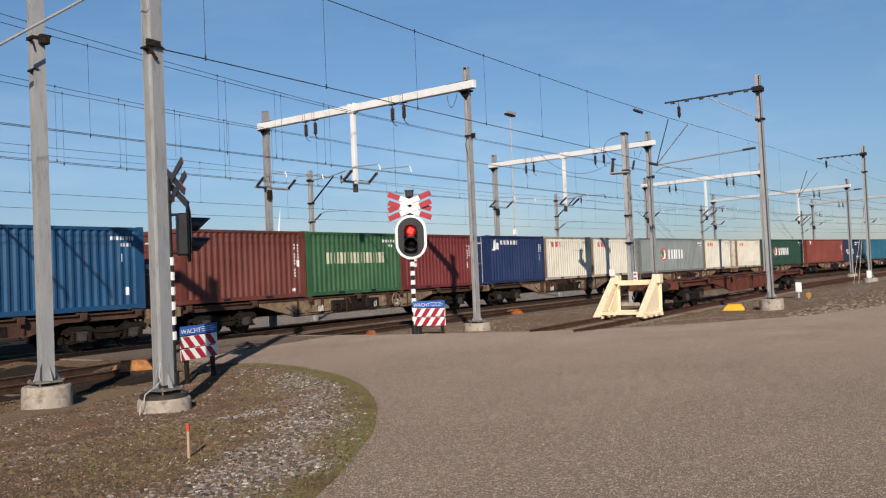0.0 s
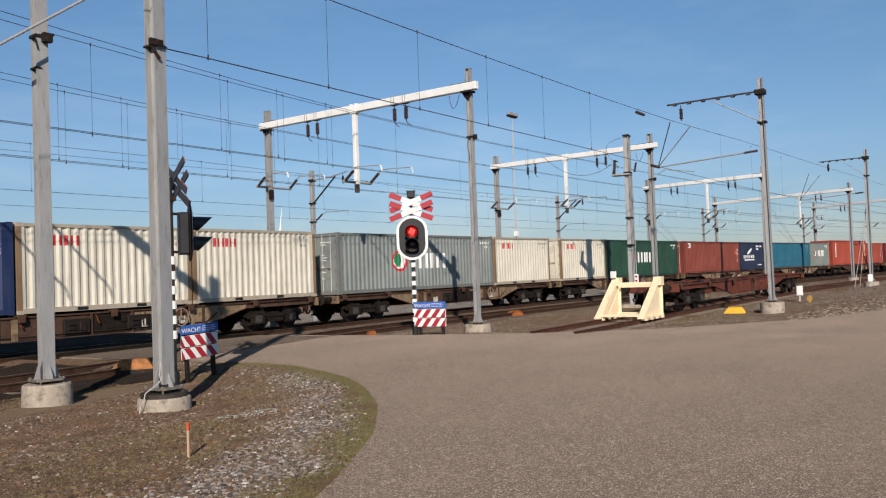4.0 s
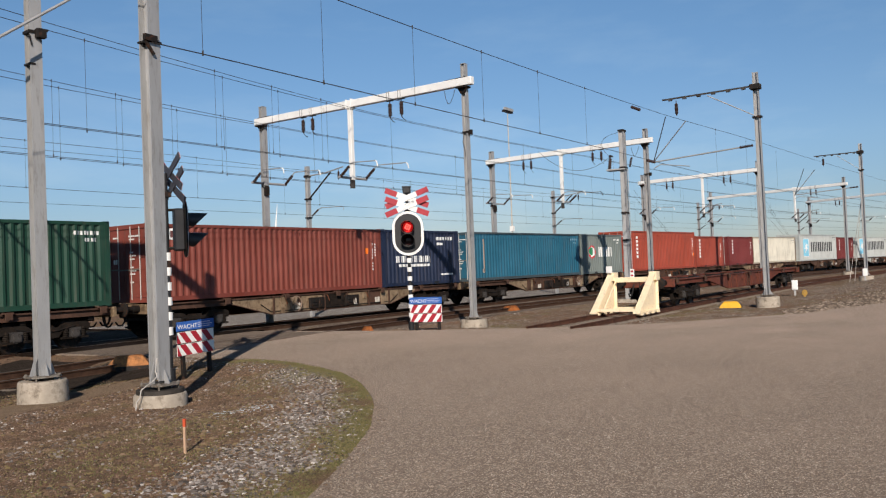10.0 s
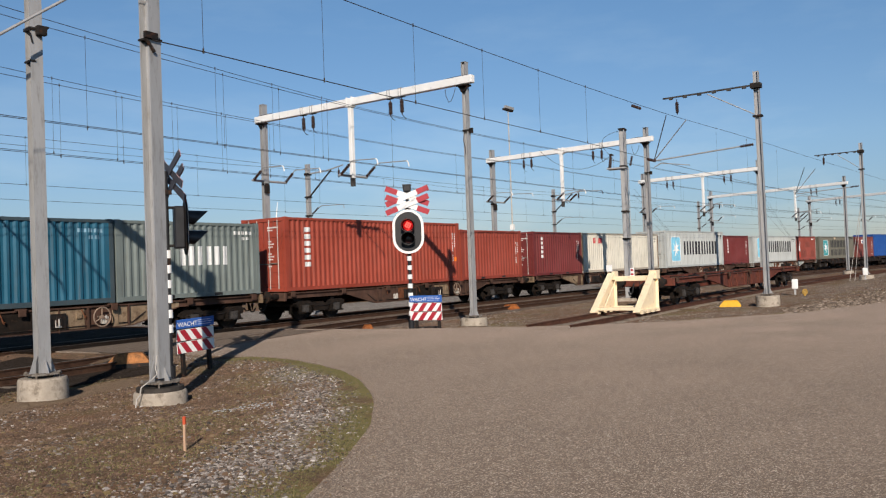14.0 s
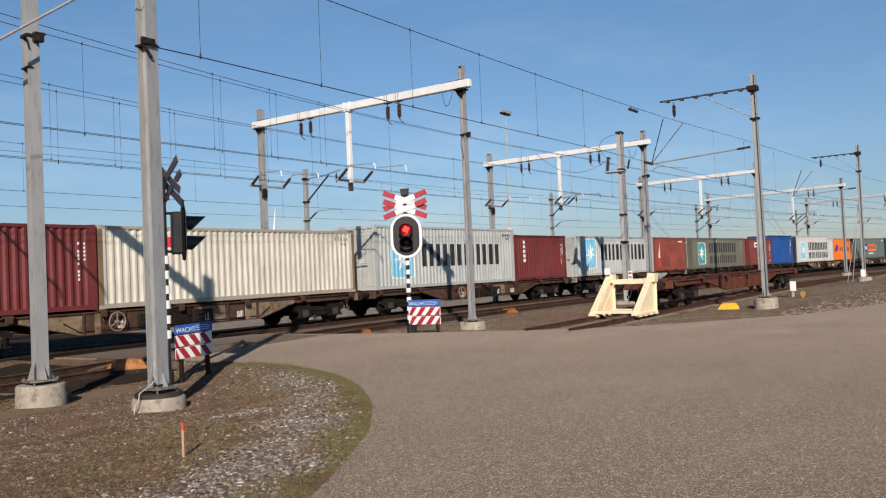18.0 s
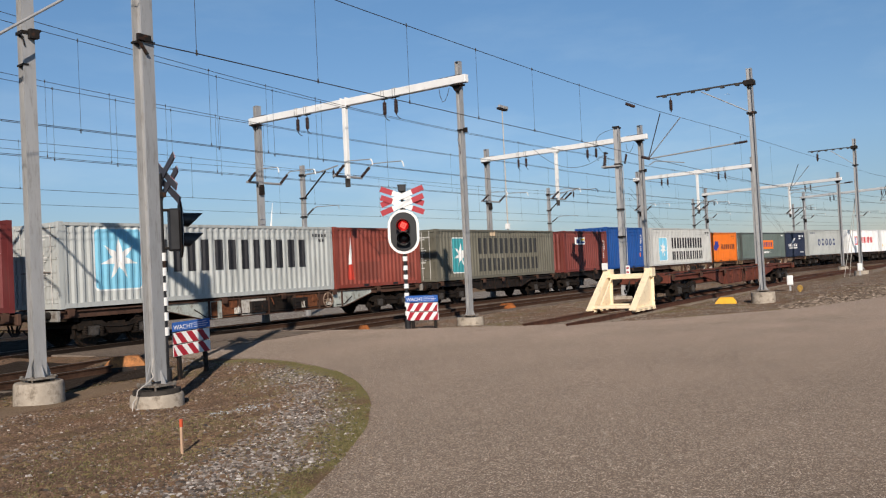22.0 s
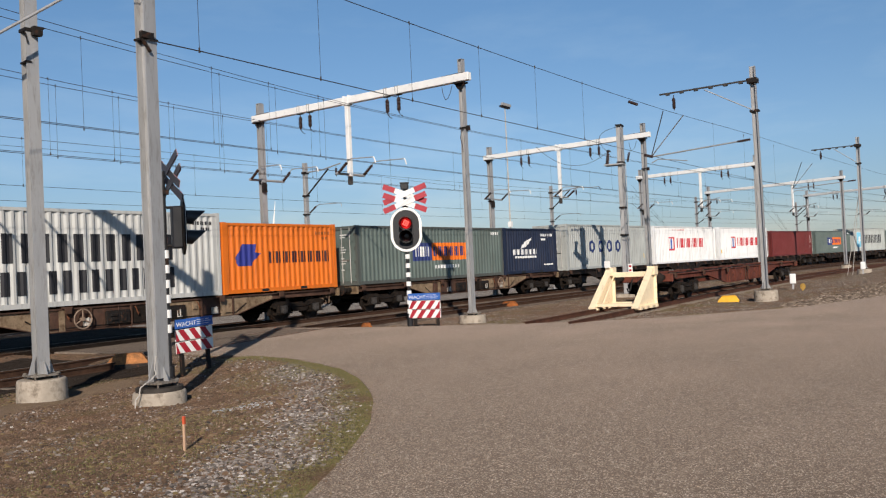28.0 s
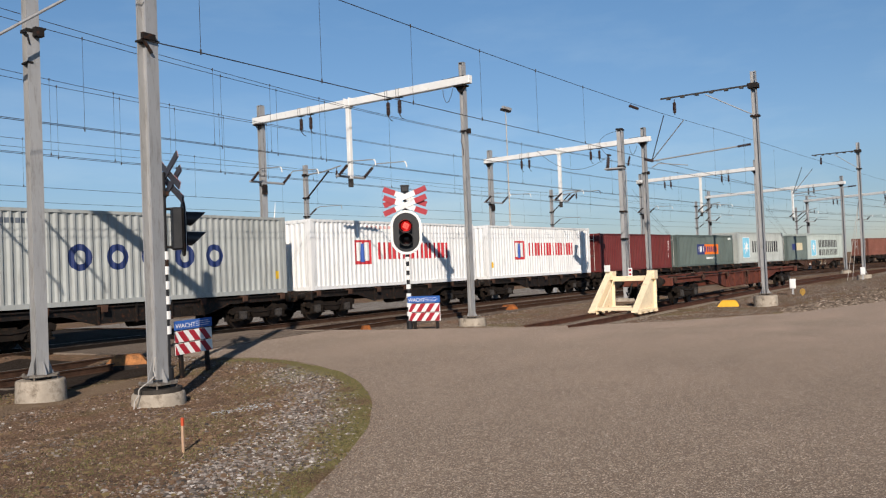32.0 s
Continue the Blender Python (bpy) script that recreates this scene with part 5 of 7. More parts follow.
def round_marks(x0, x1, x2, x3, z0, z1):
    m = (x0 + x1) / 2
    return [(disc(m, (z0 + z1) / 2, (x1 - x0) / 2, (z1 - z0) * 0.66), RED), (disc(m - 0.02, (z0 + z1) / 2, (x1 - x0) * 0.38, (z1 - z0) * 0.5), WHITE), (disc(m - 0.16, (z0 + z1) / 2 + 0.04, (x1 - x0) * 0.24, (z1 - z0) * 0.42), GREENISH), (bars(x2, x3, z0, z1, 3), WHITE)]


def wing_marks():
    d = 0.55
    wing = [(x - d, z) for x, z in ((2.35, 1.42), (2.9, 1.5), (3.3, 1.7), (3.75, 2.1), (3.5, 2.0), (2.95, 1.85), (2.6, 1.65))]
    return [([wing], WHITE), (bars(1.5 - d, 4.25 - d, 1.08, 1.38, 8), WHITE), ([rect(1.75 - d + 0.27 * i, 1.95 - d + 0.27 * i, 0.88, 1.0) for i in range(9)], WHITE),
            ([rect(4.2 + 0.24 * i, 4.38 + 0.24 * i, 2.12, 2.28) for i in range(6)] + [rect(4.25, 4.75, 1.88, 2.0), rect(4.5, 5.5, 0.42, 0.5)], WHITE)]


def two_tone_marks():
    return [([rect(4.0, 5.5, 0.95, 1.8)], NAVY), ([rect(5.5, 8.6, 0.95, 1.8)], ORANGE), (bars(4.15, 5.35, 1.15, 1.62, 3), WHITE), (bars(5.65, 8.45, 1.15, 1.62, 8), NAVY),
            (bars(5.7, 7.9, 0.55, 0.72, 9), WHITE), ([rect(11.0 + 0.12 * i, 11.08 + 0.12 * i, 2.2, 2.34) for i in range(7)], WHITE)]


def cream_box(feet, label="cream shipping container with a small red painted sign"):
    x = (0.9, 1.7)[feet == 40]
    w = (1.1, 1.3)[feet == 40]
    return container(label, feet, 2.59, (0.75, 0.705, 0.59), [(bars(x, x + w, (1.95, 1.9)[feet == 40], 2.25, 3), RED), codes((12.19, 6.06)[feet == 20], 2.59, (0.35, 0.33, 0.3))], 0.25, 0.25, rail_rgb=(0.50, 0.43, 0.335), rusty_ends=True)


def brown_box(word=True, rgb=(0.185, 0.028, 0.026), feet=20):
    L = (12.19, 6.06)[feet == 20]
    return container("dark red-brown shipping container with upright white sign", feet, 2.59, rgb, ([(stack(0.96, 1.22, 1.0, 2.3, 5), WHITE)] if word else []) + [side_codes(L, 0.9, 2.1)], 0.2, 0.3)


S20, S40 = 20, 40
TRAIN = [
    ("tan", [lambda: container("faded bright blue shipping container", S40, 2.59, (0.009, 0.082, 0.20), [codes(12.19, 2.59), ([rect(11.35, 11.42, 1.5, 1.75), rect(11.5, 11.6, 0.45, 0.7)], WHITE)], 0.2, 0.3)]),
    ("tan", [lambda: container("faded brown-red shipping container", S20, 2.59, (0.175, 0.044, 0.029), [side_codes(6.06, 0.8, 2.2), ([rect(5.3, 5.45, 0.25, 0.36), rect(5.6, 5.72, 1.2, 1.45)], WHITE)], 0.3, 0.4),
             lambda: container("green shipping container with a cream word panel", S20, 2.59, (0.042, 0.135, 0.055), [(bars(1.15, 4.95, 1.28, 1.74, 9), (0.52, 0.50, 0.36)), codes(6.06, 2.59)], 0.2, 0.4),
             lambda: brown_box()]),
    ("tan", [lambda: container("navy blue shipping container with a white emblem", S20, 2.59, (0.012, 0.030, 0.105),
                               [([[(0.4, 1.8), (0.6, 1.97), (0.65, 2.28), (0.85, 2.42), (0.9, 2.2), (1.2, 2.15), (1.05, 1.97), (1.15, 1.8), (0.85, 1.87), (0.65, 1.75)]], WHITE), (bars(1.25, 3.1, 2.1, 2.32, 6), WHITE),
                                side_codes(6.06, 1.2, 2.2)], 0.1, 0.25),
             lambda: cream_box(20), lambda: cream_box(20)]),
    ("tan", [lambda: container("grey-blue shipping container with a round sign", S40, 2.59, (0.26, 0.29, 0.28), round_marks(3.6, 4.75, 5.0, 7.9, 1.0, 1.72) + [codes(12.19, 2.59)], 0.25, 0.3, rail_rgb=(0.20, 0.21, 0.20)),
             lambda: cream_box(20)]),
    ("tan", [lambda: cream_box(20),
             lambda: container("dark green shipping container with a round sign", S40, 2.59, (0.012, 0.060, 0.036), round_marks(3.6, 4.75, 5.0, 7.9, 1.0, 1.72) + [codes(12.19, 2.59)], 0.15, 0.25)]),
    ("tan", [lambda: container("brown-red shipping container with a small white plate", S40, 2.59, (0.235, 0.05, 0.032), [([rect(0.85, 1.3, 2.05, 2.42)], WHITE), ([rect(0.95, 1.2, 2.12, 2.35)], (0.1, 0.03, 0.03)), side_codes(12.19, 0.8, 2.1), ([rect(11.1, 11.3, 1.5, 1.75)], ORANGE)], 0.2, 0.35),
             lambda: container("navy blue shipping container with a white wing emblem", S20, 2.59, (0.012, 0.022, 0.058), wing_marks(), 0.1, 0.25)]),
    ("tan", [lambda: container("teal blue shipping container", S40, 2.59, (0.012, 0.125, 0.205), [([rect(0.98, 1.08, 0.5, 2.2), rect(0.92, 1.14, 0.42, 0.62)], (0.30, 0.24, 0.20)), codes(12.19, 2.59, (0.2, 0.35, 0.45))], 0.2, 0.35, rail_rgb=(0.055, 0.085, 0.10)),
             lambda: container("grey-green shipping container with a round sign", S20, 2.59, (0.20, 0.235, 0.22), round_marks(1.1, 2.1, 2.4, 4.65, 1.1, 1.75) + [codes(6.06, 2.59)], 0.3, 0.3)]),
    ("brownwag", [lambda: container("tall orange-red shipping container with upright white sign", S40, 2.9, (0.38, 0.062, 0.032), [(stack(1.05, 1.45, 0.9, 2.55, 6), WHITE), side_codes(12.19, 1.0, 2.5), ([rect(11.75, 11.9, 1.0, 1.2)], ORANGE)], 0.15, 0.3),
                  lambda: container("orange-red shipping container with upright white sign", S20, 2.59, (0.33, 0.055, 0.03), [(stack(0.75, 1.12, 0.75, 2.35, 6), WHITE), side_codes(6.06, 0.8, 2.1)], 0.15, 0.3)]),
    ("tan", [lambda: brown_box(), lambda: cream_box(40)]),
    ("brownwag", [lambda: container("tall light grey shipping container with a blue star sign", S40, 2.9, (0.52, 0.54, 0.52), big_marks() + [codes(12.19, 2.9, BLACKISH)], 0.25, 0.2),
                  lambda: brown_box(rgb=(0.17, 0.024, 0.022))]),
    ("greywag", [lambda: container("light grey shipping container with a blue star sign", S40, 2.59, (0.52, 0.54, 0.52), big_marks() + [codes(12.19, 2.59, BLACKISH)], 0.3, 0.2),
                 lambda: container("patched red shipping container with a white sail mark", S20, 2.59, (0.30, 0.06, 0.038), [([[(0.85, 0.35), (1.25, 0.35), (1.08, 2.45)]], (0.55, 0.05, 0.03)), ([[(0.92, 1.0), (1.15, 1.0), (1.04, 2.2)]], WHITE),
                                   ([rect(1.5, 3.0, 0.3, 1.1), rect(4.6, 5.6, 0.3, 1.0), rect(2.8, 4.2, 1.4, 2.0)], (0.20, 0.05, 0.035)), ([rect(4.8 + 0.14 * i, 4.9 + 0.14 * i, 2.2, 2.32) for i in range(5)], WHITE)], 0.35, 0.4)]),
    ("brownlow", [lambda: container("grey-brown shipping container with a teal star sign", S40, 2.59, (0.165, 0.155, 0.118), sea_marks((0.035, 0.035, 0.035), (0.05, 0.30, 0.33)) + [([rect(5.0, 5.6, 2.25, 2.5)], (0.6, 0.45, 0.3))], 0.3, 0.3)]),
    ("brownlow", [lambda: container("brown-red shipping container with a small white plate", S20, 2.59, (0.21, 0.045, 0.035), [([rect(1.5, 2.9, 1.72, 2.18)], WHITE), ([rect(1.62, 2.1, 1.8, 2.05), rect(2.2, 2.8, 1.8, 1.92)], NAVY), ([rect(2.2, 2.8, 1.98, 2.1)], (0.75, 0.5, 0.05)), side_codes(6.06, 0.8, 2.1), ([rect(5.4, 5.5, 0.35, 0.45)], WHITE)], 0.25, 0.3, False),
                  lambda: container("tall bright blue shipping container", S20, 2.9, (0.008, 0.075, 0.30), [side_codes(6.06, 1.2, 2.4), ([rect(5.2, 5.42, 0.75, 1.05)], ORANGE)], 0.1, 0.2, False)]),
    ("tan", [lambda: container("tall light grey shipping container with a blue star sign", S40, 2.9, (0.60, 0.60, 0.57), sea_marks() + [codes(12.19, 2.9, BLACKISH)], 0.2, 0.2),
             lambda: container("bright orange shipping container with a blue emblem", S20, 2.59, (0.82, 0.185, 0.012), [([[(0.7, 1.0), (1.35, 1.0), (1.5, 1.2), (1.85, 1.45), (1.55, 1.5), (1.6, 1.8), (0.95, 1.8), (0.6, 1.3)]], (0.03, 0.04, 0.25)), (bars(2.25, 5.7, 1.08, 1.52, 10), (0.05, 0.015, 0.02)), codes(6.06, 2.59, (0.3, 0.08, 0.02))], 0.1, 0.15)]),
    ("tan", [lambda: container("grey-green shipping container with a navy and orange sign", S40, 2.59, (0.13, 0.168, 0.152), two_tone_marks(), 0.2, 0.3, rail_rgb=(0.10, 0.11, 0.10)),
             lambda: container("navy blue shipping container with a white wing emblem", S20, 2.59, (0.012, 0.021, 0.052), wing_marks(), 0.1, 0.25)]),
    ("brownlow", [lambda: container("tall pale grey shipping container with spaced navy letter bars", S40, 2.9, (0.46, 0.48, 0.46), [(sum((rings(3.45 + 1.3 * i, 1.46, 0.40, 0.41, 0.20) for i in range(5)), []), (0.014, 0.03, 0.12)), ([rect(0.7 + 0.16 * i, 0.82 + 0.16 * i, 2.45, 2.6) for i in range(9)], (0.1, 0.12, 0.15)), ([rect(11.6, 11.8, 0.55, 0.85)], (0.8, 0.5, 0.03))], 0.15, 0.25)]),
    ("darklow", [lambda: container("tall clean white shipping container with red letter bars", S40, 2.9, (0.90, 0.90, 0.885), [([rect(2.7, 3.8, 1.0, 2.05)], RED), ([rect(2.85, 3.2, 1.15, 1.95), rect(3.35, 3.7, 1.15, 1.95)], WHITE), ([[(3.05, 1.1), (3.4, 1.1), (3.3, 1.9), (3.15, 1.9)]], (0.05, 0.12, 0.45)), (bars(4.25, 9.9, 1.2, 1.95, 8), RED), ([rect(3.5 + 0.3 * i, 3.7 + 0.3 * i, 2.55, 2.68) for i in range(8)], (0.75, 0.45, 0.42))], 0.0, 0.1, False)]),
    ("darklow", [lambda: container("tall clean white shipping container with red letter bars", S40, 2.9, (0.90, 0.90, 0.885), [([rect(2.7, 3.8, 1.0, 2.05)], RED), ([rect(2.85, 3.2, 1.15, 1.95), rect(3.35, 3.7, 1.15, 1.95)], WHITE), ([[(3.05, 1.1), (3.4, 1.1), (3.3, 1.9), (3.15, 1.9)]], (0.05, 0.12, 0.45)), (bars(4.25, 9.9, 1.2, 1.95, 8), RED), ([rect(0.25, 0.45, 0.6, 0.9)], (0.8, 0.5, 0.03))], 0.0, 0.1, False)]),
    ("darklow", [lambda: container("dark red-brown shipping container", S40, 2.59, (0.165, 0.024, 0.022), [side_codes(12.19, 0.8, 2.2)], 0.2, 0.25)]),
    ("brownlow", [lambda: container("grey-green shipping container with a navy and orange sign", S40, 2.59, (0.13, 0.168, 0.152), two_tone_marks(), 0.2, 0.3)]),
    ("brownlow", [lambda: container("tall light grey shipping container with a blue star sign", S40, 2.9, (0.50, 0.53, 0.50), big_marks(), 0.2, 0.2)]),
    ("brownwag", [lambda: container("grey-green shipping container with a small cream sign", S20, 2.59, (0.15, 0.19, 0.175), [([rect(1.4, 2.5, 1.1, 1.75)], NAVY), ([rect(2.5, 4.6, 1.05, 1.85)], (0.6, 0.52, 0.35))], 0.2, 0.3),
                  lambda: container("tall pale grey-green shipping container with a star sign", S40, 2.9, (0.50, 0.56, 0.52), sea_marks((0.06, 0.06, 0.06)), 0.2, 0.2)]),
]
ROLLING = []
start = 0.0
for number, (colour, loads) in enumerate(TRAIN):
    boxes = [make() for make in loads]
    sizes = [LENGTH_OF[b.name] for b in boxes]
    load = sum(sizes) + 0.09 * (len(sizes) - 1)
    long = load > 15
    length = 19.74 if long else 13.6
    kind = {"brownlow": "dark", "darklow": "dark"}.get(colour, colour)
    w = wagon(length, 14.2 if long else 9.6, kind, {"tan": "rusty tan container wagon with dark bogies", "brownwag": "dirty brown container wagon", "greywag": "grey container wagon with rusty fittings", "dark": "blackened container wagon with black bogies"}[kind],
              panel=("tanlight" if number in (1, 5) else "brownwag") if kind == "tan" else None, low=not long, brake_end=-1 if number in (5, 8, 9, 13) else 1)
    ROLLING.append((w, start + length / 2, 0.0))
    at = start + (length - load) / 2
    for b, size in zip(boxes, sizes):
        ROLLING.append((b, at + size / 2, DECK))
        at += size + 0.09
    start += length


# ---- masts and gantries over the line ----
def h_column(bm, x, y, z0, z1, w=0.30, d=0.30, t=0.022):
    """A rolled H-section, its flanges facing +-y."""
    a, b, c, e = w / 2, t / 2, d / 2, d / 2 - t
    pts = [(-a, -c), (a, -c), (a, -e), (b, -e), (b, e), (a, e), (a, c), (-a, c), (-a, e), (-b, e), (-b, -e), (-a, -e)]
    prism(bm, [(x + u, y + v) for u, v in pts], "z", z0, z1)


def round_base(g, r, z, top, at, low=0.0):
    bm = bmesh.new()
    lathe(bm, [(r * 1.08, z), (r * 1.05, top - low - 0.05), (r * 1.03, top - low - 0.015), (r * 0.99, top - low)], 28)
    base = part("concrete_base", bm, M["concrete"], g, "stained round concrete base", smooth=True, at=(*at, 0))
    bm = bmesh.new()
    k = 0.245
    prism(bm, [(-k, -k + 0.08), (-k + 0.08, -k), (k - 0.08, -k), (k, -k + 0.08), (k, k - 0.08), (k - 0.08, k), (-k + 0.08, k), (-k, k - 0.08)], "z", top + 0.05, top + 0.08)
    part("foot_plate", bm, M["dirty_zinc"], g, at=(*at, 0))
    part("levelling_disc", T(((0, 0, top - 0.01), (0, 0, top + 0.051), 0.17), seg=14), M["bitumen"], g, at=(*at, 0))
    for sx in (-0.19, 0.19):
        for sy in (-0.19, 0.19):
            part("anchor_bolt", shared("bolt", lambda: finish(T(((0, 0, -0.06), (0, 0, 0.055), 0.016), ((0, 0, 0.03), (0, 0, 0.048), 0.03), seg=6), "anchor_bolt", M["dirty_zinc"])), None, g, at=(at[0] + sx, at[1] + sy, top + 0.05))
    for s in (-1, 1):
        bm = bmesh.new()
        prism(bm, [(s * 0.11, top + 0.08), (s * 0.215, top + 0.08), (s * 0.11, top + 0.42)], "y", -0.010, 0.010)
        part("gusset", bm, M["zinc"], g, at=pose(*at, 0))
        bm = bmesh.new()
        prism(bm, [(s * 0.11, top + 0.08), (s * 0.215, top + 0.08), (s * 0.11, top + 0.30)], "x", -0.010, 0.010)
        part("gusset", bm, M["zinc"], g, at=pose(*at, 0))


def insulator_mesh():
    bm = bmesh.new()
    prof = [(0.025, 0.0)]
    for i in range(8):
        z = -0.04 - i * 0.055
        prof += [(0.06, z), (0.085, z - 0.025), (0.06, z - 0.04)]
    lathe(bm, prof + [(0.025, -0.50), (0.02, -0.56)], 12)
    tube(bm, (0, 0, 0.12), (0, 0, 0.0), 0.018, 6)
    return finish(bm, "insulator", M["ceramic"])


def rod_insulator(bm, p, q):
    p, q = Vector(p), Vector(q)
    d = (q - p).normalized()
    u = d.orthogonal().normalized()
    w = d.cross(u)
    n, seg = 6, 10
    prof = [(0.0, 0.03)] + [pt for i in range(n) for pt in ((i / n + 0.02, 0.035), (i / n + 0.05, 0.065), ((i + 0.65) / n, 0.06), ((i + 0.72) / n, 0.035))] + [(1.0, 0.03)]
    rings = [[bm.verts.new(p + (q - p) * k + (u * math.cos(a) + w * math.sin(a)) * r) for a in (2 * math.pi * i / seg for i in range(seg))] for k, r in prof]
    for a, b in zip(rings, rings[1:]):
        for i in range(seg):
            bm.faces.new((a[i], a[(i + 1) % seg], b[(i + 1) % seg], b[i]))
    bm.faces.new(rings[0][::-1])
    bm.faces.new(rings[-1])


def arm_bracket(g, x0, y0, z0, way, a=-0.55, b=0.85):
    """A registration bracket: a tube along the track, raked insulators at its ends and the light steady arms over the track."""
    part("bracket_tube", T(((x0 + a - 0.08, y0, z0), (x0 + b + 0.06, y0, z0 - 0.01), 0.05)), M["zinc"], g)
    for x, reach in ((x0 + a, 1.85), (x0 + b, 2.15)):
        bm = bmesh.new()
        rod_insulator(bm, (x, y0 + way * 0.04, z0 + 0.02), (x, y0 + way * 0.50, z0 + 0.36))
        part("insulator", bm, M["ceramic"], g)
        path = [(x, y0 + way * 0.50, z0 + 0.36), (x, y0 + way * 0.58, z0 + 0.45), (x, y0 + way * 0.72, z0 + 0.48), (x, y0 + way * reach, z0 + 0.42)]
        arm = part("steady_arm", made(path_tube, path, 0.020), M["zinc"], g)
        part("wire_hook", made(path_tube, [(x, y0 + way * reach, z0 + 0.42), (x, y0 + way * (reach + 0.06), z0 + 0.36), (x, y0 + way * (reach + 0.10), z0 + 0.20)], 0.026), M["white"], arm, "pale hook that holds the wire")


def gantry(right, left, base_z, beam_z, drop, label, hangs=(), round_foot=False, post=0.225, over=(0.45, 0.30), rise=0.0, brackets=True):
    """Two posts and a white beam across the tracks. Local y runs from the right post to the left one."""
    (x0, y0), (x1, y1) = right, left
    span = math.hypot(x1 - x0, y1 - y0)
    turn = -math.degrees(math.atan2(x1 - x0, y1 - y0))
    g = thing("catenary_gantry", label, "gantry", pose(x0, y0, 0, 0, 0, turn), "gantries over the tracks")
    level = lambda y: beam_z + rise * y / span
    for y in (0, span):
        bm = bmesh.new()
        h_column(bm, 0, y, base_z + (0.3 if y == 0 else 0.08), level(y) + 0.66, post if y == 0 else 0.28, post)
        part("post", bm, M["zinc"], g)
        part("cap_plate", B((-post / 2 - 0.01, post / 2 + 0.01, y - post / 2 - 0.01, y + post / 2 + 0.01, level(y) + 0.66, level(y) + 0.672)), M["zinc"], g)
        bm = bmesh.new()
        if y == 0:
            if not round_foot:
                round_base(g, 0.44, base_z - 0.3, base_z + 0.32, (0, 0))
            continue
        prism(bm, [(-0.32, -0.32), (0.32, -0.32), (0.32, 0.32), (-0.32, 0.32)], "z", base_z - 0.5, base_z + 0.06)
        # concrete behind the train; the shade it stands in is put into its colour
        part("concrete_base", bm, M["bitumen"], g, bevel=0.04, at=pose(0, y, 0))
        part("foot_plate", B((-0.26, 0.26, y - 0.26, y + 0.26, base_z + 0.06, base_z + 0.09)), M["dirty_zinc"], g)
        bm = bmesh.new()
        for s in (-1, 1):
            prism(bm, [(s * post / 2, base_z + 0.09), (s * 0.25, base_z + 0.09), (s * post / 2, base_z + 0.42)], "y", y - 0.012, y + 0.012)
        part("gusset", bm, M["zinc"], g)
    bm = B((-0.16 - post / 2, 0.05 - post / 2, -over[0], span + over[1], -0.14, 0.14))
    for v in bm.verts:
        v.co.z += level(v.co.y)
    part("beam", bm, M["white"], g, "white painted box beam", bevel=0.02)
    for y, side in ((0, -1), (span, 1)):
        z = level(y)
        part("beam_saddle", B((-0.2 - post / 2, post / 2, y - 0.2, y + 0.2, z - 0.20, z - 0.145)), M["dark"], g)
        bm = bmesh.new()
        prism(bm, [(y - 0.2, z - 0.20), (y + 0.2, z - 0.20), (y + 0.09, z - 0.38), (y - 0.09, z - 0.38)], "x", -post / 2 - 0.05, -post / 2 - 0.001)
        part("saddle_bracket", bm, M["dark"], g)
        a, b = sorted((y + side * (over[0 if side < 0 else 1] - 0.22), y - side * 0.75))
        part("beam_strap", B((-0.13 - post / 2, -post / 2 + 0.02, a, b, z + 0.145, z + 0.165)), M["dark"], g)
    cx = -0.055 - post / 2
    for y in hangs:
        for d in (-0.28, 0.28):
            z = level(y + d)
            ins = part("insulator", shared("insulator", insulator_mesh), None, g, at=pose(cx, y + d, z - 0.26))
            part("insulator_hook", T(((0, 0, -0.55), (0.10, -0.03, -0.66), 0.014), ((0.10, -0.03, -0.66), (0.20, -0.03, -0.68), 0.014), seg=6), M["dark"], ins)
            for e in (-0.06, 0.06):
                part("beam_clip", B((cx - 0.12, cx + 0.12, y + d + e - 0.012, y + d + e + 0.012, z - 0.16, z + 0.165)), M["zinc"], g)
            part("hanger_plate", B((cx - 0.07, cx + 0.07, y + d - 0.14, y + d + 0.14, z - 0.175, z - 0.150)), M["dark"], g)
    if drop:
        z = level(drop)
        part("drop_flange", B((cx - 0.12, cx + 0.12, drop - 0.16, drop + 0.16, z - 0.19, z - 0.145)), M["white"], g)
        for e in (-0.13, 0.13):
            part("beam_clip", B((cx - 0.12, cx + 0.12, drop + e - 0.015, drop + e + 0.015, z - 0.18, z + 0.19)), M["white"], g)
        part("drop_post", B((cx - 0.085, cx + 0.085, drop - 0.085, drop + 0.085, 5.50, z - 0.15)), M["white"], g, "white painted drop post", bevel=0.012)
        part("drop_foot", B((cx - 0.07, cx + 0.07, drop - 0.07, drop + 0.07, 5.18, 5.50)), M["axlebox"], g)
        if brackets:
            arm_bracket(g, cx - 0.12, drop, 5.58, -1)
    if brackets:
        arm_bracket(g, -post / 2 - 0.06, span - 0.02, 5.88, -1, -0.5, 1.25)
        part("clamp", B((-post / 2 - 0.03, post / 2 + 0.03, span - post / 2 - 0.03, span + post / 2 + 0.03, 5.70, 5.78), (-post / 2 - 0.06, 0.06, span - post / 2 - 0.12, span - post / 2, 5.35, 5.70)), M["dark"], g)
    return g


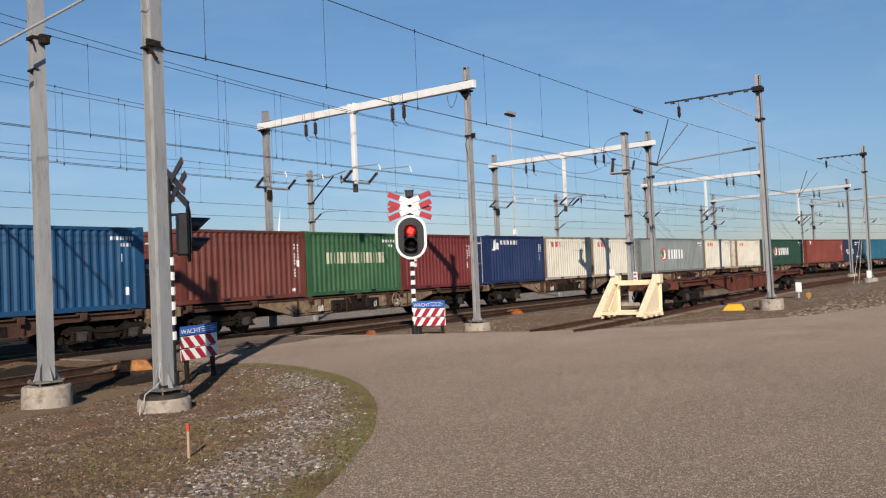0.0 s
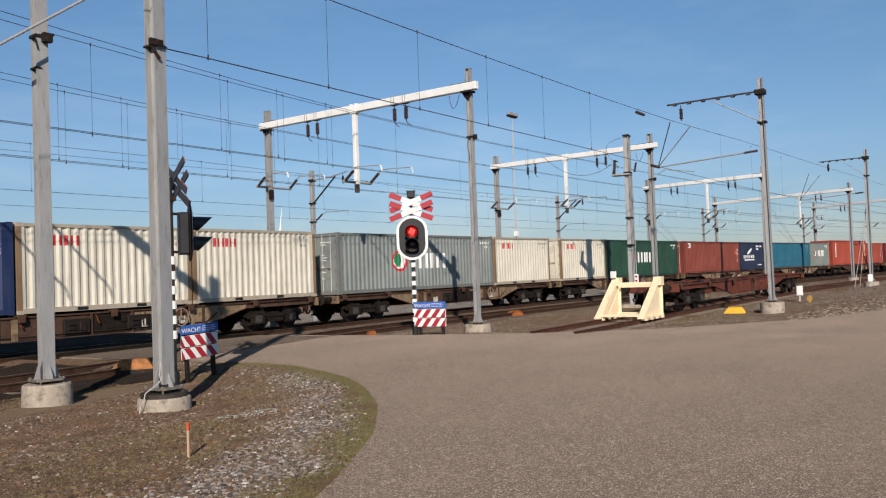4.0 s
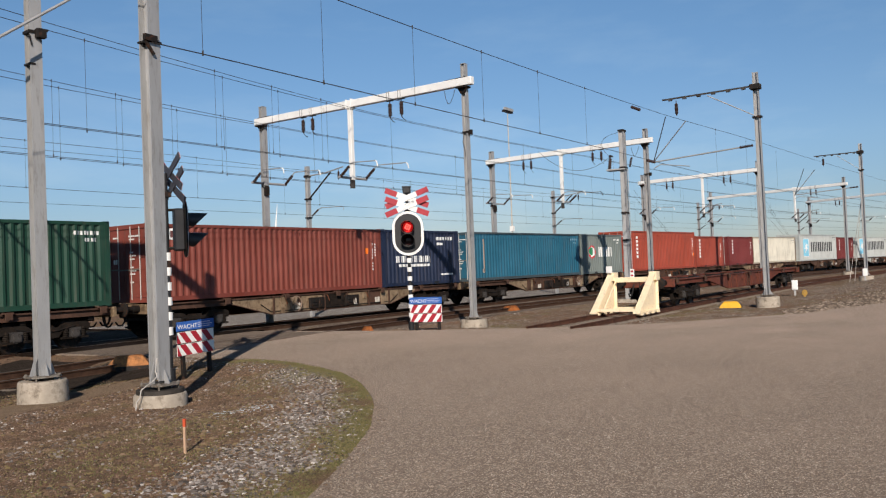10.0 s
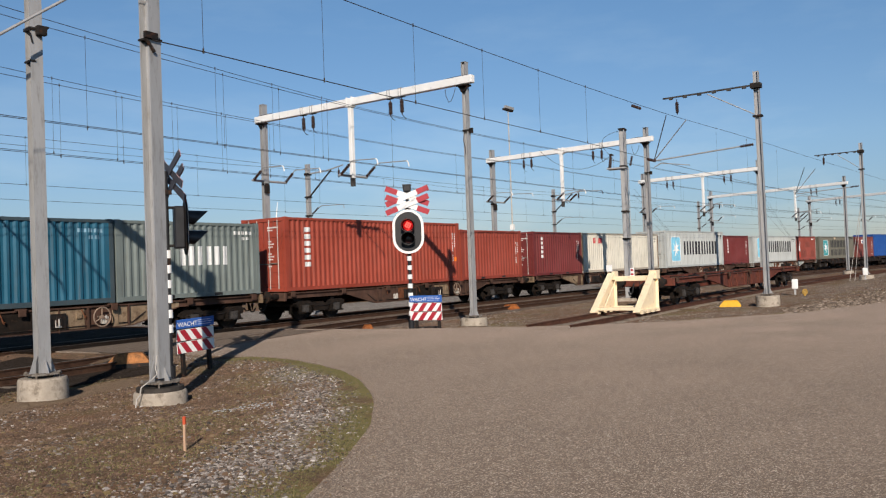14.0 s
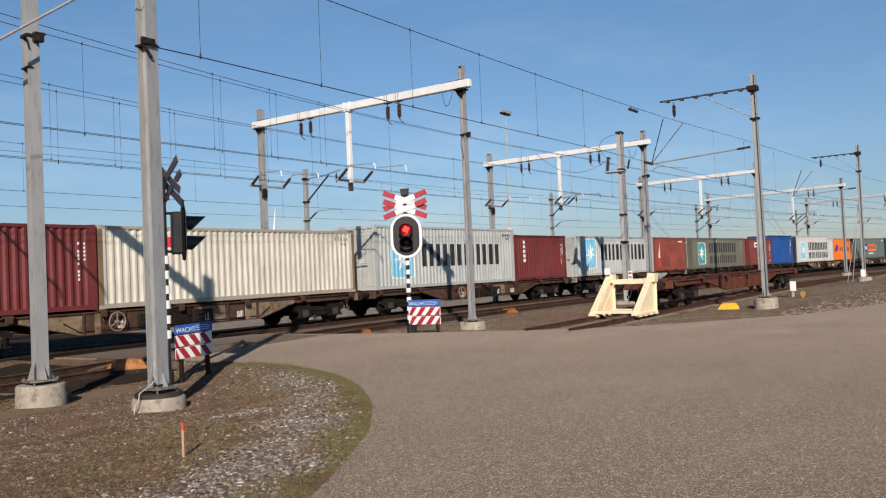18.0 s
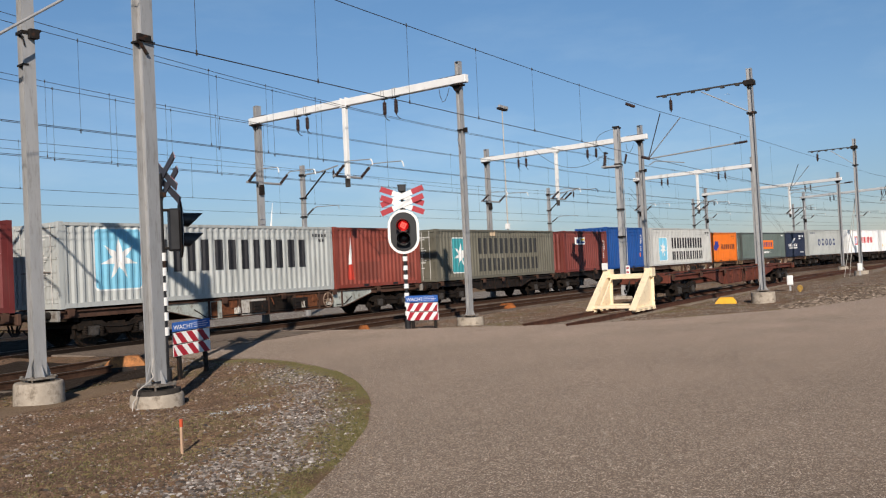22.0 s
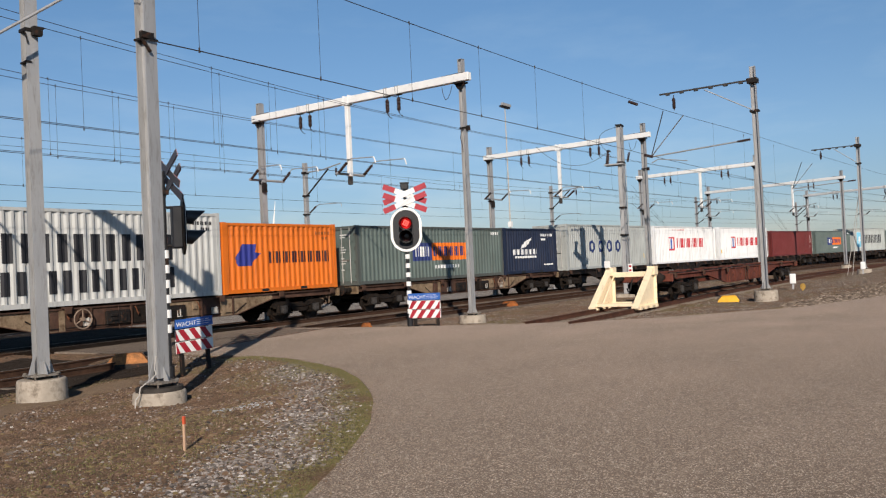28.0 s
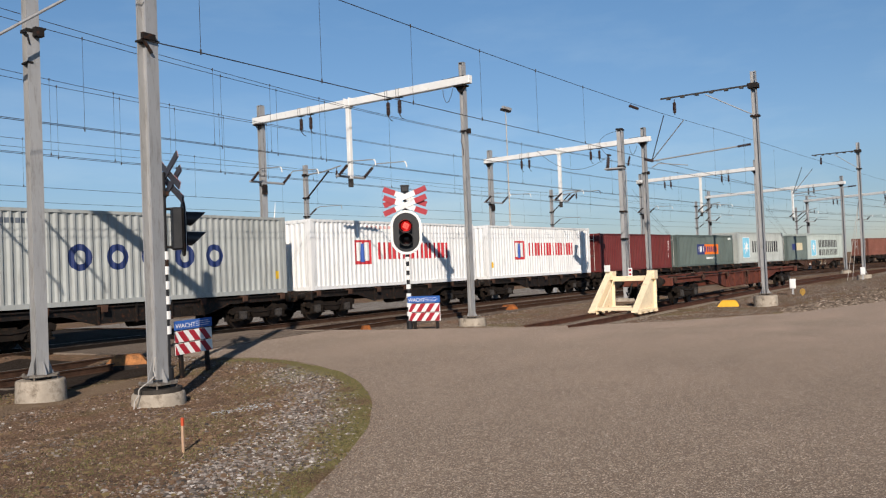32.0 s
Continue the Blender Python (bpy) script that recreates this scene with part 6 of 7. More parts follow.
LINE_GANTRY = "grey steel catenary gantry with a white beam over two tracks"
first_gantry = gantry((25.10, 14.95), (26.13, 25.70), -0.19, 8.39, 5.45, LINE_GANTRY, (3.10, 7.85), post=0.18, rise=0.12)
second_gantry = gantry((44.66, 15.22), (46.07, 25.68), -0.19, 8.47, 5.35, LINE_GANTRY, (2.95, 7.75), rise=0.02, over=(0.5, 0.3))
gantry((66.8, 14.1), (68.94, 23.9), -0.19, 8.5, 4.5, "distant catenary gantry with a white beam", (2.4, 7.4))
gantry((87.65, 10.75), (93.2, 24.75), -0.19, 8.45, 5.0, "distant catenary gantry with a white beam", (3.0, 8.6))
gantry((105.8, 4.6), (114.3, 18.1), -0.19, 8.5, 8.0, "distant catenary gantry with a white beam", (4.6, 11.6))
near_gantry = gantry((8.14, 13.24), (9.46, 23.55), -0.03, 7.71, 0, "tall grey catenary gantry on a round concrete base", (4.2, 8.4), True, post=0.2, over=(0.45, 0.45), brackets=False)
TALLER = 1.1
near_gantry.matrix_basis = pose(8.954, 14.564, -0.193) @ near_gantry.matrix_basis.to_3x3().to_4x4() @ Matrix.Scale(TALLER, 4)
# cable clutter and clamps on the front posts
for g, k in ((first_gantry, 0.18), (second_gantry, 0.225)):
    part("jumper_cable", made(path_tube, [(-k, 0.75, 8.2), (-k, 0.72, 7.95), (-k, 0.62, 7.72), (-k, 0.50, 7.75), (-k, 0.38, 7.95), (-k, 0.30, 8.18)], 0.010), M["copper"], g)
    part("clamp", B((-k / 2 - 0.02, k / 2 + 0.02, -k / 2 - 0.02, k / 2 + 0.02, 6.62, 6.68), (-0.04, 0.04, -k / 2 - 0.16, -k / 2 - 0.02, 6.55, 6.72)), M["dark"], g)
    part("cable_tail", made(path_tube, [(-k / 2 - 0.02, 0.02, 6.62), (-k / 2 - 0.06, 0.06, 6.3), (-k / 2 - 0.03, 0.0, 6.05), (-k / 2 - 0.02, 0.0, 5.8)], 0.010), M["copper"], g)
round_base(near_gantry, 0.37, -0.15, 0.34, (0, 0))
# fittings on the near post
part("clamp", B((-0.12, 0.12, -0.12, 0.12, 6.13, 6.18), (-0.02, 0.13, -0.22, -0.11, 6.05, 6.2)), M["dark"], near_gantry)
part("clamp", B((-0.115, -0.02, -0.115, 0.115, 5.60, 5.63)), M["dark"], near_gantry)
part("stay_rod", T(((-2.9, -0.55, 4.25), (1.5, -0.55, 7.52), 0.024)), M["zinc"], near_gantry, "slanting stay rod")
gi = near_gantry.matrix_basis.inverted()
part("drop_post", B((-0.25, -0.08, 5.27, 5.43, 6.58, 7.57)), M["white"], near_gantry, "white painted drop post", bevel=0.012)
part("bracket_tube", T((gi @ Vector((8.05, 20.45, 7.22)), gi @ Vector((9.7, 20.45, 7.22)), 0.05)), M["zinc"], near_gantry)
for dx in (0.0, -1.45):
    part("steady_arm", T((gi @ Vector((9.6 + dx, 20.45, 7.22)), gi @ Vector((8.45 + dx, 17.2, 6.6)), 0.028)), M["zinc"], near_gantry, "long grey arm over the near track")
    part("wire_hook", T((gi @ Vector((8.45 + dx, 17.2, 6.6)), gi @ Vector((8.42 + dx, 17.1, 6.38)), 0.022)), M["white"], near_gantry)
part("bracket", T(((-0.13, -0.13, 6.1), (-0.08, -0.12, 5.92), 0.012), ((0.08, -0.17, 6.12), (0.2, -0.1, 6.22), 0.02)), M["dark"], near_gantry)

anchor_mast = thing("anchor_mast", "tall galvanised steel mast on a round concrete base", "mast", pose(9.515, 12.0, -0.193, 0, 0, 2) @ Matrix.Scale(TALLER, 4))
bm = bmesh.new()
h_column(bm, 0, 0, 0.36, 9.3, 0.225, 0.22, 0.022)
part("post", bm, M["zinc"], anchor_mast)
round_base(anchor_mast, 0.385, -0.15, 0.235, (0, 0), 0.07)
part("base_collar", T(((0, 0, 0.15), (0, 0, 0.23), 0.36), seg=26), M["bitumen"], anchor_mast, "dark bitumen collar on the base")
part("clamp", B((-0.13, 0.13, -0.13, 0.13, 5.66, 5.69), (-0.22, 0.02, -0.17, -0.11, 5.66, 5.76)), M["dark"], anchor_mast)
part("bracket", T(((-0.2, -0.12, 5.68), (-0.04, -0.14, 5.46), 0.028), ((0.1, -0.08, 5.68), (0.32, 0.14, 5.70), 0.02)), M["dark"], anchor_mast)
part("earth_cable", made(path_tube, [(-0.78 * l - 0.62 * c, 0.62 * l - 0.78 * c, z) for l, c, z in ((0.04, 0.15, 0.72), (0.07, 0.17, 0.52), (0.05, 0.18, 0.44), (0.12, 0.22, 0.37), (0.20, 0.31, 0.33), (0.29, 0.36, 0.27), (0.31, 0.37, 0.16), (0.36, 0.40, 0.10), (0.38, 0.42, -0.06))], 0.009), M["cable"], anchor_mast, "pale earth cable")


def arm_mast(at, turn, label, reach=4.1, rake=0.0):
    """A single mast with a raked arm over the siding."""
    g = thing("catenary_mast", label, "mast", pose(*at, 0, -rake, 0, turn), "single masts beside the siding")
    bm = bmesh.new()
    h_column(bm, 0, 0, 0.2, 9.62, 0.21, 0.21)
    part("post", bm, M["zinc"], g)
    round_base(g, 0.45, -0.5, 0.24, (0, 0))
    bm = B((-0.24, -0.15, -0.25, reach, 8.99, 9.05))
    for i in range(6):
        box(bm, -0.26, -0.14, reach * (i + 0.6) / 6.3, reach * (i + 0.6) / 6.3 + 0.16, 8.93, 8.99)
    part("arm", bm, M["axlebox"], g)
    part("arm_plate", B((-0.28, 0.14, -0.2, 0.2, 8.9, 9.10)), M["dark"], g)
    part("insulator", shared("insulator", insulator_mesh), None, g, at=pose(-0.21, reach - 0.62, 8.8))
    part("stay", T(((-0.21, reach * 0.5, 8.92), (-0.16, 0.0, 7.75), 0.022)), M["zinc"], g)
    part("clamp", B((-0.15, 0.15, -0.18, 0.18, 7.70, 7.78)), M["dark"], g)
    bm = bmesh.new()
    rod_insulator(bm, (-0.16, 0.2, 6.56), (-0.16, 0.75, 6.53))
    part("insulator", bm, M["ceramic"], g)
    part("bracket_tube", T(((-0.16, 0.75, 6.53), (-0.16, 4.55, 6.33), 0.032)), M["zinc"], g)
    part("stay_wire", T(((-0.16, 4.5, 6.34), (-0.9, 3.6, 8.15), 0.022), ((-0.16, 4.5, 6.34), (0.9, 3.3, 8.15), 0.022)), M["copper"], g)
    part("steady_arm", T(((-0.16, 4.5, 6.05), (-0.16, 4.2, 6.2), 0.022), ((-0.16, 4.2, 6.2), (-0.16, 2.9, 5.98), 0.02)), M["zinc"], g)
    return g


arm_mast((36.6, 7.57), -1.5, "single grey catenary mast with a slender arm over the siding", 3.95, 0.45)
stayed_mast = arm_mast((66.0, 6.93), -5, "distant grey catenary mast with an arm over the siding", 3.05)
for y in (0.85, 1.2):
    part("guy_wire", T(((0, 0.1, 5.6), (0.25, y, -0.35), 0.018), seg=6), M["cable"], stayed_mast, "pale guy wire")
arm_mast((92.0, 3.2), -8, "far grey catenary mast with an arm", 3.05)

# twin mast behind the buffer stop, with the weights' yoke
twin = thing("twin_mast", "grey twin-column anchor mast with switch gear", "mast", pose(42.2, 15.62, -0.193, 0, 0, 8) @ Matrix.Scale(1.10, 4))
for x in (-0.20, 0.10):
    bm = bmesh.new()
    h_column(bm, x, 0, 0.1, 8.2, 0.19, 0.24)
    part("post", bm, M["zinc"], twin)
part("concrete_base", B((-0.7, 0.6, -0.45, 0.45, -0.5, 0.15)), M["concrete"], twin, bevel=0.05)
for z in (8.12, 6.35, 4.2, 2.9):
    part("tie_plate", B((-0.32, 0.22, -0.15, 0.15, z, z + 0.08)), M["dark"], twin)
part("bracket", B((-0.4, 0.25, -0.16, 0.75, 6.28, 6.34)), M["zinc"], twin)
for p, q in (((-0.25, 0.66, 6.34), (-0.25, 0.56, 7.0)), ((0.02, 0.66, 6.34), (0.02, 0.60, 6.9)), ((-0.1, -0.32, 6.4), (-0.1, -0.42, 6.85))):
    part("insulator", made(rod_insulator, p, q), M["ceramic"], twin)
part("switch_arm", B((-0.32, 0.1, 0.50, 0.62, 6.96, 7.02)), M["dark"], twin)
part("switch_rod", T(((-0.02, -0.2, 1.2), (-0.02, -0.2, 6.3), 0.018)), M["zinc"], twin)
loop = lambda a, b, c, n: [tuple(Vector(a) * (1 - k) ** 2 + Vector(b) * 2 * k * (1 - k) + Vector(c) * k * k) for k in (i / n for i in range(n + 1))]
part("jumper_cable", made(path_tube, loop((-0.1, 0.62, 6.95), (-0.9, 2.2, 5.6), (-1.9, 3.6, 7.3), 10), 0.009), M["copper"], twin)
part("jumper_cable", made(path_tube, loop((-0.1, 0.15, 8.1), (-0.3, 1.5, 7.9), (-0.1, 0.62, 6.95), 8), 0.009), M["copper"], twin)


def rear_mast(s, off, label):
    """A mast with a hinged arm beyond the far tracks."""
    x, y, a = on_line(s, off)
    g = thing("cantilever_mast", label, "mast", pose(x, y, 0, 0, 0, a), "masts beyond the train")
    bm = bmesh.new()
    h_column(bm, 0, 0, -1.3, 9.1, 0.25, 0.25)
    part("post", bm, M["zinc"], g)
    part("arm", T(((0, -0.1, 8.45), (0, -1.6, 8.5), 0.05), ((0, -1.6, 8.5), (0, -3.2, 8.75), 0.045)), M["zinc"], g)
    part("strut", T(((0, -0.1, 6.9), (0, -2.1, 8.5), 0.055)), M["dark"], g)
    for z0, z1 in ((8.36, 8.50), (6.85, 6.95), (5.62, 5.70)):
        part("clamp", B((-0.17, 0.17, -0.19, 0.19, z0, z1)), M["dark"], g)
    part("insulator", shared("insulator", insulator_mesh), None, g, at=pose(0, -2.8, 8.5))
    bm = bmesh.new()
    rod_insulator(bm, (0, -0.3, 5.75), (0, -0.9, 6.15))
    part("insulator", bm, M["ceramic"], g)
    part("steady_arm", T(((0, -0.9, 6.15), (0, -1.2, 6.25), 0.03), ((0, -1.2, 6.25), (0, -3.1, 6.2), 0.025), ((0, -3.1, 6.2), (0, -3.15, 5.95), 0.02)), M["zinc"], g)
    return g


for s in (41.4, 73.2, 106.0, 138.0):
    rear_mast(s, 14.5, "grey catenary mast with a hinged arm beyond the train")

# tall floodlight mast far behind
flood = thing("floodlight_mast", "tall thin floodlight mast far behind the tracks", "floodlight", pose(225.5, 119.5, -0.2))
bm = bmesh.new()
tube(bm, (0, 0, 0), (0, 0, 49), 0.25, 12, 0.15)
part("pole", bm, M["boxwhite"], flood)
part("head_frame", B((-2.6, 2.6, -0.5, 0.5, 48.8, 49.4)), M["dark"], flood)
for i in range(5):
    part("lamp", B((-2.5 + i * 1.1, -1.9 + i * 1.1, -0.8, 0.0, 49.3, 50.1)), M["zinc"], flood)
part("cable_box", B((-0.55, 0.55, -0.55, 0.55, 12.6, 14.2)), M["white"], flood)

# a wind turbine on the horizon
turbine = thing("wind_turbine", "white wind turbine standing far off", "turbine", pose(645, 626, 0))
bm = bmesh.new()
tube(bm, (0, 0, 0), (0, 0, 50), 2.2, 12, 1.2)
part("tower", bm, M["white"], turbine)
part("nacelle", B((-1.5, 1.5, -4, 3, 49.5, 52.5)), M["white"], turbine, bevel=0.3)
for k in (8, 128, 248):
    a = radians(k)
    bm = bmesh.new()
    tube(bm, (0, -4.5, 51), (26 * math.sin(a), -4.5, 51 + 26 * math.cos(a)), 1.1, 6, 0.2)
    part("blade", bm, M["white"], turbine)


# ---- wires ----
def wire_thing(name, label, runs, droppers, r=0.009):
    """runs: lists of points, each one wire; droppers: pairs of points."""
    g = thing(name, label, "overhead wire", pose(0, 0, 0), kind="structure")
    for pts in runs:
        part("wire", made(path_tube, pts, r, 5), M["copper"], g)
    if droppers:
        bm = bmesh.new()
        for a, b in droppers:
            tube(bm, a, b, 0.0045, 4)
            tube(bm, (b[0], b[1], b[2] - 0.03), (b[0], b[1], b[2] + 0.06), 0.018, 6)
            tube(bm, (a[0], a[1], a[2] - 0.04), (a[0], a[1], a[2] + 0.05), 0.016, 6)
        part("dropper", bm, M["copper"], g)
    return g


def wire_z(stations, heights, sag, s):
    """Height of a wire that hangs between supports of the given heights."""
    for a, b, p, q in zip(stations, stations[1:], heights, heights[1:]):
        if s <= b:
            k = (s - a) / (b - a)
            return p + (q - p) * k - sag * 4 * k * (1 - k)
    return heights[-1]


def messenger(line_off, stations, z, sag):
    """A carrying wire that hangs between its supports, as points along the line."""
    heights = z if isinstance(z, list) else [z] * len(stations)
    pts = []
    for a, b in zip(stations, stations[1:]):
        n = max(4, int((b - a) / 3))
        for i in range(n):
            s = a + (b - a) * i / n
            x, y, _ = on_line(s, line_off(s))
            pts.append((x, y, wire_z(stations, heights, sag, s)))
    x, y, _ = on_line(stations[-1], line_off(stations[-1]))
    return pts + [(x, y, heights[-1])]


def hang(line_off, places, stations, z, sag, zb):
    heights = z if isinstance(z, list) else [z] * len(stations)
    out = []
    for s in places:
        x, y, _ = on_line(s, line_off(s))
        out.append(((x, y, wire_z(stations, heights, sag, s)), (x, y, zb)))
    return out


FAR = [-12, 9.4, 25.6, 45.3, 68, 91, 112, 135, 160, 200]
for off, high, low, zb, first, gap, nm in ((-4.15, 8.74, 8.55, 6.0, (18.0, 18.4), 2.45, "near"), (0.0, 8.42, 8.20, 5.86, (15.2, 15.5), 2.25, "train")):
    at_a, at_b = (lambda s, off=off: off), (lambda s, off=off: off + 0.1)
    con_a, con_b = (lambda s, off=off: off + 0.08), (lambda s, off=off: off - 0.1)
    far = off + 12.2 if off < 0 else 7.92
    ha, hb = [high, high] + [far] * (len(FAR) - 2), [low, low] + [far - 0.02] * (len(FAR) - 2)
    near_places = [[p for p in (f + gap * i for i in range(-9, 8)) if (13.5 if nm == "train" else 17.5) < p < 25] for f in first]
    if nm == "near":
        near_places[1].append(13.6)
    rest = [27.0 + 5.4 * i for i in range(16)]
    wire_thing("overhead_wires", "dark overhead contact and carrying wires over the %s track" % nm,
               [messenger(at_a, FAR, ha, 0.07), messenger(at_b, FAR, hb, 0.07), messenger(con_a, FAR, zb, 0.0), messenger(con_b, FAR, zb - 0.07, 0.0)],
               hang(at_a, near_places[0] + rest, FAR, ha, 0.07, zb) + hang(at_b, near_places[1], FAR, hb, 0.07, zb - 0.07))
far_off = lambda s: 11.0
mid_off = lambda s: 6.3
OUTER, MIDDLE = [-12, 41.4, 73.2, 106, 138, 200], [-12, 25, 60, 95, 130, 200]
wire_thing("overhead_wires", "thin overhead wires over the far tracks", [messenger(far_off, OUTER, 8.2, 0.35), messenger(far_off, [-12, 200], 5.5, 0)], hang(far_off, [9.0 * i for i in range(13)], OUTER, 8.2, 0.35, 5.5))
wire_thing("overhead_wires", "thin overhead wires over the second track", [messenger(mid_off, MIDDLE, 7.45, 0.1), messenger(mid_off, [-12, 200], 5.6, 0)], hang(mid_off, [2 + 8.0 * i for i in range(14)], MIDDLE, 7.45, 0.1, 5.6))


def siding_pt(s, z):
    x, y, _ = on_line(s, -12.2 + 0.030 * (s - 24))
    return (x, y, z)


STAYS = [[(68.9, 24.7, 7.95 - d), (91.0 + d, 25.0, 0.0)] for d in (0.0, 0.5, 1.6)] + [[(92.4, 19.0, 7.95 - d), (119.5 + d, 19.0, 0.0)] for d in (0.0, 0.5, 1.6)]
run1 = [(0.0, 10.4, 7.6)] + [siding_pt(s, 7.74 + 0.0255 * (s - 13.4)) for s in range(12, 37, 3)] + [siding_pt(s, z) for s, z in ((37, 8.34), (42, 8.5), (48, 8.7), (55, 8.85), (66, 8.95), (93, 8.9), (130, 8.9))]
run2 = [(8.85, 11.1, 5.76)] + [siding_pt(s, 5.80 + 0.0175 * (s - 9.1)) for s in (10, 15, 20, 25)] + [siding_pt(s, 6.13) for s in (30, 36, 50, 66, 92, 130)]
wire_thing("overhead_wires", "dark overhead wires over the siding", [run1, run2, *STAYS], [(siding_pt(s, 7.74 + 0.0255 * (s - 13.4)), siding_pt(s, 5.80 + 0.0175 * (s - 9.1))) for s in (10.0, 13.3, 16.85, 20.4, 24.1, 28.0)] + [(siding_pt(s, 8.6), siding_pt(s, 6.13)) for s in (45, 51, 58)], 0.0105)
for s, z in ((33.3, 8.12), (34.9, 6.1)):
    x, y, a = on_line(s, -12.2 + 0.030 * (s - 24))
    bm = bmesh.new()
    rod_insulator(bm, (-0.45, 0, 0), (0.45, 0, 0))
    ob = new("wire_insulator", finish(bm, "wire_insulator", M["ceramic"]))
    ob.matrix_basis = pose(x, y, z, 0, 0, a)
    tagged(ob, "dark insulator in the siding wire", "insulator", "wire insulators")


# ---- crossing signals ----
def letters(text, size, material, name="lettering"):
    cu = bpy.data.curves.new(name, "FONT")
    cu.body, cu.size, cu.extrude = text, size, 0.002
    tmp = bpy.data.objects.new(name, cu)
    me = bpy.data.meshes.new_from_object(tmp)
    bpy.data.objects.remove(tmp)
    me.materials.append(material)
    return me


def plank(length, wide, angle, z, y, parent):
    """One plank of the cross: white with red ends, set at an angle."""
    m = pose(0, y, z, 0, angle, 0)
    p = part("cross_plank", B((-length / 2, length / 2, -0.008, 0.012, -wide / 2, wide / 2)), M["sign_back"], parent, "plank with white front, red ends and grey back", bevel=0.003, at=m)
    part("white_front", B((-length / 2 + 0.004, length / 2 - 0.004, -0.0125, -0.009, -wide / 2 + 0.004, wide / 2 - 0.004)), M["white"], p)
    for s in (-1, 1):
        e = length / 2
        x0, x1 = sorted((s * (e - length * 0.27), s * (e + 0.002)))
        part("red_end", B((x0, x1, -0.0165, -0.0135, -wide / 2 - 0.001, wide / 2 + 0.001)), M["red"], p)
    return p


def crossing_signal(at, turn, label, bell=True, head=None, bands=(0.42, 0.30, 0.15, 7), visor=0.38, wide=21, length=1.5, board_size=1.0):
    """Pole in black and white bands, oval backing board with two lamps, double cross above; it faces local -y."""
    g = thing("crossing_signal", label, "crossing signal", pose(*at, 0, 0, turn), "crossing signals")
    part("pole", T(((0, 0, -0.2), (0, 0, 4.62 if bell else 4.35), 0.055), seg=14), M["black"], g, "black pole")
    low, pitch, tall, many = bands
    hung = head or pose(0, 0, 0)
    for i in range(many):
        part("white_band", T(((0, 0, low + i * pitch), (0, 0, low + tall + i * pitch), 0.08), seg=14), M["white"], g)
    part("pole_foot", T(((0, 0, -0.2), (0, 0, 0.28), 0.10), seg=14), M["black"], g)
    # oval board
    def oval(w, h, y0, y1):
        bm = bmesh.new()
        r = w / 2
        pts = [(r * math.cos(math.pi * i / 14), h / 2 - r + r * math.sin(math.pi * i / 14)) for i in range(15)] + [(-r * math.cos(math.pi * i / 14), -h / 2 + r - r * math.sin(math.pi * i / 14)) for i in range(15)]
        prism(bm, pts, "y", y0, y1)
        return bm
    zc, hr = 3.18, board_size ** 2
    part("rim", oval(1.03 * board_size, 1.46 * board_size, -0.141, -0.134), M["white"], g, "white rim of the backing board", at=hung @ pose(0, 0, zc))
    part("board_back", oval(1.035 * board_size, 1.465 * board_size, -0.133, -0.10), M["dark"], g, "dark back of the board", at=hung @ pose(0, 0, zc))
    board = part("backing_board", oval(0.86 * board_size, 1.29 * board_size, -0.155, -0.138), M["black"], g, "matt black oval backing board", at=hung @ pose(0, 0, zc))
    part("lamp_housing", B((-0.22, 0.22, -0.098, 0.12, -0.46, 0.42)), M["black"], g, bevel=0.03, at=hung @ pose(0, 0, zc))
    part("mounting", B((-0.06, 0.06, -0.05, 0.05, 2.3, 2.55)), M["dark"], g)
    part("mounting", B((-0.09, 0.09, -0.10, 0.08, 3.85, 3.95)), M["dark"], g)
    if head:
        end = head.translation
        part("head_bracket", T(((0, 0, 3.58), (end.x, end.y, 3.58), 0.03), ((0, 0, 2.78), (end.x, end.y, 2.78), 0.03)), M["dark"], g)
    for dz, on in ((0.20, bell), (-0.22, False)):
        bm = bmesh.new()
        lathe(bm, [(0.172, -0.155), (0.166, -0.18), (0.115, -0.20), (0.04, -0.205)], 24, axis="y")
        part("lamp_lens", bm, M["lamp_on"] if on else M["lens_off"], board, "lit red lens" if on else "dark lens", smooth=True, at=pose(0, 0, dz))
        if on:
            bm = bmesh.new()
            for i in range(9):
                a, d = 2 * math.pi * i / 8 + 0.3, (0.088, 0.066)[i % 2] * (i < 8)
                lathe(bm, [(0.034, -0.2), (0.028, -0.212), (0.004, -0.217)], 10, (d * math.cos(a), 0, d * math.sin(a) + 0.01), axis="y")
            part("lamp_glow", bm, M["lamp_core"], board, "bright middle of the lit lens", at=pose(0, 0, dz))
        bm = bmesh.new()
        k = 20
        rings = []
        for i in range(k + 1):
            a = radians(-90 + 360 * i / k)
            reach = visor * 1.12 + visor * 0.60 * math.sin(a)
            rings.append([bm.verts.new((0.20 * hr * math.cos(a), -0.15, 0.20 * hr * math.sin(a))), bm.verts.new((0.215 * hr * math.cos(a), -0.15 - reach, 0.205 * hr * math.sin(a) - 0.02)),
                          bm.verts.new((0.225 * hr * math.cos(a), -0.15 - reach, 0.215 * hr * math.sin(a) - 0.02)), bm.verts.new((0.212 * hr * math.cos(a), -0.15, 0.212 * hr * math.sin(a)))])
        for a, b in zip(rings, rings[1:]):
            for i in range(4):
                bm.faces.new((a[i], b[i], b[(i + 1) % 4], a[(i + 1) % 4]))
        part("hood", bm, M["hood"], board, "long dark hood", smooth=True, at=pose(0, 0, dz))
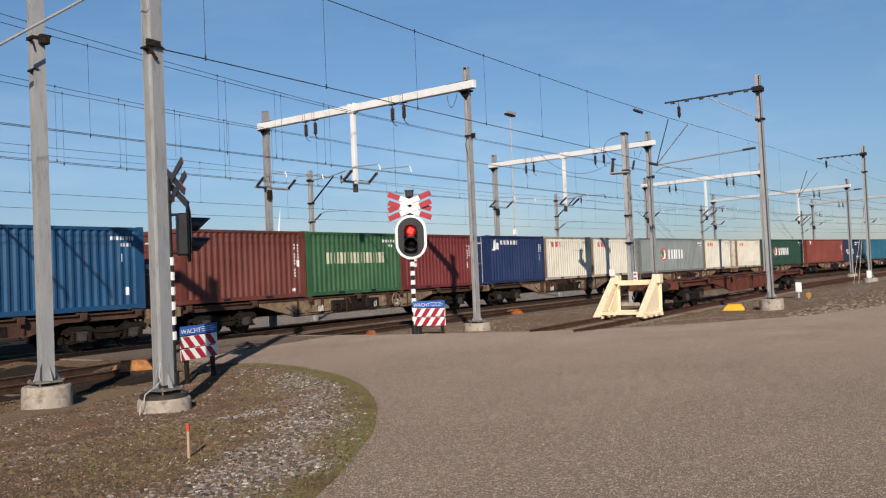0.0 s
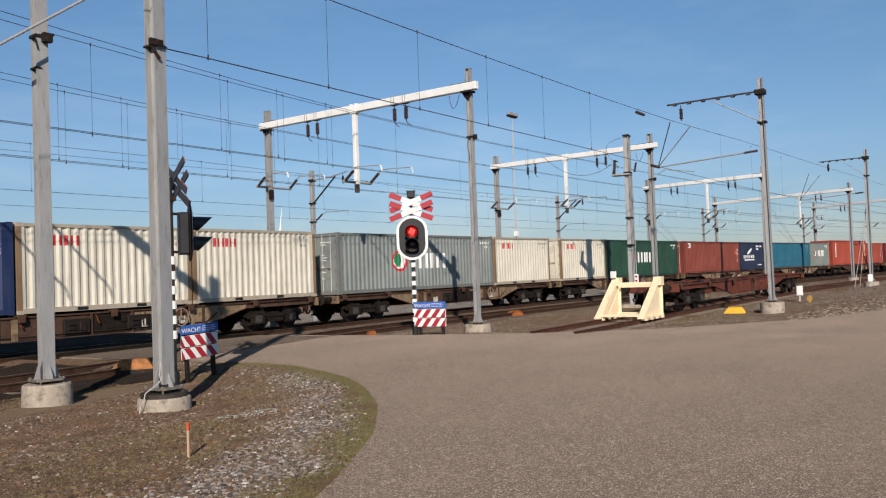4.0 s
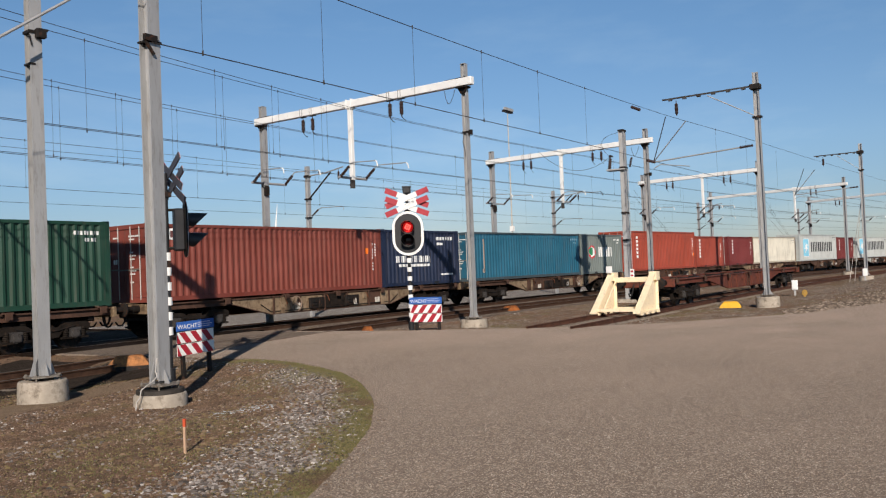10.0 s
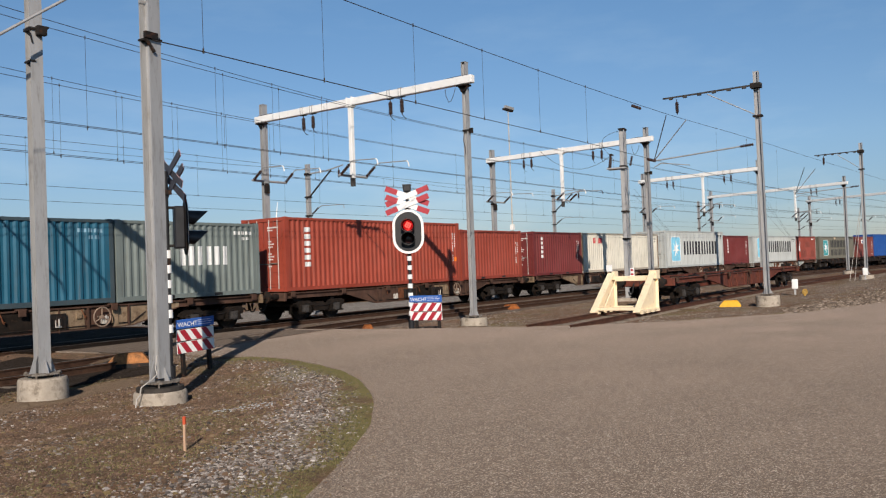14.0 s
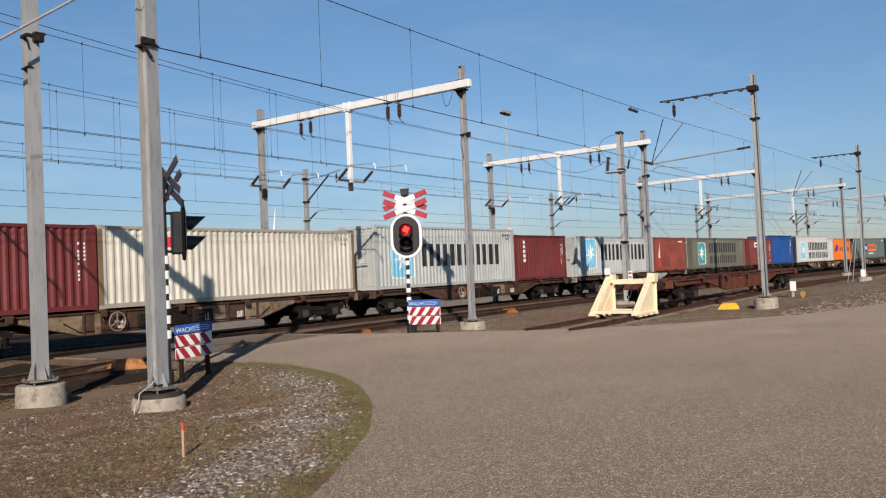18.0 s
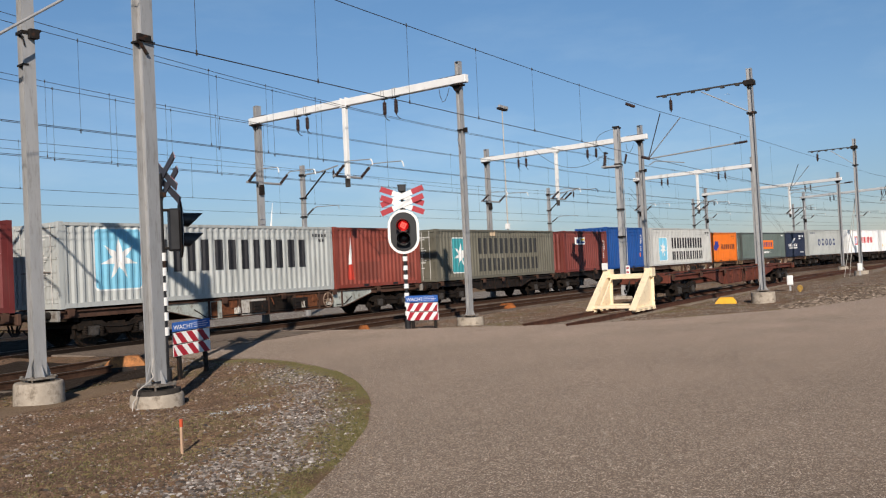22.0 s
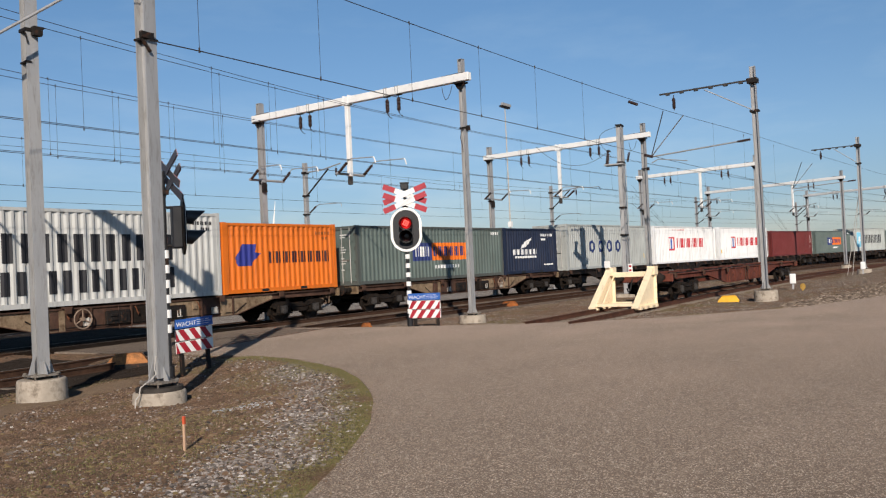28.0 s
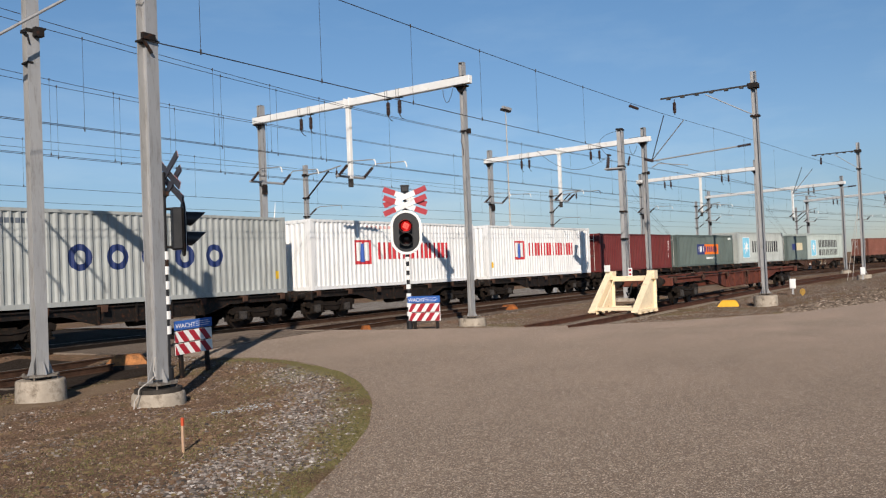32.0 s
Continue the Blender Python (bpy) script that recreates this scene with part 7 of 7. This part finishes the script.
    for dz in (0.13, -0.155):
        for k, ang in enumerate((wide, -wide)):
            plank(length, 0.18 if bell else 0.155, ang, (4.22 if bell else 4.21) + dz, -0.09 - 0.03 * k - (0.06 if dz < 0 else 0), g)
    if not bell:
        return g
    part("bell", B((-0.13, 0.13, -0.10, 0.12, 4.50, 4.72)), M["black"], g, bevel=0.03)
    part("cap", B((-0.15, 0.15, -0.12, 0.14, 4.70, 4.74)), M["black"], g)
    return g


def warning_board(at, turn, label, lean=1, tilt=0, size=1.0):
    """Low striped board with a blue WACHT plate on two posts; faces local -y."""
    g = thing("warning_board", label, "warning board", pose(*at, 0, tilt, turn) @ Matrix.Scale(size, 4), "striped warning boards")
    for x in (-0.36, 0.42):
        part("post", B((x - 0.05, x + 0.05, 0.0, 0.08, -0.4, 0.95)), M["dark"], g, bevel=0.008)
    for z in (0.24, 0.535):
        panel = part("striped_panel", B((-0.55, 0.55, -0.03, -0.005, z, z + 0.27)), M["white"], g, "white panel with slanting red stripes", bevel=0.006)
        bm = bmesh.new()
        for i in range(4):
            a = -0.55 + 0.32 * i - 0.06
            q = [(a, z + 0.004), (a + 0.17, z + 0.004), (a + 0.17 + lean * 0.19, z + 0.266), (a + lean * 0.19, z + 0.266)]
            q = [(max(-0.549, min(0.549, x)), w) for x, w in q]
            if q[1][0] - q[0][0] > 0.01 or q[2][0] - q[3][0] > 0.01:
                prism(bm, q, "y", -0.034, -0.031)
        part("red_stripe", bm, M["red"], panel)
    plate = part("text_plate", B((-0.56, 0.56, -0.05, -0.03, 0.83, 1.05)), M["signblue"], g, "blue enamel plate with white lettering", bevel=0.006, at=pose(0, 0, 0))
    part("lettering", letters("WACHT", 0.155, M["white"]), None, plate, "the word WACHT in white", at=pose(-0.53, -0.053, 0.875, 90, 0, 0))
    bm = bmesh.new()
    for i in range(3):
        for a, b in ((0.07, 0.19), (0.21, 0.30), (0.32, 0.44 + 0.05 * (i % 2))):
            box(bm, a, b, -0.054, -0.051, 0.885 + i * 0.05, 0.896 + i * 0.05)
    part("small_print", bm, M["white"], plate, "small white lines of text")
    return g


crossing_signal((22.65, 15.88, -0.05), -57, "crossing signal showing red on a black and white banded pole")
warning_board((22.75, 15.35, -0.03), -76, "red and white striped board with a blue WACHT plate")
crossing_signal((11.61, 14.30, -0.2), 72, "crossing signal seen from the side beside a steel mast", False, pose(-0.10, -0.245, 0, 0, 0, -17), (0.97, 0.31, 0.17, 6), 0.25, 29, 1.36, 0.82)
warning_board((12.40, 14.42, 0.09), -2.3, "striped red and white board with a blue plate beside a mast", -1, -2, 0.893)


# ---- beside the tracks ----
def buffer_stop():
    x, y, a = siding_line(31.1)
    g = thing("buffer_stop", "cream painted steel buffer stop at the end of the siding", "buffer stop", pose(x, y, 0, 0, 0, a))
    for s in (-1, 1):
        bm = bmesh.new()
        side = [(-1.0, 0.0), (1.22, 0.0), (1.26, 1.45), (0.98, 1.45)]
        prism(bm, side, "y", s * 0.85 - 0.012, s * 0.85 + 0.012)
        box(bm, -1.04, 1.24, s * 0.85 - 0.13, s * 0.85 + 0.13, -0.02, 0.05)
        prism(bm, [(-1.05, 0.0), (-0.98, 0.0), (1.02, 1.45), (0.95, 1.45)], "y", s * 0.85 - 0.13, s * 0.85 + 0.13)
        prism(bm, [(1.19, 0.0), (1.24, 0.0), (1.28, 1.45), (1.23, 1.45)], "y", s * 0.85 - 0.11, s * 0.85 + 0.11)
        part("side_frame", bm, M["cream"], g, bevel=0.006)
        part("top_plate", B((0.93, 1.34, s * 0.85 - 0.15, s * 0.85 + 0.15, 1.16, 1.50)), M["cream"], g, bevel=0.01)
        part("stain", B((1.341, 1.343, s * 0.85 - 0.06, s * 0.85 + 0.05, 1.2, 1.42)), M["rust"], g, "rust stain on the end plate")
        for i in range(4):
            part("rail_clamp", B((-0.85 + i * 0.6, -0.65 + i * 0.6, s * 0.85 - 0.17, s * 0.85 + 0.17, -0.08, 0.0)), M["cream"], g)
    part("cross_beam", B((0.96, 1.16, -0.72, 0.72, 1.10, 1.30)), M["cream"], g, bevel=0.012)
    part("cross_beam", B((-0.86, -0.55, -0.84, 0.84, 0.05, 0.16)), M["cream"], g, bevel=0.01)
    part("cross_beam", B((0.7, 0.9, -0.72, 0.72, 0.05, 0.14)), M["cream"], g, bevel=0.01)
    for e in (-1, 1):
        part("brace", T(((1.0, e * 0.70, 1.12), (-0.45, e * 0.62, 0.14), 0.03), seg=8), M["cream"], g)
    part("chain", made(path_tube, [(1.0, -0.55, 1.1), (0.97, -0.50, 0.75), (0.95, -0.42, 0.55), (0.96, -0.33, 0.70), (1.0, -0.28, 1.1)], 0.014), M["dark"], g)
    part("marker_plate", B((0.80, 0.825, 0.74, 0.98, 1.50, 1.76)), M["white"], g, "white square marker plate")
    bm = B((1.02, 1.05, -0.085, 0.085, 1.28, 1.62))
    lamp = part("marker_disc", bm, M["white"], g, "white marker plate with red spots", bevel=0.012)
    for z in (1.33, 1.49):
        part("marker_spot", B((1.012, 1.018, -0.05, 0.05, z, z + 0.07)), M["red"], lamp)
    part("marker_stem", B((1.03, 1.05, -0.02, 0.02, 1.25, 1.30)), M["dark"], g)
    return g


buffer_stop()
siding_wagon = wagon(24.6, 18.4, "redwag", "empty rust-red container wagon standing on the siding", "wagons on the siding", spin=False, hips=(6.7, 3.6))
x, y, a = siding_line(45.8)
siding_wagon.matrix_basis = pose(x, y, -0.02, 0, 0, a)


def track_box(name, at, turn, size, material, label, category):
    """A low housing with a sloping lid."""
    w, d, h = size
    g = thing(name, label, category, pose(*at, 0, 0, turn))
    bm = bmesh.new()
    prism(bm, [(-w / 2, 0), (w / 2, 0), (w / 2, h * 0.3), (w / 2 - w * 0.14, h), (-w / 2 + w * 0.2, h), (-w / 2, h * 0.25)], "y", -d / 2, d / 2)
    for v in bm.verts:
        if v.co.z > h * 0.9:
            v.co.y *= 0.6
    body = part("body", bm, M[material], g, bevel=0.02)
    part("lid_rib", B((-w * 0.26, w * 0.32, -d * 0.27, d * 0.27, h - 0.004, h + 0.015)), M[material], g)
    part("base", B((-w / 2 - 0.03, w / 2 + 0.03, -d / 2 - 0.03, d / 2 + 0.03, -0.12, 0.03)), M["dark"], g)
    return g


track_box("track_housing", (12.66, 17.08, -0.09), -40, (0.92, 0.5, 0.25), "old_orange", "rusty orange track housing beside the near rail", "track box")
track_box("track_housing", (23.0, 18.0, -0.2), -30, (0.36, 0.30, 0.22), "orange_box", "small rusty orange track housing", "track box")
track_box("track_housing", (34.6, 18.6, -0.2), -20, (0.75, 0.5, 0.26), "orange_box", "rusty orange track housing between the tracks", "track box")
track_box("cable_housing", (36.2, 9.0, -0.22), -78, (0.86, 0.55, 0.28), "yellow", "bright yellow plastic cable housing on the stones", "track box")


def post_box(at, h, label):
    g = thing("trackside_box", label, "trackside box", pose(*at, 0, 0, -80), "white boxes beside the track")
    part("stem", B((-0.05, 0.05, -0.05, 0.05, -0.3, h)), M["zinc"], g)
    part("case", B((-0.15, 0.15, -0.12, 0.12, h, h + 0.50)), M["white"], g, bevel=0.02)
    part("door", B((-0.12, 0.12, -0.132, -0.121, h + 0.04, h + 0.46)), M["white"], g)
    return g


post_box((46.5, 8.25, -0.24), 0.35, "small white trackside box on a steel stem")
post_box((63.5, 6.75, 0.0), 0.30, "white trackside box beside a mast")
hydrant = thing("yellow_marker", "yellow round marker on a short post", "marker", pose(43.3, 7.25, -0.3, 0, 0, -60))
part("post", B((-0.04, 0.04, -0.03, 0.03, -0.2, 0.44)), M["old_yellow"], hydrant)
bm = bmesh.new()
for i in range(14):
    a, b = 2 * math.pi * i / 14, 2 * math.pi * (i + 1) / 14
    tube(bm, (0.10 * math.cos(a), 0, 0.38 + 0.12 * math.sin(a)), (0.10 * math.cos(b), 0, 0.38 + 0.12 * math.sin(b)), 0.035, 6)
part("ring", bm, M["old_yellow"], hydrant)

stake = thing("survey_stake", "short wooden survey stake with a red tip in the verge", "stake", pose(6.4, 7.68, -0.04, 2, -3, 20))
part("shaft", B((-0.014, 0.014, -0.014, 0.014, -0.15, 0.31)), M["wood"], stake, bevel=0.003)
part("tip", B((-0.0155, 0.0155, -0.0155, 0.0155, 0.30, 0.39)), flat((0.62, 0.10, 0.04)), stake, "red painted tip", bevel=0.003)

# a gull that crosses the sky
gull = thing("gull", "white gull flying across the sky", "bird", pose(0, 0, 0))
bm = bmesh.new()
lathe(bm, [(0.01, -0.26), (0.05, -0.2), (0.085, -0.05), (0.07, 0.1), (0.05, 0.17), (0.055, 0.22), (0.02, 0.29)], 10, axis="x")
body = part("body", bm, M["white"], gull, "white body", smooth=True)
part("tail", B((-0.42, -0.22, -0.07, 0.07, -0.01, 0.01)), M["white"], gull)
part("beak", T(((0.28, 0, 0.0), (0.34, 0, -0.01), 0.015), seg=6), M["yellow"], gull)
GULL_WINGS = []
for s in (-1, 1):
    bm = bmesh.new()
    prism(bm, [(-0.12, 0.0), (0.10, 0.0), (0.14, s * 0.3), (0.02, s * 0.66), (-0.08, s * 0.62), (-0.10, s * 0.3)][::s], "z", -0.012, 0.012)
    GULL_WINGS.append((part("wing", bm, M["white"], gull, "long pale wing", at=pose(0, s * 0.05, 0.03)), s))

# standing wagons with brown containers on the far line
for i in range(3):
    s = 147 + i * 13.7
    x, y, a = second_line(s)
    w = wagon(13.6, 9.6, "dark", "blackened container wagon standing on the far track", "standing wagons", spin=False, low=True)
    w.matrix_basis = pose(x, y, 0, 0, 0, a)
    c = container("faded brown shipping container on a standing wagon", 40, 2.59, (0.24, 0.085, 0.055), [], 0.25, 0.35)
    c["group"] = "containers on the far track"
    c.matrix_basis = pose(x, y, DECK, 0, 0, a)

sleepers_on(main_track, main_line, ((22.6, 62),))
sleepers_on(near_track, near_line, ((8.2, 10.4), (22.8, 62)))
sleepers_on(siding_track, siding_line, ((24.6, 60),), -0.02)


# ---- what moves ----
def motions():
    last = 32.0
    for ob, where, z in ROLLING:
        rows = []
        for i in range(33):
            x, y, a = on_line(where + progress(i), 0.0)
            rows.append((float(i), pose(x, y, z, 0, 0, a)))
        walk(ob, rows)
    flight = [(21.5, (204.3, 56.3, 38.4)), (22, (187.8, 44.0, 36.6)), (22.5, (170.8, 32.7, 34.7)), (23, (153.3, 22.7, 32.8)), (23.5, (135.1, 14.4, 31.4)), (24, (116.5, 7.7, 29.7))]
    flight = [(0.0, (914, 585, 115))] + flight + [(32.0, (-180, -99, 3.0 + 4))]
    rows = []
    for i, (t, p) in enumerate(flight):
        q, r = flight[max(0, i - 1)], flight[min(len(flight) - 1, i + 1)]
        way = Vector(r[1]) - Vector(q[1])
        rows.append((t, Matrix.Translation(p) @ pose(0, 0, 0, 0, -math.degrees(math.atan2(way.z, math.hypot(way.x, way.y))), math.degrees(math.atan2(way.y, way.x)))))
    walk(gull, rows)
    for wing, s in GULL_WINGS:
        at = wing.matrix_basis.translation.copy()
        walk(wing, [(i / 10, Matrix.Translation(at) @ Matrix.Rotation(s * radians(8 + 30 * math.sin(2 * math.pi * 2.4 * i / 10)), 4, "X")) for i in range(321)])
    steps = 480
    turns = [(last * i / steps, (progress(last * i / steps) - progress(0)) / WHEEL_R) for i in range(steps + 1)]
    for ws in WHEELSETS:
        at = ws.matrix_basis.translation.copy()
        walk(ws, [(t, Matrix.Translation(at) @ Matrix.Rotation(a, 4, "Y")) for t, a in turns])


motions()
